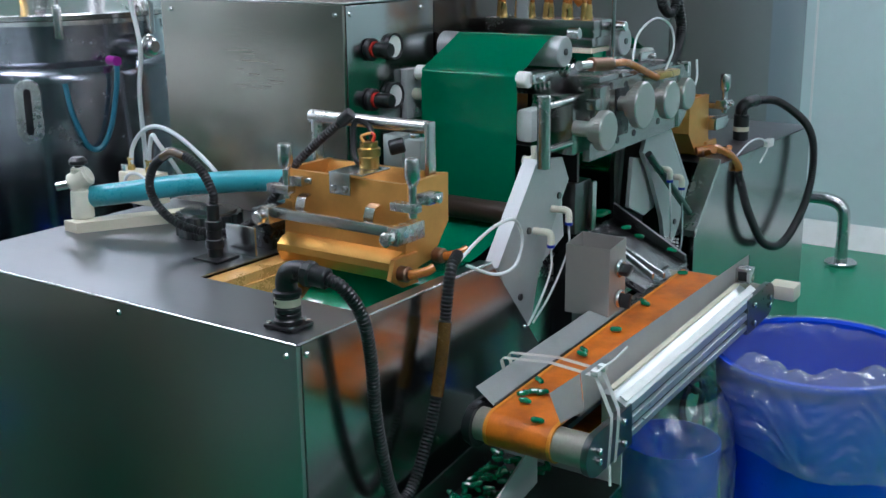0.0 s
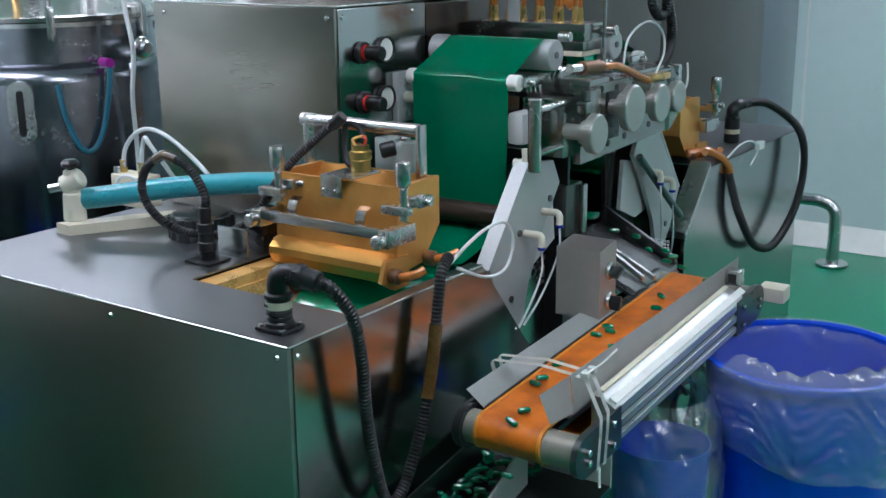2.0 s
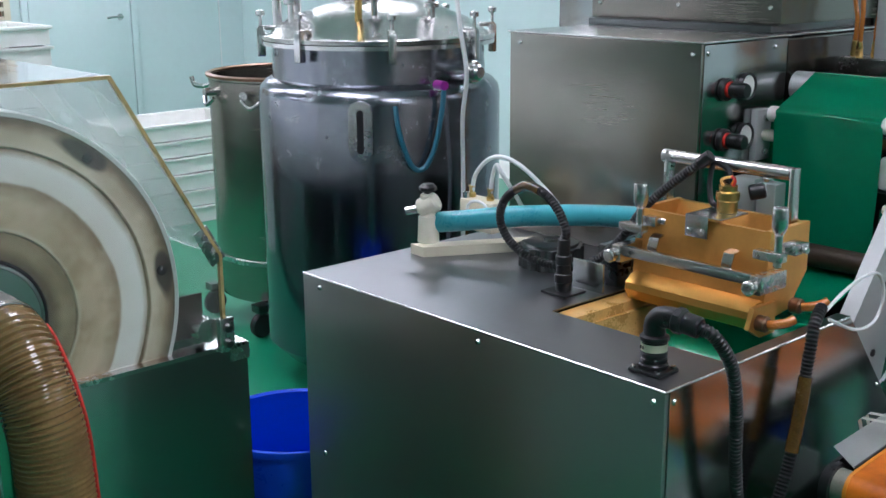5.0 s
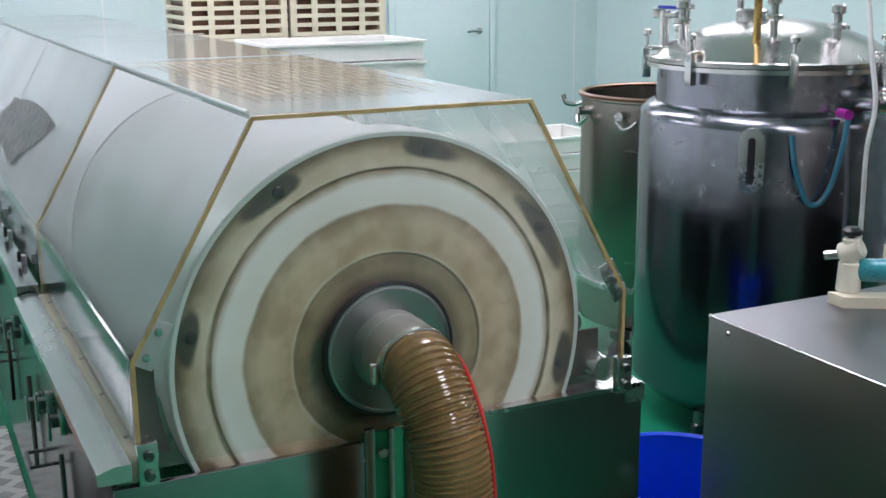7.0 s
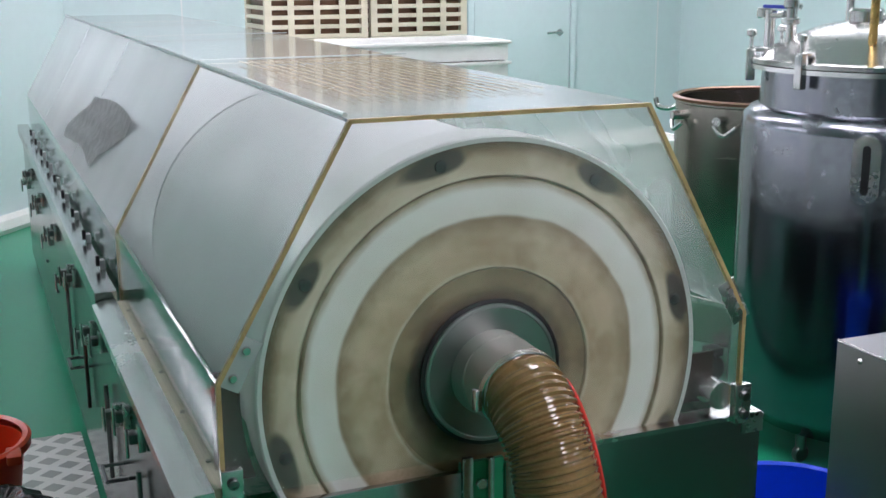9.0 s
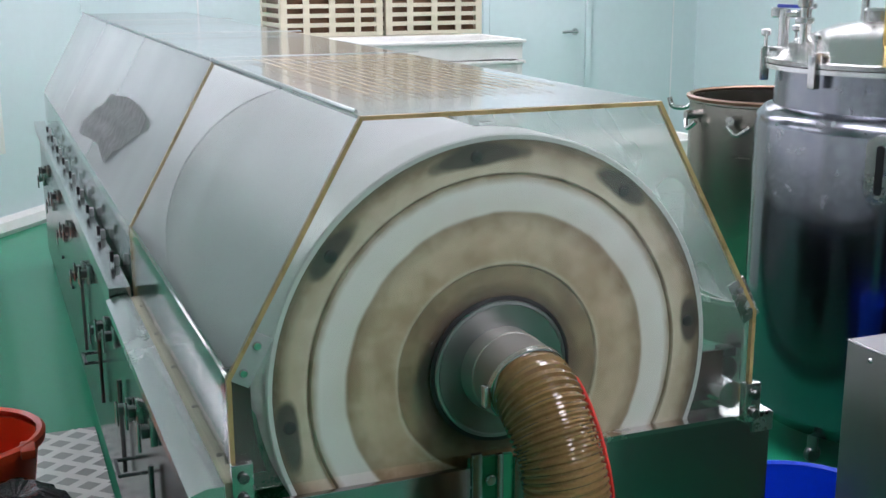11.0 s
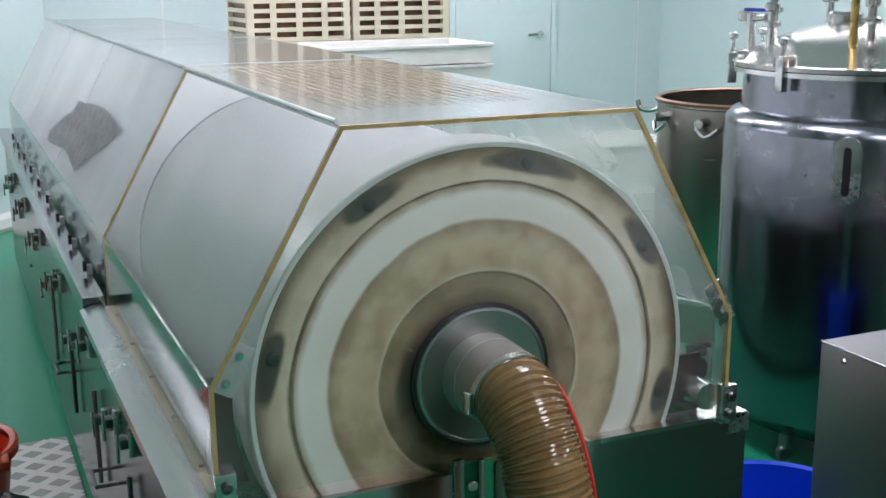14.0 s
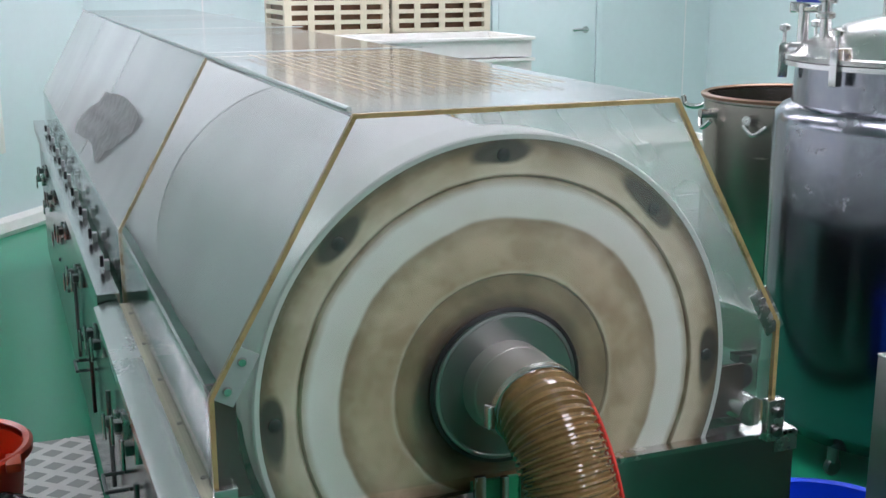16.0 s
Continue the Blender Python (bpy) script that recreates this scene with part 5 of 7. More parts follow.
    # knurled drive rolls
    for j, (yy, zz, r) in enumerate(((2.15, 1.222, 0.030), (2.235, 1.222, 0.033))):
        b = bmn()
        prof = []
        for i in range(13):
            xx = 0.012 * i
            prof += [(r - 0.004, xx), (r, xx + 0.003), (r, xx + 0.009), (r - 0.004, xx + 0.012)]
        lathe(b, prof, axis_matrix((-1.26, YM(yy, f), zz), (-1.0, YM(yy, f), zz))[0], 32)
        part("knurled_roll", b, CHROME if j else BRIGHT, head)
# gelatin ribbons
def ribbon(f):
    path = [(1.70, 0.8765), (1.80, 0.874), (1.88, 0.888), (1.935, 0.909), (1.962, 0.917), (1.980, 0.930), (1.985, 0.96), (1.986, 1.05), (1.9885, 1.20), (1.988, 1.245), (1.992, 1.256), (2.003, 1.262), (2.03, 1.272), (2.09, 1.302), (2.14, 1.326), (2.165, 1.331), (2.19, 1.322), (2.205, 1.30), (2.23, 1.24)]
    p = smooth_path([(0, y, z) for y, z in path], 5)
    b = bmn()
    n = len(p)
    rows = []
    for i, v in enumerate(p):
        k = i / (n - 1)
        x0 = -1.374 + 0.002 * math.sin(i * 0.4)
        x1 = -1.112 + 0.0025 * math.sin(i * 0.33 + 1)
        row = []
        for j in range(13):
            u = j / 12
            bulge = 0.0022 * math.sin(u * math.pi * 3 + i * 0.2) * math.sin(math.pi * min(1, max(0, (k - 0.25) / 0.4)))
            row.append(b.verts.new((x0 + (x1 - x0) * u, YM(v.y + bulge, f), v.z)))
        rows.append(row)
    for r0, r1 in zip(rows, rows[1:]):
        for j in range(12):
            b.faces.new((r0[j], r0[j + 1], r1[j + 1], r1[j]))
    bmesh.ops.solidify(b, geom=b.faces[:], thickness=0.001)
    return solid("gelatin_ribbon", b, GEL, "smooth glossy green gelatin ribbon running over the rollers", "gelatin ribbon", "gelatin ribbons")
ribbon(False)
ribbon(True)
# head blocks
hb = part("head_block", box(bmn(), -1.14, 2.10, 1.065, -1.03, 2.16, 1.20, 0.004), HEAD_STEEL, head)
part("head_block", box(bmn(), -1.14, 2.165, 1.10, -1.045, 2.64, 1.195, 0.004), HEAD_STEEL, head)
fp = part("face_plate", prism(bmn(), [(2.15, 1.045), (2.15, 1.215), (2.20, 1.222), (2.66, 1.222), (2.70, 1.19), (2.70, 1.09), (2.66, 1.06)], "x", -1.03, -1.012), HEAD_STEEL, head)
part("top_block", box(bmn(), -1.10, 2.20, 1.198, -1.016, 2.30, 1.235, 0.004), HEAD_STEEL, head)
part("top_block", box(bmn(), -1.10, 2.33, 1.198, -1.02, 2.62, 1.232, 0.004), HEAD_STEEL, head)
for y, z in ((2.19, 1.20), (2.25, 1.21), (2.33, 1.205), (2.42, 1.20), (2.20, 1.07), (2.29, 1.075), (2.38, 1.08), (2.52, 1.09), (2.60, 1.20)):
    part("bolt_hole", cyl(bmn(), (-1.0118, y, z), (-1.0105, y, z), 0.0085, seg=12), BLACK, fp)
for y, z, r in ((2.112, 1.128, 0.045), (2.298, 1.163, 0.055), (2.452, 1.157, 0.047), (2.556, 1.160, 0.040)):
    dk = part("feed_disc", lathe(bmn(), [(0.018, -0.075), (0.018, -0.03), (r * 0.62, -0.03), (r * 0.62, -0.012), (r, -0.010), (r, 0.008), (r - 0.003, 0.011), (0.0, 0.011)], axis_matrix((-0.955, y, z), (-0.8, y, z))[0], 40), DISC_STEEL, head, "round machined feed disc")
    b = bmn()
    for i in range(40):
        a0 = i * 2 * math.pi / 40
        p = Vector((0, y + r * math.sin(a0), z + r * math.cos(a0)))
        box(b, -0.963, p.y - 0.0009, p.z - 0.0009, -0.949, p.y + 0.0009, p.z + 0.0009)
    tagged(part("knurling", b, DISC_STEEL, dk), kind="stuff")
part("lock_block", box(bmn(), -1.012, 2.125, 1.168, -0.985, 2.155, 1.195, 0.003), HEAD_STEEL, head)
for z in (1.075, 1.13):
    part("guide_pin", cyl(bmn(), (-1.02, 2.58, z + 0.03), (-1.02, 2.645, z + 0.03), 0.008, seg=12), CHROME, head)
part("face_recess", box(bmn(), -1.0125, 2.275, 1.085, -1.0100, 2.345, 1.20, 0.001), BLACK, fp)
part("face_step", box(bmn(), -1.012, 2.155, 1.085, -0.990, 2.205, 1.218, 0.004), HEAD_STEEL, head)
part("guide_post", cyl(bmn(), (-1.02, 2.64, 1.06), (-1.02, 2.64, 1.215), 0.014, seg=16), HEAD_STEEL, head)
# chamber below; black walls put the cavity's shade into the colour
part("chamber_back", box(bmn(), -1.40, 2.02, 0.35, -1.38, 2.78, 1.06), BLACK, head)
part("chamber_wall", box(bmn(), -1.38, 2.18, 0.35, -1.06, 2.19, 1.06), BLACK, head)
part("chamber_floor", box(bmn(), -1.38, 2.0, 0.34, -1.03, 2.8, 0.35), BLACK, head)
part("chamber_cheek", prism(bmn(), [(2.46, 0.62), (2.52, 1.06), (2.66, 1.06), (2.62, 0.62)], "x", -1.11, -1.10), DARK_STEEL, head)
b = bmn()
box(b, -1.09, 2.165, 0.86, -1.055, 2.245, 0.985, 0.004)
part("cutter_housing", b, DARK_STEEL, head)
part("housing_edge", box(bmn(), -1.054, 2.225, 0.86, -1.04, 2.245, 0.98, 0.002), BRIGHT, head)
part("brace_rod", cyl(bmn(), (-1.04, 2.53, 1.0), (-1.0, 2.72, 0.81), 0.010, seg=10), DARK_STEEL, head)
# injection manifold with amber feed tubes
man = thing("injection_manifold", (-1.27, 2.39, 1.25), "steel injection manifold with a row of amber feed tubes", "manifold")
part("block", box(bmn(), -1.42, 2.335, 1.31, -1.105, 2.445, 1.352, 0.003), HEAD_STEEL, man)
part("end_block", box(bmn(), -1.175, 2.342, 1.286, -1.112, 2.438, 1.3095, 0.002), HEAD_STEEL, man)
part("wedge", prism(bmn(), [(2.37, 1.25), (2.345, 1.309), (2.435, 1.309), (2.41, 1.25)], "x", -1.17, -1.12), GEL, man, "green smeared injection wedge")
part("wedge_strip", box(bmn(), -1.171, 2.342, 1.272, -1.115, 2.44, 1.284, 0.001), CREAM, man)
for k in range(11):
    x = -1.405 + k * 0.027 + (0.03 if k > 2 else 0) - (0.0 if k > 2 else 0.0)
    if x > -1.11:
        continue
    y = 2.36 if k % 2 else 2.385
    b = lathe(bmn(), [(0.008, 1.352), (0.010, 1.356), (0.0075, 1.368), (0.0085, 1.374), (0.006, 1.39), (0.005, 1.395)], Matrix.Translation((x, y, 0)), 12)
    nut = part("nut", b, BRASS_NUT, man)
    part("feed_tube", tube(bmn(), [(x, y, 1.385), (x + 0.002, y, 1.44), (x + 0.012 * (k % 3 - 1), y + 0.02, 1.55), (x * 0.6 - 0.5, y + 0.12, 1.75)], 0.0058, 10, 5), COPPER_TUBE, nut, "amber feed tube")
part("centre_bracket", box(bmn(), -1.335, 2.35, 1.352, -1.30, 2.362, 1.62, 0.002), ALU, man)
part("feed_bend", tube(bmn(), [(-1.20, 2.41, 1.39), (-1.16, 2.43, 1.42), (-1.10, 2.44, 1.43), (-1.085, 2.44, 1.47), (-1.10, 2.45, 1.60)], 0.016, 12), COPPER_TUBE, man, "thick amber feed tube")
part("support_rod", cyl(bmn(), (-1.085, 2.40, 1.24), (-1.085, 2.40, 1.62), 0.005, seg=10), CHROME, man)
# heater cable on top of the head
hc = thing("heater_lead", (-1.03, 2.4, 1.235), "taped copper heater lead with a white wire loop", "cable")
part("sleeve", cyl(bmn(), (-1.02, 2.16, 1.268), (-1.015, 2.25, 1.262), 0.016, seg=14, bevel=0.002), COPPER_RIM, hc, "brown crusted sleeve")
part("plug", cyl(bmn(), (-1.022, 2.11, 1.27), (-1.02, 2.16, 1.268), 0.011, seg=12), CHROME, hc)
part("lead", tube(bmn(), [(-1.015, 2.25, 1.262), (-1.01, 2.32, 1.258), (-1.005, 2.38, 1.240), (-1.0, 2.45, 1.215), (-0.997, 2.47, 1.208)], 0.0095, 12), COPPER_TUBE, hc, "orange taped lead")
part("terminal", box(bmn(), -1.02, 2.48, 1.20, -0.99, 2.60, 1.218, 0.006), BRASS_NUT, hc, "brass terminal block")
part("wire", tube(bmn(), [(-1.02, 2.375, 1.248), (-1.02, 2.405, 1.318), (-1.02, 2.505, 1.350), (-1.02, 2.595, 1.323), (-1.015, 2.605, 1.268), (-1.01, 2.545, 1.213), (-1.005, 2.515, 1.168), (-0.99, 2.565, 1.133), (-0.985, 2.645, 1.143), (-0.99, 2.705, 1.178), (-1.0, 2.725, 1.228)], 0.003, 8), WHITE_TUBE, hc, "white wire loop")
ch = thing("coiled_cable", (-1.05, 2.8, 1.25), "black corrugated cable hanging in a coil", "cable")
part("conduit", ribbed(bmn(), [(-1.05, 2.62, 1.205), (-1.06, 2.72, 1.24), (-1.08, 2.80, 1.30), (-1.09, 2.78, 1.40), (-1.09, 2.74, 1.52), (-1.1, 2.74, 1.8)], 0.0125, 0.009, 0.0025), RUBBER, ch)
part("coil", ribbed(bmn(), [(-1.08, 2.70, 1.5), (-1.08, 2.66, 1.40), (-1.08, 2.70, 1.352), (-1.08, 2.75, 1.36), (-1.08, 2.75, 1.42), (-1.08, 2.71, 1.5), (-1.09, 2.72, 1.8)], 0.011, 0.009, 0.0025), RUBBER, ch)

# ---- control box and discharge chute ----
ct = thing("control_box", (-1.0, 2.06, 0.7), "small slant-topped stainless control box with two rotary switches", "control box")
part("side_wall", prism(bmn(), [(2.005, 0.725), (2.005, 0.885), (2.007, 0.885), (2.007, 0.725)], "x", -0.990, -0.880), SWITCH_STEEL, ct)
part("side_wall", prism(bmn(), [(2.083, 0.725), (2.083, 0.896), (2.085, 0.896), (2.085, 0.725)], "x", -0.990, -0.880), SWITCH_STEEL, ct)
for x in (-0.990, -0.882):
    part("face_plate", prism(bmn(), [(2.007, 0.725), (2.007, 0.885), (2.083, 0.896), (2.083, 0.725)], "x", x, x + 0.002), SWITCH_STEEL, ct)
part("bottom", box(bmn(), -0.988, 2.007, 0.725, -0.882, 2.083, 0.727), SWITCH_STEEL, ct)
part("stem", box(bmn(), -0.98, 2.02, 0.3, -0.92, 2.07, 0.724), ALU, ct)
for z, r in ((0.835, 20), (0.765, 70)):
    b = cyl(bmn(), (-0.880, 2.045, z), (-0.868, 2.045, z), 0.021, seg=28, bevel=0.004)
    sw = part("switch_ring", b, CHROME, ct)
    m = Matrix.Translation((-0.855, 2.045, z)) @ pose(0, 0, 0, r + 90, 0, 0)
    part("switch_knob", box(bmn(), -0.014, -0.006, -0.013, 0.009, 0.006, 0.020, 0.003, m), BLACK, sw)
chute = thing("discharge_chute", (-0.95, 2.45, 0.7), "perforated dark sheet chute with steel lips", "chute")
def mesh_sheet(p, q, r, nu, nv, hole):
    """A perforated sheet: a grid of thin bars between four corners."""
    b = bmn()
    P, U, V = Vector(p), Vector(q) - Vector(p), Vector(r) - Vector(p)
    n = U.cross(V).normalized() * 0.0006
    def quad(u0, v0, u1, v1):
        c = [P + U * u + V * v for u, v in ((u0, v0), (u1, v0), (u1, v1), (u0, v1))]
        b.faces.new([b.verts.new(x + n) for x in c])
    for i in range(nu + 1):
        quad((i - 0.5 * hole) / nu if i else 0, 0, min(1, (i + 0.5 * hole) / nu), 1)
    for j in range(nv + 1):
        quad(0, (j - 0.5 * hole) / nv if j else 0, 1, min(1, (j + 0.5 * hole) / nv))
    return b
tagged(part("perforated_floor", mesh_sheet((-1.10, 2.205, 0.838), (-1.10, 2.46, 0.838), (-0.885, 2.205, 0.742), 44, 38, 0.5), STEEL_SIDE, chute, "perforated sheet"), kind="stuff")
part("chute_bed", prism(bmn(), [(-1.10, 0.824), (-0.885, 0.728), (-0.885, 0.720), (-1.10, 0.816)], "y", 2.205, 2.46), BLACK, chute)
for y, xa, za, xb, zb, m in ((2.235, -0.99, 0.838, -0.88, 0.774, BRIGHT), (2.29, -1.02, 0.832, -0.876, 0.762, BRIGHT), (2.46, -1.10, 0.877, -0.895, 0.765, DARK_STEEL)):
    part("lip", prism(bmn(), [(xa, za), (xb, zb), (xb, zb - 0.013), (xa, za - 0.013)], "y", y - 0.005, y + 0.005), m, chute)
part("chute_side", prism(bmn(), [(-1.10, 0.865), (-0.895, 0.753), (-0.895, 0.722), (-1.10, 0.81)], "y", 2.466, 2.470), DARK_STEEL, chute)
part("side_bolt", cyl(bmn(), (-1.03, 2.4645, 0.825), (-1.03, 2.459, 0.825), 0.006, seg=10), CHROME, chute)
b = bmn()
for k in range(9):
    for l in range(7):
        box(b, -1.000 + k * 0.009, 2.474, 0.742 + l * 0.009, -0.9945 + k * 0.009, 2.476, 0.7475 + l * 0.009)
tagged(part("mesh_corner", b, WHITE, chute, "pale perforated corner of the chute"), kind="stuff")

# ---- conveyor ----
BZ, BR, BY0, BY1 = 0.690, 0.036, 1.51, 2.375
BX0, BX1 = -0.866, -0.728
con = thing("belt_conveyor", (-0.8, 2.0, 0.0), "short belt conveyor with an orange belt and sheet-metal side guards", "conveyor")
def loop_at(r, n=13, m=24):
    out = []
    for i in range(n):
        a = math.pi / 2 + math.pi * i / (n - 1)
        out.append((BY0 + r * math.cos(a), BZ - BR + r * math.sin(a)))
    out += [(BY0 + (BY1 - BY0) * i / m, BZ - BR - r) for i in range(1, m)]
    for i in range(n):
        a = -math.pi / 2 + math.pi * i / (n - 1)
        out.append((BY1 + r * math.cos(a), BZ - BR + r * math.sin(a)))
    out += [(BY1 + (BY0 - BY1) * i / m, BZ - BR + r) for i in range(1, m)]
    return out
def band(xa, xb, r0, r1):
    b = bmn()
    rings = [[b.verts.new((x, y, z)) for y, z in loop_at(r)] for x, r in ((xa, r1), (xb, r1), (xb, r0), (xa, r0))]
    for ra, rb in zip(rings, rings[1:] + rings[:1]):
        for i in range(len(ra)):
            j = (i + 1) % len(ra)
            b.faces.new((ra[i], ra[j], rb[j], rb[i]))
    return b
belt = part("belt", band(BX0, BX1, BR - 0.002, BR), BELT, con, "worn orange belt")
for xa, xb in ((BX0 - 0.003, BX0 + 0.004), (BX1 - 0.004, BX1 + 0.003)):
    part("belt_edge", band(xa, xb, BR - 0.003, BR + 0.0012), BELT_EDGE, belt)
for y in (BY0, BY1):
    part("end_roller", cyl(bmn(), (-0.905, y, BZ - BR), (-0.660, y, BZ - BR), BR - 0.003, seg=28), ROLLER_GREY, con, "grey end roller")
def end_plate(xa, xb, y0, y1, near):
    b = bmn()
    r = 0.042
    c = (BY0 if near else BY1, BZ - BR - 0.002)
    poly = []
    for i in range(11):
        a = math.pi / 2 + math.pi * i / 10
        poly.append((c[0] + r * math.cos(a) * (1 if near else -1), c[1] + r * math.sin(a)))
    e = y1 if near else y0
    poly += [(e, c[1] - r), (e, c[1] + r)]
    return prism(b, poly, "x", xa, xb)
for xa, xb in ((-0.914, -0.906), (-0.659, -0.646)):
    for near in (True, False):
        ep = part("end_plate", end_plate(xa, xb, BY1 - 0.13, BY0 + 0.14, near), BLACK if xa < -0.9 else DARK_STEEL, con, "dark end plate")
        if xa > -0.9:
            yy = BY0 if near else BY1
            for dy, dz in ((0.0, -0.03), (0.0, -0.05), (0.10 if near else -0.10, -0.015), (0.10 if near else -0.10, -0.06)):
                part("bolt", cyl(bmn(), (xb, yy + dy, BZ + dz), (xb + 0.009, yy + dy, BZ + dz), 0.0065, seg=10, bevel=0.0015), CHROME, ep)
PROFILE = [(-0.700, 0.712), (-0.700, 0.622), (-0.648, 0.622), (-0.648, 0.634), (-0.656, 0.637), (-0.656, 0.645), (-0.648, 0.648), (-0.648, 0.662), (-0.656, 0.665), (-0.656, 0.673), (-0.648, 0.676), (-0.648, 0.692), (-0.652, 0.697), (-0.680, 0.712)]
part("side_profile", prism(bmn(), PROFILE, "y", BY0 + 0.12, BY1 - 0.09), ALU_PROFILE, con, "slotted aluminium profile")
part("profile_cap", prism(bmn(), [(-0.653, 0.699), (-0.667, 0.7073), (-0.665, 0.7103), (-0.651, 0.702)], "y", BY0 + 0.13, BY1 - 0.07), WHITE, con, "white strip along the profile")
part("profile_gasket", box(bmn(), -0.6955, BY0 + 0.14, 0.7122, -0.6835, BY1 - 0.09, 0.716), CREAM, con, "stained cream gasket")
for z in (0.641, 0.669):
    part("slot_edge", box(bmn(), -0.6555, BY0 + 0.13, z - 0.0035, -0.6545, BY1 - 0.10, z + 0.0035), DARK_STEEL, con)
part("side_profile", box(bmn(), -0.905, BY0 + 0.06, 0.63, -0.872, BY1 - 0.05, 0.682), BRIGHT, con)
part("slider_bed", box(bmn(), BX0, BY0 + 0.04, 0.660, BX1, BY1 - 0.04, 0.672), DARK_STEEL, con)
def sheet(corners, t=0.0025):
    b = bmn()
    b.faces.new([b.verts.new(p) for p in corners])
    bmesh.ops.solidify(b, geom=b.faces[:], thickness=t)
    return b
gl = part("side_guard", sheet([(-0.928, 1.545, 0.708), (-0.872, 1.52, 0.692), (-0.872, 2.07, 0.692), (-0.928, 2.10, 0.702)]), ALU_GUARD, con, "bent sheet-metal guard")
part("guard_fold", box(bmn(), -0.874, 1.525, 0.688, -0.8705, 2.07, 0.6935), DARK_STEEL, gl)
gr = part("side_guard", sheet([(-0.706, 1.575, 0.697), (-0.712, 1.572, 0.775), (-0.700, 2.385, 0.755), (-0.706, 2.40, 0.697)]), ALU_GUARD, con, "bent sheet-metal guard")
part("guard_nose", sheet([(-0.7065, 1.573, 0.698), (-0.7125, 1.570, 0.774), (-0.722, 1.475, 0.772), (-0.712, 1.495, 0.706)]), ALU_GUARD, gr)
part("inner_strip", box(bmn(), -0.726, 1.56, 0.6905, -0.708, 2.34, 0.7, 0.001), SWITCH_STEEL, con)
part("guard_bracket", box(bmn(), -0.700, 2.30, 0.7125, -0.664, 2.33, 0.748, 0.002), BRIGHT, con)
part("bracket_window", box(bmn(), -0.692, 2.2985, 0.719, -0.672, 2.2995, 0.741), BLACK, con)
part("drive_rod", box(bmn(), -0.665, BY1 + 0.05, 0.635, -0.60, BY1 + 0.10, 0.672, 0.006), CREAM, con, "cream gearmotor stub")
# the belt climbs gently away from its discharge end
RISE = radians(4.0)
INCLINE = Matrix.Translation((0, BY0, BZ - BR)) @ Matrix.Rotation(RISE, 4, "X") @ Matrix.Translation((0, -BY0, BR - BZ))
con.matrix_basis = INCLINE @ con.matrix_basis
part("pulley_ring", lathe(bmn(), [(0.036, 0.0), (0.044, 0.0), (0.044, 0.010), (0.036, 0.010)], axis_matrix((-0.905, BY0, BZ - BR - 0.002), (-0.8, BY0, BZ - BR - 0.002))[0], 32), BLACK, con, "black pulley guard ring")
cs = thing("conveyor_stand", (-0.9, 2.08, 0.0), "stainless two-post stand carrying the conveyor", "stand")
part("post", box(bmn(), -0.92, 2.28, 0.03, -0.87, 2.33, 0.69, 0.003), BRIGHT, cs)
part("post", box(bmn(), -0.92, 1.82, 0.03, -0.87, 1.87, 0.65, 0.003), BRIGHT, cs)
part("cross_foot", box(bmn(), -0.93, 1.70, 0.0, -0.86, 2.45, 0.03, 0.003), DARK_STEEL, cs)
zt = thing("cable_ties", (-0.8, 1.66, 0.7), "two white cable ties strapped over the guards", "cable tie")
for dy in (0.0, 0.028):
    b = bmn()
    line = [(-0.918, 1.65 + dy, 0.66), (-0.931, 1.645 + dy, 0.725), (-0.924, 1.64 + dy, 0.734), (-0.80, 1.61 + dy, 0.762), (-0.69, 1.59 + dy, 0.766), (-0.645, 1.565 + dy, 0.706), (-0.641, 1.555 + dy, 0.68), (-0.640, 1.54 + dy, 0.612)]
    path = [Vector(p) for p in line]
    ring = []
    for i, p in enumerate(path):
        ring.append((b.verts.new(p + Vector((0, -0.006, 0))), b.verts.new(p + Vector((0, 0.006, 0)))))
    for a, c in zip(ring, ring[1:]):
        b.faces.new((a[0], a[1], c[1], c[0]))
    bmesh.ops.solidify(b, geom=b.faces[:], thickness=0.0016)
    st = part("strap", b, WHITE, zt)
    part("lock_head", box(bmn(), -0.698, 1.583 + dy, 0.766, -0.682, 1.596 + dy, 0.778, 0.002), WHITE, st)
part("strap_end", tube(bmn(), [(-0.69, 1.60, 0.772), (-0.675, 1.635, 0.784), (-0.665, 1.67, 0.798)], 0.0025, 6), WHITE, zt)
part("strap_end", tube(bmn(), [(-0.640, 1.545, 0.615), (-0.637, 1.54, 0.595), (-0.634, 1.535, 0.58)], 0.003, 6), WHITE, zt)
zt.matrix_basis = INCLINE @ zt.matrix_basis

# catch tray with fallen capsules
tr = thing("catch_tray", (-0.83, 1.55, 0.0), "sheet-metal catch tray under the belt end", "tray")
part("floor", prism(bmn(), [(1.36, 0.44), (1.72, 0.49), (1.72, 0.485), (1.36, 0.435)], "x", -0.985, -0.70), DARK_STEEL, tr)
part("wall", prism(bmn(), [(1.36, 0.437), (1.36, 0.50), (1.76, 0.56), (1.76, 0.487)], "x", -0.992, -0.987), DARK_STEEL, tr)
part("wall", box(bmn(), -0.985, 1.72, 0.485, -0.70, 1.725, 0.60), ALU_GUARD, tr)
part("spout", prism(bmn(), [(1.36, 0.44), (1.62, 0.50), (1.62, 0.60), (1.36, 0.47)], "x", -0.838, -0.834), ALU_GUARD, tr)
part("stand", box(bmn(), -0.93, 1.45, 0.0, -0.88, 1.62, 0.44), DARK_STEEL, tr)

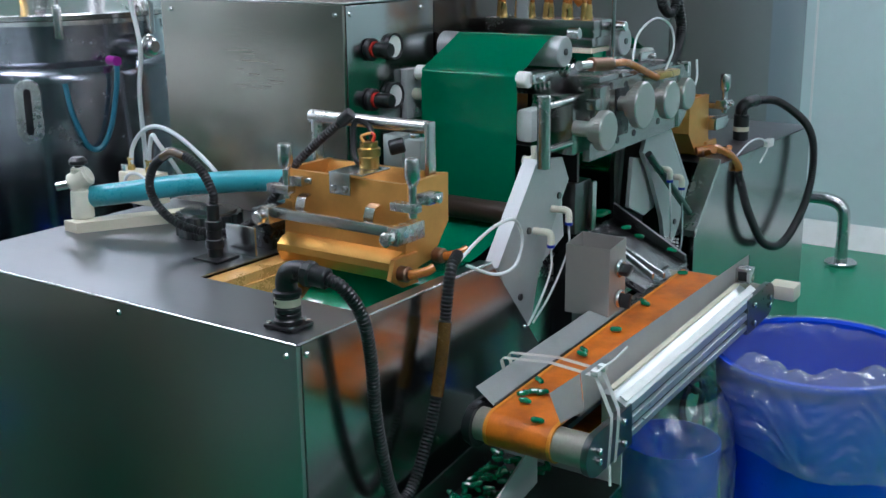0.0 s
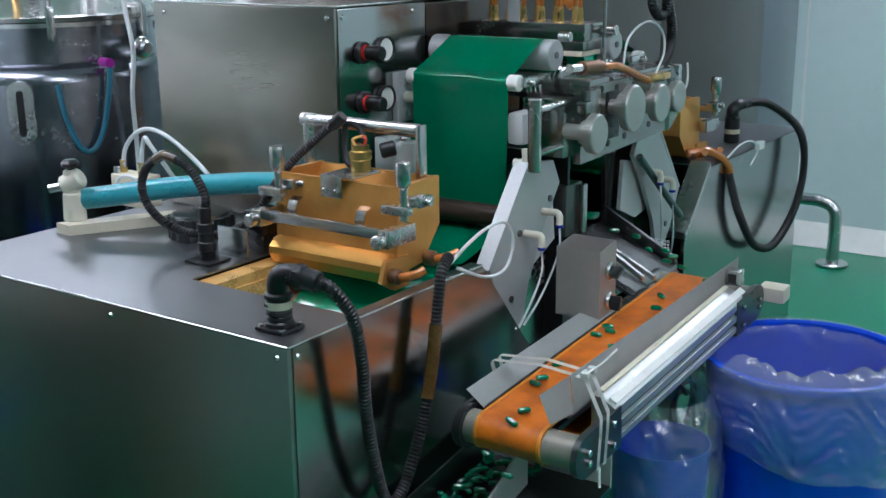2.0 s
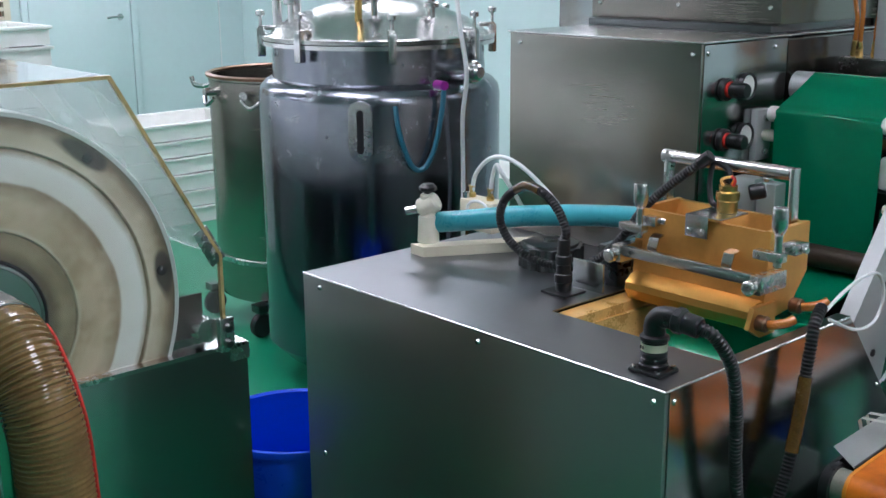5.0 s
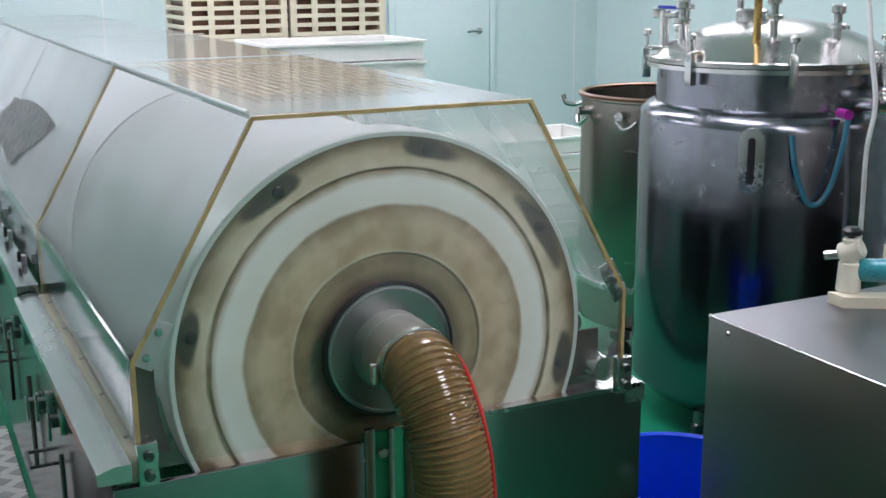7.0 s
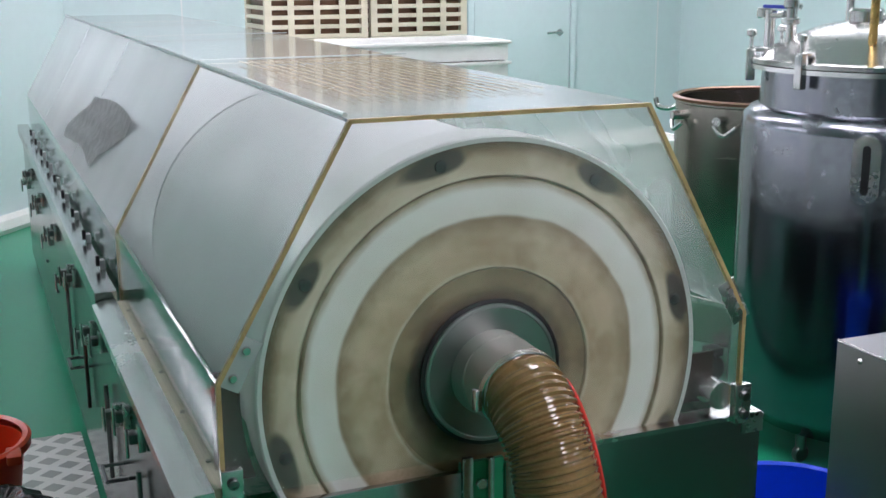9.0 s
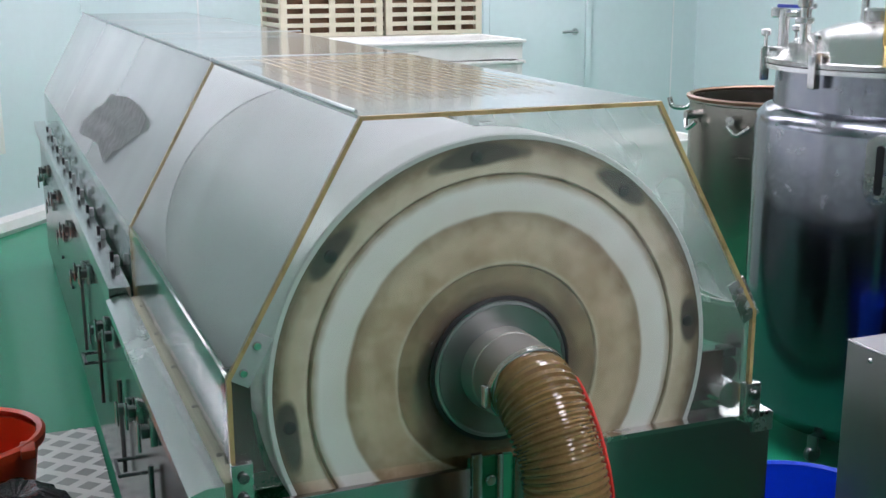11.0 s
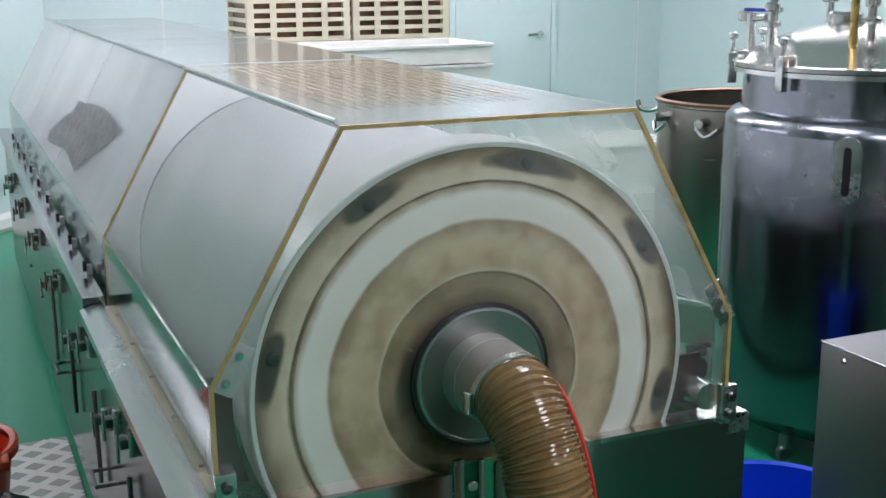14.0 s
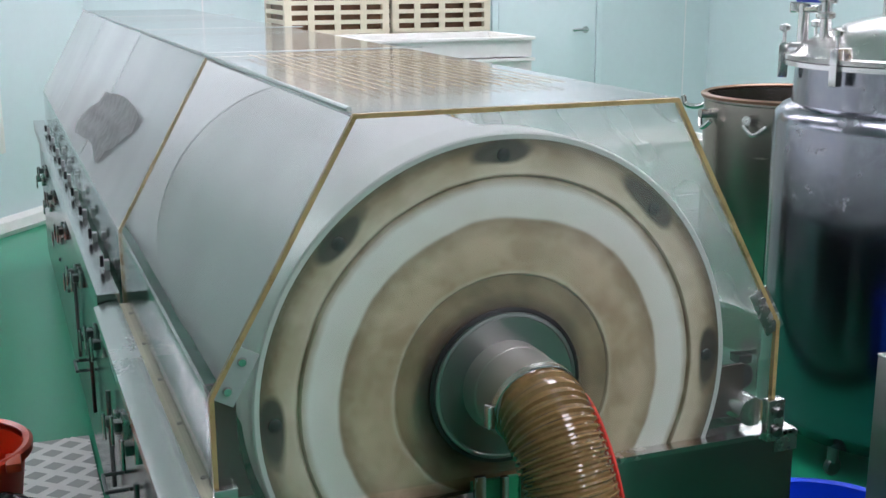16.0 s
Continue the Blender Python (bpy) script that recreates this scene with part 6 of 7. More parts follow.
# ---- hoses on the table ----
th = thing("conduit_hose", (-1.126, 1.195, 0.9), "black corrugated conduit looping from an elbow plug over the table's side", "hose")
EX, EY = -1.098, 1.206
b = bmn()
box(b, EX - 0.033, EY - 0.03, 0.9005, EX + 0.033, EY + 0.03, 0.907, 0.003)
cyl(b, (EX, EY, 0.906), (EX, EY, 0.918), 0.026, seg=24, bevel=0.003)
lathe(b, [(0.021, 0.917), (0.024, 0.920), (0.024, 0.926), (0.022, 0.928), (0.024, 0.930), (0.024, 0.936), (0.0225, 0.938), (0.0225, 0.956), (0.026, 0.959), (0.026, 0.966), (0.021, 0.969)], Matrix.Translation((EX, EY, 0)), 12)
tube(b, [(EX, EY, 0.965), (EX, EY, 0.985), (EX + 0.008, EY + 0.001, 0.999), (EX + 0.028, EY + 0.003, 1.004), (EX + 0.05, EY + 0.004, 1.003)], 0.0195, 18, 5)
cyl(b, (EX + 0.04, EY + 0.003, 1.0035), (EX + 0.058, EY + 0.005, 1.002), 0.0235, seg=10, bevel=0.003)
cyl(b, (EX + 0.056, EY + 0.005, 1.002), (EX + 0.088, EY + 0.008, 0.998), 0.019, seg=20, bevel=0.003)
el = part("elbow_plug", b, BLACK, th, "black threaded elbow plug")
part("tag", lathe(bmn(), [(0.0232, 0.940), (0.0232, 0.954)], Matrix.Translation((EX, EY, 0)), 24, False), CREAM, el, "cream cable tag")
for k in range(4):
    part("tag_mark", box(bmn(), EX - 0.014 + k * 0.006, EY - 0.0238 + 0.0016 * abs(k - 1.5), 0.944, EX - 0.011 + k * 0.006, EY - 0.021, 0.950), BLACK, el)
for dx, dy in ((-0.026, -0.023), (0.026, -0.023), (0.026, 0.023), (-0.026, 0.023)):
    part("screw", cyl(bmn(), (EX + dx, EY + dy, 0.907), (EX + dx, EY + dy, 0.911), 0.005, seg=10), CHROME, el)
HA = [(-1.012, 1.214, 0.998), (-0.985, 1.222, 0.985), (-0.968, 1.25, 0.93), (-0.968, 1.272, 0.84), (-0.972, 1.283, 0.748), (-0.974, 1.302, 0.655), (-0.977, 1.330, 0.565), (-0.98, 1.362, 0.528), (-0.98, 1.400, 0.545), (-0.98, 1.438, 0.600), (-0.98, 1.476, 0.680), (-0.982, 1.507, 0.786), (-0.984, 1.528, 0.883), (-0.99, 1.55, 0.935), (-1.0, 1.59, 0.958)]
part("conduit", ribbed(bmn(), HA, 0.0102, 0.0075, 0.002), RUBBER, th)
part("tape_wrap", tube(bmn(), [(-0.98, 1.483, 0.700), (-0.981, 1.497, 0.745), (-0.982, 1.509, 0.79), (-0.983, 1.519, 0.84)], 0.0135, 14, 6), AMBER_TAPE, th, "amber tape wrapping")
th2 = thing("conduit_hose", (-1.525, 1.448, 0.9), "black conduit looping from a round plug on the table top", "hose")
b = bmn()
box(b, -1.562, 1.415, 0.9005, -1.49, 1.483, 0.906, 0.003)
for z0, z1, r in ((0.905, 0.925, 0.020), (0.924, 0.945, 0.0235), (0.944, 0.965, 0.020), (0.964, 0.985, 0.022), (0.984, 1.02, 0.0165)):
    cyl(b, (-1.526, 1.448, z0), (-1.526, 1.448, z1), r * 0.82, seg=20, bevel=0.002)
part("plug", b, BLACK, th2, "black round plug")
HB = [(-1.526, 1.448, 1.01), (-1.523, 1.448, 1.045), (-1.564, 1.45, 1.095), (-1.631, 1.45, 1.118), (-1.696, 1.45, 1.087), (-1.720, 1.45, 1.035), (-1.698, 1.455, 0.987), (-1.648, 1.47, 0.952), (-1.585, 1.50, 0.938), (-1.525, 1.53, 0.95), (-1.471, 1.555, 1.00), (-1.422, 1.59, 1.086), (-1.36, 1.62, 1.152), (-1.303, 1.64, 1.20)]
part("conduit", ribbed(bmn(), HB, 0.0088, 0.007, 0.0014), RUBBER, th2)
part("tape_wrap", tube(bmn(), [(-1.60, 1.45, 1.112), (-1.64, 1.45, 1.118), (-1.67, 1.45, 1.105)], 0.0112, 12), AMBER_TAPE, th2, "brown tape wrapping")
part("conduit_end", cyl(bmn(), (-1.325, 1.634, 1.182), (-1.30, 1.641, 1.204), 0.0135, seg=14, bevel=0.002), RUBBER, th2)
# far hose loop
th3 = thing("conduit_hose", (-1.12, 3.40, 0.9), "black conduit hanging in a wide loop from an elbow plug", "hose")
b = bmn()
cyl(b, (-1.12, 3.40, 0.9005), (-1.12, 3.40, 0.985), 0.025, seg=20, bevel=0.003)
tube(b, [(-1.12, 3.40, 0.98), (-1.12, 3.40, 1.005), (-1.11, 3.42, 1.02), (-1.10, 3.47, 1.022)], 0.02, 14, 5)
part("elbow_plug", b, BLACK, th3)
part("tag", lathe(bmn(), [(0.0256, 0.93), (0.0256, 0.945)], Matrix.Translation((-1.12, 3.40, 0)), 20, False), CREAM, th3)
part("conduit", ribbed(bmn(), [(-1.10, 3.47, 1.022), (-1.05, 3.55, 1.01), (-0.985, 3.66, 0.92), (-0.97, 3.70, 0.80), (-0.97, 3.64, 0.66), (-0.975, 3.46, 0.565), (-0.98, 3.28, 0.60), (-0.99, 3.16, 0.72), (-1.0, 3.12, 0.80), (-1.01, 3.10, 0.86)], 0.0115, 0.008, 0.0022), RUBBER, th3)
hl_ = thing("heater_lead", (-1.02, 3.08, 0.9), "taped orange heater lead with loose white wires", "cable")
part("lead", tube(bmn(), [(-1.10, 2.99, 0.93), (-1.06, 3.03, 0.935), (-1.03, 3.07, 0.915), (-1.012, 3.10, 0.88), (-1.01, 3.11, 0.855)], 0.012, 10), COPPER_TUBE, hl_)
part("wire", tube(bmn(), [(-1.02, 3.09, 0.90), (-1.0, 3.16, 0.94), (-1.0, 3.26, 0.935), (-1.0, 3.32, 0.90), (-1.0, 3.26, 0.86)], 0.003, 8), WHITE_TUBE, hl_)
part("connector", box(bmn(), -1.01, 3.31, 0.90, -0.99, 3.35, 0.925, 0.003), WHITE, hl_)
wl = thing("sensor_wire", (-1.03, 1.7, 0.9), "thin white sensor wire looping over the table edge", "wire")
part("wire", tube(bmn(), [(-1.0, 1.575, 0.935), (-1.0, 1.591, 0.94), (-1.0, 1.661, 0.968), (-1.0, 1.735, 0.985), (-1.0, 1.802, 0.98), (-1.0, 1.832, 0.93), (-1.0, 1.802, 0.881), (-1.0, 1.724, 0.881), (-1.0, 1.62, 0.925)], 0.0036, 8), WHITE_TUBE, wl)

# teal pipe with its valve, on a cream bar
tp = thing("teal_pipe", (-1.97, 1.50, 0.92), "teal hose with an ivory valve on a cream bar", "pipe")
part("bar", prism(bmn(), [(-2.005, 1.43), (-1.955, 1.425), (-1.78, 1.72), (-1.83, 1.73)], "z", 0.9005, 0.925), CREAM, tp, "cream plastic bar")
part("pipe", tube(bmn(), [(-1.985, 1.49, 0.972), (-1.92, 1.52, 0.982), (-1.80, 1.60, 1.0), (-1.66, 1.68, 1.012), (-1.54, 1.735, 1.016), (-1.44, 1.76, 1.012)], 0.0255, 22), TEAL, tp)
b = bmn()
VV = Vector((-1.988, 1.472, 0))
cyl(b, VV + Vector((0, 0, 0.925)), VV + Vector((0, 0, 0.992)), 0.027, 0.024, 20, 0.003)
cyl(b, VV + Vector((-0.018, -0.012, 1.004)), VV + Vector((0.020, 0.013, 1.030)), 0.025, seg=18, bevel=0.006)
cyl(b, VV + Vector((0, 0, 0.985)), VV + Vector((0, 0, 1.046)), 0.019, seg=18, bevel=0.004)
va = part("valve_body", b, IVORY, tp, "ivory plastic valve")
part("valve_cap", lathe(bmn(), [(0.010, 1.044), (0.010, 1.050), (0.022, 1.054), (0.022, 1.062), (0.014, 1.070), (0.0, 1.070)], Matrix.Translation(VV), 8), BLACK, va)
part("valve_stub", cyl(bmn(), VV + Vector((-0.02, -0.015, 1.006)), VV + Vector((-0.044, -0.032, 1.0)), 0.010, seg=10), BRIGHT, va)
# air manifold and white loops
am = thing("air_manifold", (-1.99, 1.66, 0.93), "cream air manifold with white tube loops", "manifold")
part("block", box(bmn(), -2.045, 1.63, 0.9255, -1.93, 1.69, 1.003, 0.004), CREAM, am)
for x, loop in ((-2.03, [(0, 1.66, 1.01), (0.012, 1.66, 1.062), (0.055, 1.66, 1.105), (0.107, 1.66, 1.120), (0.17, 1.66, 1.106), (0.23, 1.67, 1.066), (0.28, 1.68, 1.02), (0.30, 1.69, 0.98)]), (-1.964, [(0, 1.66, 1.01), (0.007, 1.66, 1.062), (0.021, 1.66, 1.097), (0.039, 1.66, 1.08), (0.064, 1.68, 1.03), (0.084, 1.70, 0.98)])):
    f = part("fitting", lathe(bmn(), [(0.010, 1.0035), (0.010, 1.014), (0.007, 1.016), (0.007, 1.028), (0.009, 1.03), (0.009, 1.034)], Matrix.Translation((x, 1.66, 0)), 10), BRASS_NUT, am)
    part("tube", tube(bmn(), [(x + p[0], p[1], p[2]) for p in loop], 0.0055, 10), WHITE_TUBE, f)
part("side_fitting", cyl(bmn(), (-2.035, 1.645, 1.0035), (-2.035, 1.645, 1.018), 0.010, seg=10), CHROME, am)
part("ring_handle", tube(bmn(), [(-1.99, 1.60, 0.97), (-1.985, 1.605, 1.0), (-1.96, 1.61, 1.01), (-1.935, 1.615, 1.0), (-1.93, 1.62, 0.97)], 0.004, 8), WHITE_TUBE, am)
# ribbed adjusting wheel
aw = thing("adjusting_wheel", (-1.70, 1.60, 0.9), "dark ribbed adjusting wheel on the table top", "wheel")
b = bmn()
prof = []
n = 72
ring0, ring1 = [], []
for i in range(n):
    r = 0.077 if (i // 2) % 2 else 0.071
    a = i * 2 * math.pi / n
    ring0.append(b.verts.new((-1.70 + r * math.cos(a), 1.60 + r * math.sin(a), 0.9005)))
    ring1.append(b.verts.new((-1.70 + r * math.cos(a), 1.60 + r * math.sin(a), 0.950)))
for i in range(n):
    b.faces.new((ring0[i], ring0[(i + 1) % n], ring1[(i + 1) % n], ring1[i]))
b.faces.new(ring1)
b.faces.new(ring0[::-1])
part("rim", b, DARK_STEEL, aw)
part("cap", lathe(bmn(), [(0.064, 0.9505), (0.062, 0.956), (0.02, 0.958), (0.018, 0.966), (0.0, 0.966)], Matrix.Translation((-1.70, 1.60, 0)), 32), DARK_STEEL, aw)
# bearing block beside the spreader
bb = thing("bearing_block", (-1.50, 1.62, 0.9), "dark steel bearing block with a clear guard", "bearing block")
part("block", box(bmn(), -1.525, 1.56, 0.9005, -1.47, 1.70, 0.99, 0.004), DARK_STEEL, bb)
part("guard", box(bmn(), -1.545, 1.50, 0.9005, -1.46, 1.505, 0.965, 0.001), CHROME, bb)

sb = thing("sensor_block", (-1.33, 1.86, 0.9), "pale machined sensor block on a post behind the spreader box", "sensor block")
part("post", cyl(bmn(), (-1.33, 1.86, 0.9005), (-1.33, 1.86, 1.05), 0.012, seg=14), DARK_STEEL, sb)
part("block", box(bmn(), -1.372, 1.835, 1.05, -1.318, 1.885, 1.125, 0.004), ALU_PROFILE, sb)
part("block", box(bmn(), -1.314, 1.838, 1.045, -1.268, 1.882, 1.118, 0.004), ALU_PROFILE, sb)
part("cap", cyl(bmn(), (-1.30, 1.86, 1.118), (-1.30, 1.86, 1.128), 0.014, seg=14, bevel=0.002), CHROME, sb)
# brackets and fittings on the cabinet side behind the ribbon
wp = thing("wall_bracket", (-1.43, 2.02, 1.12), "pale bolted bracket with pipe fittings on the cabinet side", "bracket")
part("plate", box(bmn(), -1.4435, 2.00, 1.13, -1.425, 2.06, 1.25, 0.004), ALU, wp)
for z in (1.15, 1.23):
    part("bolt", cyl(bmn(), (-1.425, 2.03, z), (-1.415, 2.03, z), 0.008, seg=8, bevel=0.002), CHROME, wp)
part("fitting", cyl(bmn(), (-1.425, 2.03, 1.19), (-1.385, 2.03, 1.19), 0.014, seg=14, bevel=0.003), IVORY, wp, "ivory pipe fitting")

# ---- bins ----
def bin_(x, y, r, h, label, group):
    t = thing("waste_bin", (x, y, 0), label, "bin", group)
    m = Matrix.Translation((x, y, 0))
    part("body", lathe(bmn(), [(0.0, 0.004), (r * 0.74, 0.004), (r * 0.76, 0.012), (r * 0.955, h - 0.05), (r * 0.95, h - 0.01), (r * 0.93, h - 0.01), (r * 0.93, h - 0.05), (r * 0.73, 0.02), (0.0, 0.02)], m, 56), BLUE, t)
    part("rim", lathe(bmn(), [(r * 0.93, h - 0.012), (r * 0.955, h - 0.016), (r, h - 0.016), (r * 1.005, h - 0.008), (r, h), (r * 0.96, h + 0.002), (r * 0.93, h - 0.004), (r * 0.93, h - 0.012)], m, 56, False), BLUE, t)
    return t
wb = bin_(-0.487, 2.27, 0.234, 0.65, "bright blue round plastic bin lined with a clear bag", "blue bins")
bin_(-2.305, 1.275, 0.222, 0.42, "bright blue round plastic bin between the machines", "blue bins")
bag = thing("bin_liner", (-0.487, 2.27, 0.02), "crumpled clear plastic liner folded over the bin rim", "bag")
def crumple(x, y, prof, seg, amp, seed, rows_between=1):
    """Thin film round an axis with long slanting folds and sharp creases."""
    b = bmn()
    fine = []
    for (r0, z0), (r1, z1) in zip(prof, prof[1:]):
        fine += [(r0 + (r1 - r0) * i / rows_between, z0 + (z1 - z0) * i / rows_between) for i in range(rows_between)]
    fine.append(prof[-1])
    rows = []
    for k, (r, z) in enumerate(fine):
        row = []
        for i in range(seg):
            a = i * 2 * math.pi / seg
            ca, sa = math.cos(a), math.sin(a)
            slant = z * 24 + 1.3 * math.sin(a * 2 + seed) + 0.5 * math.sin(a * 5)
            n = 0.9 - 2.2 * abs(noise.noise(Vector((ca * 1.5 + seed, sa * 1.5, slant))))
            n += 0.55 - 1.3 * abs(noise.noise(Vector((ca * 3.5 - seed, sa * 3.5, slant * 1.9 + 4))))
            n += 0.10 * noise.noise(Vector((ca * 15 + seed, sa * 15, z * 45)))
            q = r + amp * n * min(1.0, 0.2 + k / 3)
            sag = amp * 1.8 * noise.noise(Vector((ca * 1.6, sa * 1.6 + seed, 0.3))) * k / len(fine)
            row.append(b.verts.new((x + q * ca, y + q * sa, z + sag)))
        rows.append(row)
    for r0, r1 in zip(rows, rows[1:]):
        for i in range(seg):
            j = (i + 1) % seg
            b.faces.new((r0[i], r0[j], r1[j], r1[i]))
    return b
def liner_skirt(x, y, r, z0, z1):
    """The liner hanging outside the rim: drawn tight by long, nearly level folds, with a bulge and an uneven hem."""
    b = bmn()
    rows = []
    seg, n = 300, 48
    for k in range(n + 1):
        f = k / n
        row = []
        for i in range(seg):
            a = i * 2 * math.pi / seg
            ca, sa = math.cos(a), math.sin(a)
            hem = z1 + 0.035 * noise.noise(Vector((ca * 1.4, sa * 1.4, 2.0))) - 0.03 * ca
            z = z0 + (hem - z0) * f
            level = z * 20 + 2.6 * math.sin(a + 0.6) + 2.0 * noise.noise(Vector((ca * 2, sa * 2, 7.0)))
            fold = 0.5 - abs(noise.noise(Vector((ca * 1.2, sa * 1.2, level)))) * 1.6
            small = 0.4 - abs(noise.noise(Vector((ca * 4, sa * 4, level * 2.3 + 9)))) * 1.4
            belly = 0.016 * math.sin(math.pi * min(1.0, f * 1.15)) + 0.004
            crumb = 0.3 - abs(noise.noise(Vector((ca * 9 + z * 20, sa * 9, level * 4.0 + 3)))) * 1.2
            q = r * (1 - 0.05 * f) + belly + (0.007 * fold + 0.009 * small + 0.006 * crumb) * min(1.0, f * 5)
            row.append(b.verts.new((x + q * ca, y + q * sa, z)))
        rows.append(row)
    for r0, r1 in zip(rows, rows[1:]):
        for i in range(seg):
            j = (i + 1) % seg
            b.faces.new((r0[i], r0[j], r1[j], r1[i]))
    return b
part("skirt", liner_skirt(-0.487, 2.27, 0.236, 0.652, 0.455), BAG_CLEAR, bag)
part("lining", crumple(-0.487, 2.27, [(0.226, 0.657), (0.208, 0.625), (0.206, 0.59), (0.200, 0.53), (0.193, 0.48), (0.18, 0.41)], 160, 0.004, 5.0, 3), BAG_CLEAR, bag)
# the loose mouth of the liner, pulled over the near rim in a few big folds
b = bmn()
rows = []
for k in range(9):
    f = k / 8
    row = []
    for i in range(61):
        a = radians(238 + 120 * i / 60)
        crease = abs(noise.noise(Vector((a * 3.1, f * 1.5, 3.3))))
        rr = 0.246 - 0.085 * math.sin(math.pi * f * 0.62) - 0.02 * crease
        z = 0.648 + 0.038 * math.sin(math.pi * min(1, f * 1.4)) * (0.5 + crease * 1.6) - 0.05 * f * f
        row.append(b.verts.new((-0.487 + rr * math.cos(a), 2.27 + rr * math.sin(a), z)))
    rows.append(row)
for r0, r1 in zip(rows, rows[1:]):
    for i in range(60):
        b.faces.new((r0[i], r0[i + 1], r1[i + 1], r1[i]))
part("mouth_fold", b, BAG_CLEAR, bag)
hb_ = thing("hanging_bag", (-0.72, 1.98, 0.0), "clear plastic bag with blue-tinted folds beside the conveyor", "bag")
part("film", crumple(-0.715, 2.0, [(0.10, 0.60), (0.12, 0.54), (0.13, 0.44), (0.13, 0.30), (0.13, 0.15), (0.12, 0.02)], 96, 0.012, 9.0, 5), BAG_CLEAR, hb_)
part("tub", lathe(bmn(), [(0.0, 0.004), (0.095, 0.004), (0.108, 0.48), (0.105, 0.48), (0.0, 0.012)], Matrix.Translation((-0.715, 2.0, 0)), 32), BLUE, hb_, "blue tub inside the bag")
coil = thing("tube_coil", (-0.92, 2.75, 0.0), "tangle of black tubing hanging behind the bin", "tubing")
for k in range(9):
    rng = random.Random(k)
    cy, cz, rr = 2.62 + 0.24 * rng.random(), 0.22 + 0.28 * rng.random(), 0.05 + 0.03 * rng.random()
    tilt = rng.random() * 0.05
    b = bmn()
    tube(b, [(-0.95 + tilt * math.sin(a * 2), cy + rr * math.cos(a), cz + rr * math.sin(a)) for a in [i * math.pi / 6 for i in range(13)]], 0.006, 8, 4)
    part("loop", b, RUBBER, coil)
part("drop", tube(bmn(), [(-0.95, 2.72, 0.40), (-0.94, 2.75, 0.2), (-0.92, 2.75, 0.01)], 0.006, 8), RUBBER, coil)
red = thing("orange_bucket", (-3.62, -0.52, 0.0), "orange-red plastic bucket with a thick rim", "bucket")
rm = Matrix.Translation((-3.62, -0.515, 0))
part("body", lathe(bmn(), [(0.0, 0.004), (0.15, 0.004), (0.195, 0.33), (0.19, 0.33), (0.147, 0.015), (0.0, 0.012)], rm, 48), ORANGE_RED, red)
part("rim", lathe(bmn(), [(0.19, 0.325), (0.212, 0.325), (0.214, 0.348), (0.205, 0.355), (0.19, 0.35)], rm, 48, False), ORANGE_RED, red)
part("ear", box(bmn(), -3.52, -0.375, 0.325, -3.44, -0.335, 0.352, 0.008), ORANGE_RED, red)
bb2 = thing("bin_bag", (-3.33, -0.40, 0), "crumpled black bin bag", "bag")
part("bag", crumple(-3.33, -0.40, [(0.01, 0.27), (0.06, 0.29), (0.11, 0.26), (0.14, 0.18), (0.14, 0.08), (0.12, 0.002)], 80, 0.03, 3.0), BAG_BLACK, bb2)
# white mat beside the dryer
MAT_W = mat("worn_white_mat", (0.40, 0.43, 0.41), 0.55, 0.0, 6, 0.08, 0.05, stain=(0.42, 0.44, 0.40), stain_amount=0.6)
mt = thing("floor_mat", (-3.6, -0.8, 0), "worn white diamond-pattern plastic floor mat", "mat")
part("sheet", box(bmn(), -4.42, -1.9, 0.001, -2.3, -0.112, 0.012, 0.003), MAT_W, mt)
b = bmn()
MX0, MX1, MY0, MY1 = -4.41, -2.31, -1.89, -0.12
for i in range(-26, 40):
    for s in (1, -1):
        # a raised diagonal rib, cut off at the mat's edges
        c = MX0 + i * 0.11
        lo, hi = MY0, MY1
        xs = [c + s * (y - MY0) * 0.9 for y in (lo, hi)]
        t0, t1 = 0.0, 1.0
        for edge, keep in ((MX0, 1), (MX1, -1)):
            d = xs[1] - xs[0]
            k = (edge - xs[0]) / d
            if d * keep > 0:
                t0 = max(t0, k)
            else:
                t1 = min(t1, k)
        if t1 - t0 < 0.02:
            continue
        p, q = (Vector((xs[0] + (xs[1] - xs[0]) * t, lo + (hi - lo) * t, 0.0125 + 0.0004 * (s > 0))) for t in (t0, t1))
        d = (q - p).normalized()
        e = Vector((-d.y, d.x, 0)) * 0.016
        b.faces.new([b.verts.new(v) for v in (p - e, q - e, q + e, p + e)])
tagged(part("pattern", b, WHITE, mt), kind="stuff")

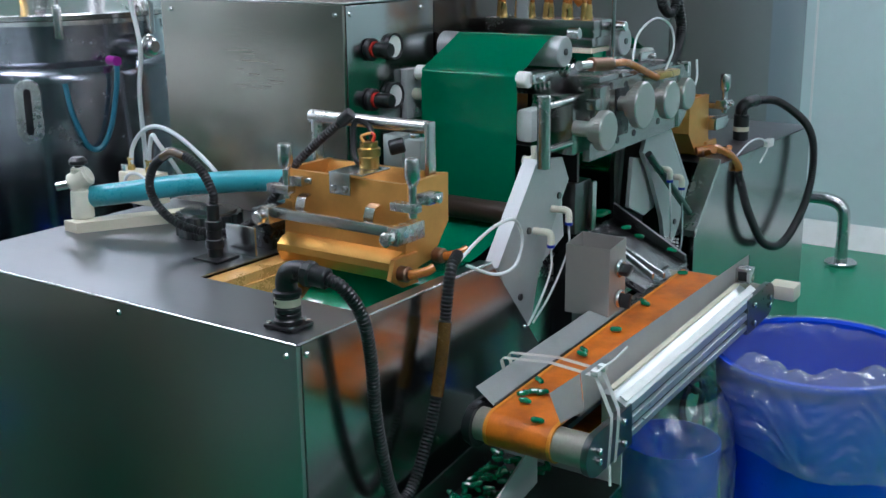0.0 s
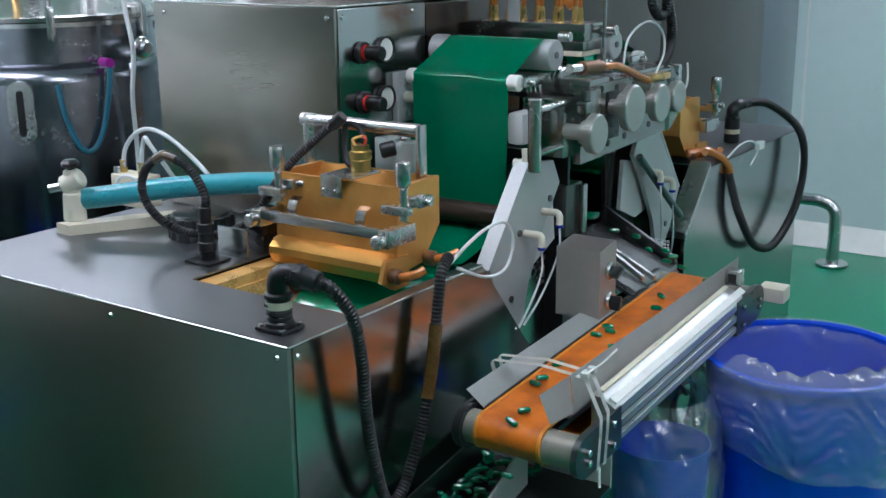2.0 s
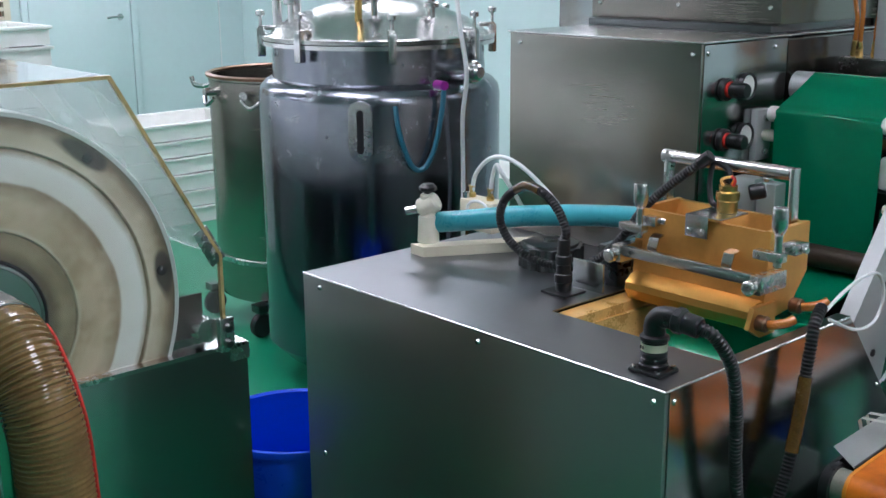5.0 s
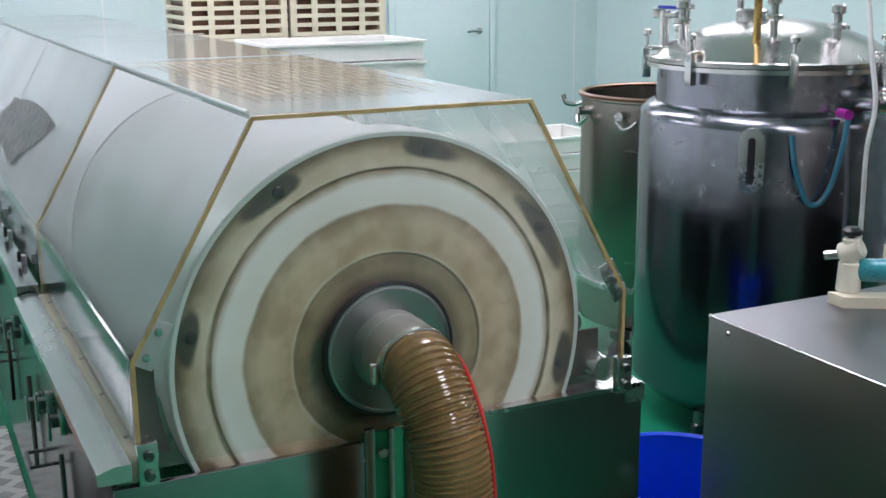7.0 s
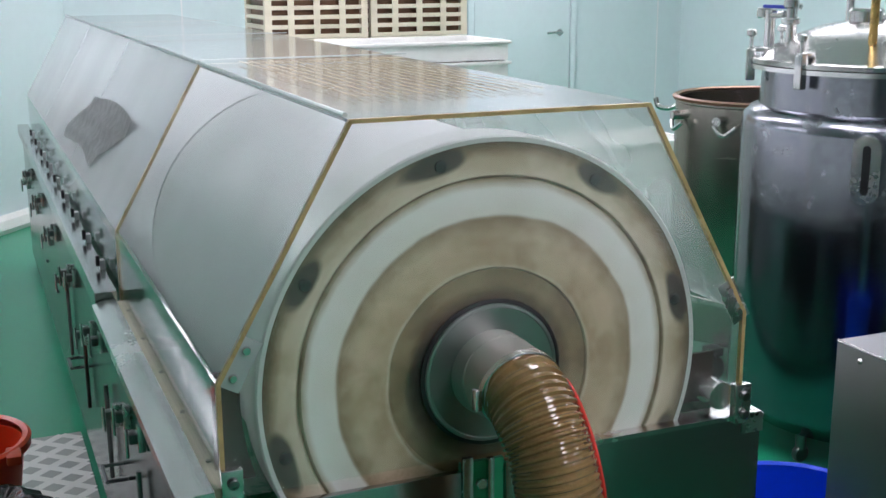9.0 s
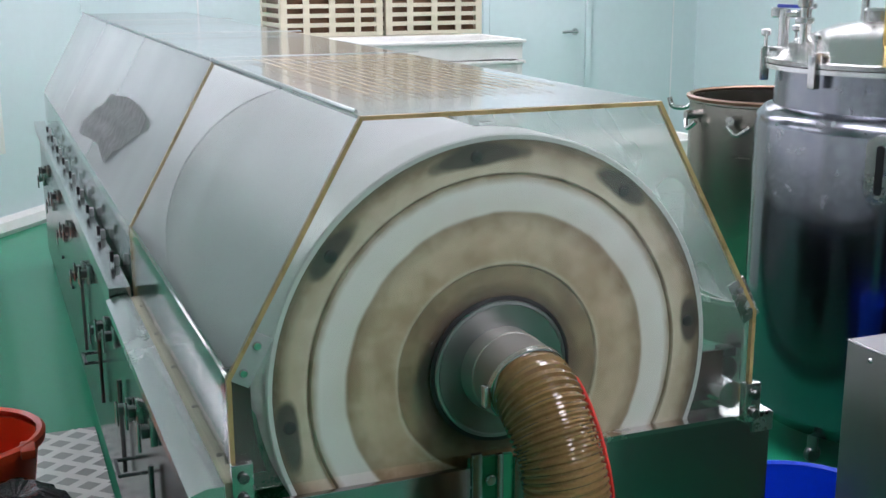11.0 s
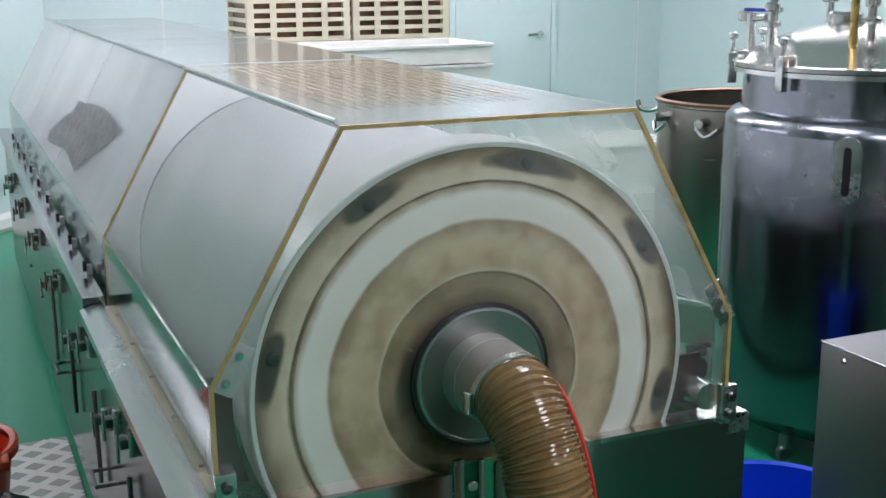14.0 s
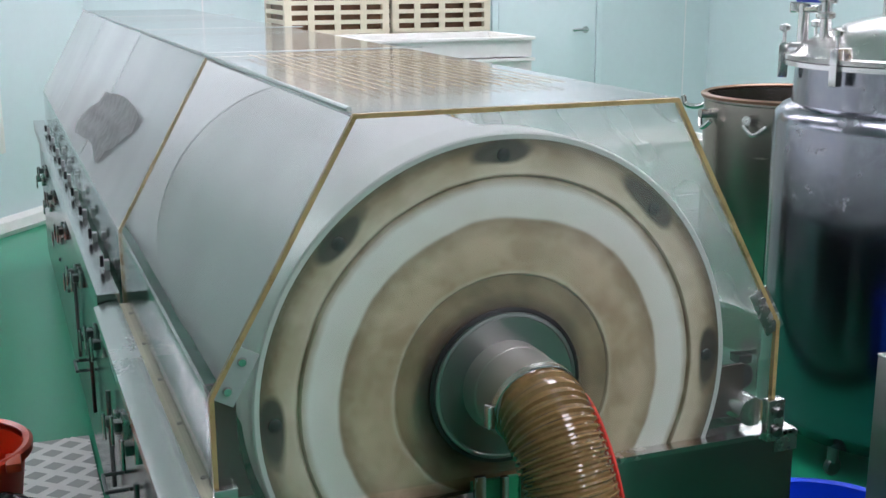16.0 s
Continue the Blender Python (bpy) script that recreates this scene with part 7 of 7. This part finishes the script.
# ---- crates and trays in the background ----
def crate(x, y, z, w, d, h):
    """A vented cream crate: corner posts, slats on each side."""
    t = thing("vented_crate", (x, y, z), "cream vented plastic crate in a tall stack", "crate", "crate stack")
    for sx in (-1, 1):
        for sy in (-1, 1):
            b = bmn()
            part("post", box(b, x + sx * (d / 2 - 0.02) - 0.02, y + sy * (w / 2 - 0.02) - 0.02, z, x + sx * (d / 2 - 0.02) + 0.02, y + sy * (w / 2 - 0.02) + 0.02, z + h), CREAM, t)
    for k in range(1, 4):
        yy = y - w / 2 + k * w / 4
        part("post", box(bmn(), x + d / 2 - 0.012, yy - 0.018, z, x + d / 2, yy + 0.018, z + h), CREAM, t)
    n = 4
    for k in range(n + 1):
        zz = z + k * (h - 0.022) / n
        part("slat", box(bmn(), x + d / 2 - 0.010, y - w / 2, zz, x + d / 2 - 0.002, y + w / 2, zz + 0.024), CREAM, t)
        part("slat", box(bmn(), x - d / 2, y - w / 2 + 0.002, zz, x + d / 2, y - w / 2 + 0.010, zz + 0.024), CREAM, t)
    part("inside", box(bmn(), x - d / 2 + 0.01, y - w / 2 + 0.03, z + 0.01, x + d / 2 - 0.04, y + w / 2 - 0.03, z + h - 0.01), COPPER_RIM, t, "brown goods inside")
    return t
c0 = crate(-7.2, 1.56, 0.0, 0.62, 0.5, 0.24)
for col, y in enumerate((1.56, 2.20)):
    for k in range(8):
        if col == 0 and k == 0:
            continue
        copy_thing(c0, Matrix.Translation((-7.2, y, k * 0.245)))
t0 = None
for (x, y, w, n) in ((-6.05, 1.80, 0.86, 12), (-6.35, 3.18, 0.80, 6)):
    for k in range(n):
        z = 0.002 + k * 0.105
        if t0 is None:
            t0 = thing("drying_tray", (x, y, z), "white stacking plastic drying tray", "tray", "tray stacks")
            part("floor", box(bmn(), x - 0.25, y - 0.42, z, x + 0.25, y + 0.42, z + 0.012), WHITE, t0)
            for p in ((-0.26, -0.43, -0.245, 0.43), (0.245, -0.43, 0.26, 0.43), (-0.245, -0.43, 0.245, -0.415), (-0.245, 0.415, 0.245, 0.43)):
                part("wall", box(bmn(), x + p[0], y + p[1], z, x + p[2], y + p[3], z + 0.082), WHITE, t0)
            for p in ((-0.275, -0.445, -0.24, 0.445), (0.24, -0.445, 0.275, 0.445), (-0.24, -0.445, 0.24, -0.41), (-0.24, 0.41, 0.24, 0.445)):
                part("rim", box(bmn(), x + p[0], y + p[1], z + 0.082, x + p[2], y + p[3], z + 0.098, 0.003), WHITE, t0)
        else:
            copy_thing(t0, Matrix.Translation((x, y, z)))
pipe = thing("amber_pipe", (-2.66, 2.72, 0), "orange-brown pipe rising behind the cabinet", "pipe")
part("tube", cyl(bmn(), (-2.66, 2.72, 0.0), (-2.66, 2.72, 2.3), 0.022, seg=16), COPPER_TUBE, pipe)

# ---- capsules ----
SPEED = 0.53
def capsule_mesh():
    return mesh_of("capsule", lathe(bmn(), [(0.0, -0.0135), (0.0032, -0.0127), (0.0052, -0.010), (0.0060, -0.006), (0.0060, 0.006), (0.0052, 0.010), (0.0032, 0.0127), (0.0, 0.0135)], pose(0, 0, 0, 90, 0, 0), 10), CAPSULE)
CM = capsule_mesh()
rng = random.Random(11)
capsules = []
STARTS = [(-0.845, 1.582), (-0.825, 1.556), (-0.848, 1.648), (-0.815, 1.604), (-0.83, 1.60), (-0.765, 1.50), (-0.841, 1.819), (-0.835, 1.80), (-0.832, 1.948), (-0.851, 2.125), (-0.842, 2.115), (-0.85, 2.34)]
u = 2.40
while u < 5.9:
    u += 0.025 + 0.11 * rng.random()
    STARTS.append((-0.845 + 0.10 * rng.random(), u))
    if rng.random() < 0.5:
        STARTS.append((-0.845 + 0.10 * rng.random(), u + 0.012 + 0.02 * rng.random()))
for x, y in STARTS:
    ob = new("capsule", CM)
    tagged(ob, "shiny dark green oval softgel capsule on the belt", "capsule", "capsules on the belt")
    capsules.append((ob, x, y, 55 + rng.random() * 90, rng.random(), rng.random()))
# capsules at rest in the tray and one stuck in the bin liner
for k in range(150):
    ob = new("capsule", CM)
    y = 1.40 + 0.29 * rng.random()
    ob.matrix_basis = pose(-0.975 + 0.13 * rng.random(), y, 0.447 + (y - 1.36) * 0.139 + 0.006 + 0.011 * rng.random(), rng.random() * 25, 0, rng.random() * 360)
    tagged(ob, "shiny dark green softgel capsule lying in the tray", "capsule", "capsules in the tray")
ob = new("capsule", CM)
ob.matrix_basis = pose(-0.695, 2.20, 0.660, 20, 10, 30)
tagged(ob, "dark green softgel capsule caught on the bin rim", "capsule")


# ---- what moves ----
def drum_angle(t):
    """The drum's turn in degrees; it picks up speed slowly."""
    marks = [(0.0, 778.0), (7.4, 16.1), (9.0, -149.1), (12.5, -530.7), (14.5, -765.8), (16.0, -946.2)]
    for (t0, a0), (t1, a1) in zip(marks, marks[1:]):
        if t <= t1:
            return -(a0 + (a1 - a0) * (t - t0) / (t1 - t0))
    return -marks[-1][1]


def capsule_pose(x, u, turn, a, c, t):
    """Where a capsule is when it has gone u metres short of the belt's near end."""
    y = u - SPEED * t
    slope = math.tan(RISE)
    rest = BZ + 0.0072 + (min(y, 2.37) - BY0) * slope
    if y > 2.37:
        # slides down the chute on to the belt
        k = min(1.0, (y - 2.37) / 0.30)
        return pose(x + (-1.06 - 0.02 * a - x) * k, 2.37 - 0.03 * k - 0.04 * c * k, rest + 0.12 * k + 0.004, 0, 20 * k, turn)
    if y > BY0:
        return pose(x, y, rest, math.degrees(RISE), 0, 0) @ pose(0, 0, 0, 0, 0, turn)
    s = (BY0 - y) / (BR + 0.006)
    if s < 1.5:  # over the end roller
        return pose(x, BY0 - (BR + 0.006) * math.sin(s), BZ - BR + (BR + 0.006) * math.cos(s), math.degrees(s), 0, turn)
    dt = (s - 1.5) * (BR + 0.006) / SPEED
    yy = BY0 - (BR + 0.006) + 0.10 * min(dt, 0.2) + 0.07 * c * min(1, dt / 0.2)
    floor = 0.452 + (yy - 1.36) * 0.139 + 0.008 * a
    return pose(x - 0.02 * min(1, dt / 0.2), yy, max(floor, BZ - BR - 0.01 - 0.53 * dt - 4.9 * dt * dt), 0, 0, turn)


def motions():
    walk(drum_head, [(i * 0.2, Matrix.Translation((-2.165, DY, DZ)) @ pose(0, 0, 0, drum_angle(i * 0.2), 0, 0)) for i in range(81)])
    for ob, x, u, turn, a, c in capsules:
        t_on, t_off = (u - 2.67) / SPEED, (u - BY0 + BR * 1.6) / SPEED
        times = {0.0, 16.0}
        for t in (t_on, t_on + 0.3 / SPEED, t_off - 0.12, t_off - 0.06, t_off, t_off + 0.05, t_off + 0.12, t_off + 0.2, t_off + 0.3):
            if 0.0 < t < 16.0:
                times.add(round(t * FPS) / FPS)
        for i in range(33):
            t = i * 0.5
            if t_on < t < t_off:
                times.add(t)
        walk(ob, [(t, capsule_pose(x, u, turn, a, c, t)) for t in sorted(times)])


motions()
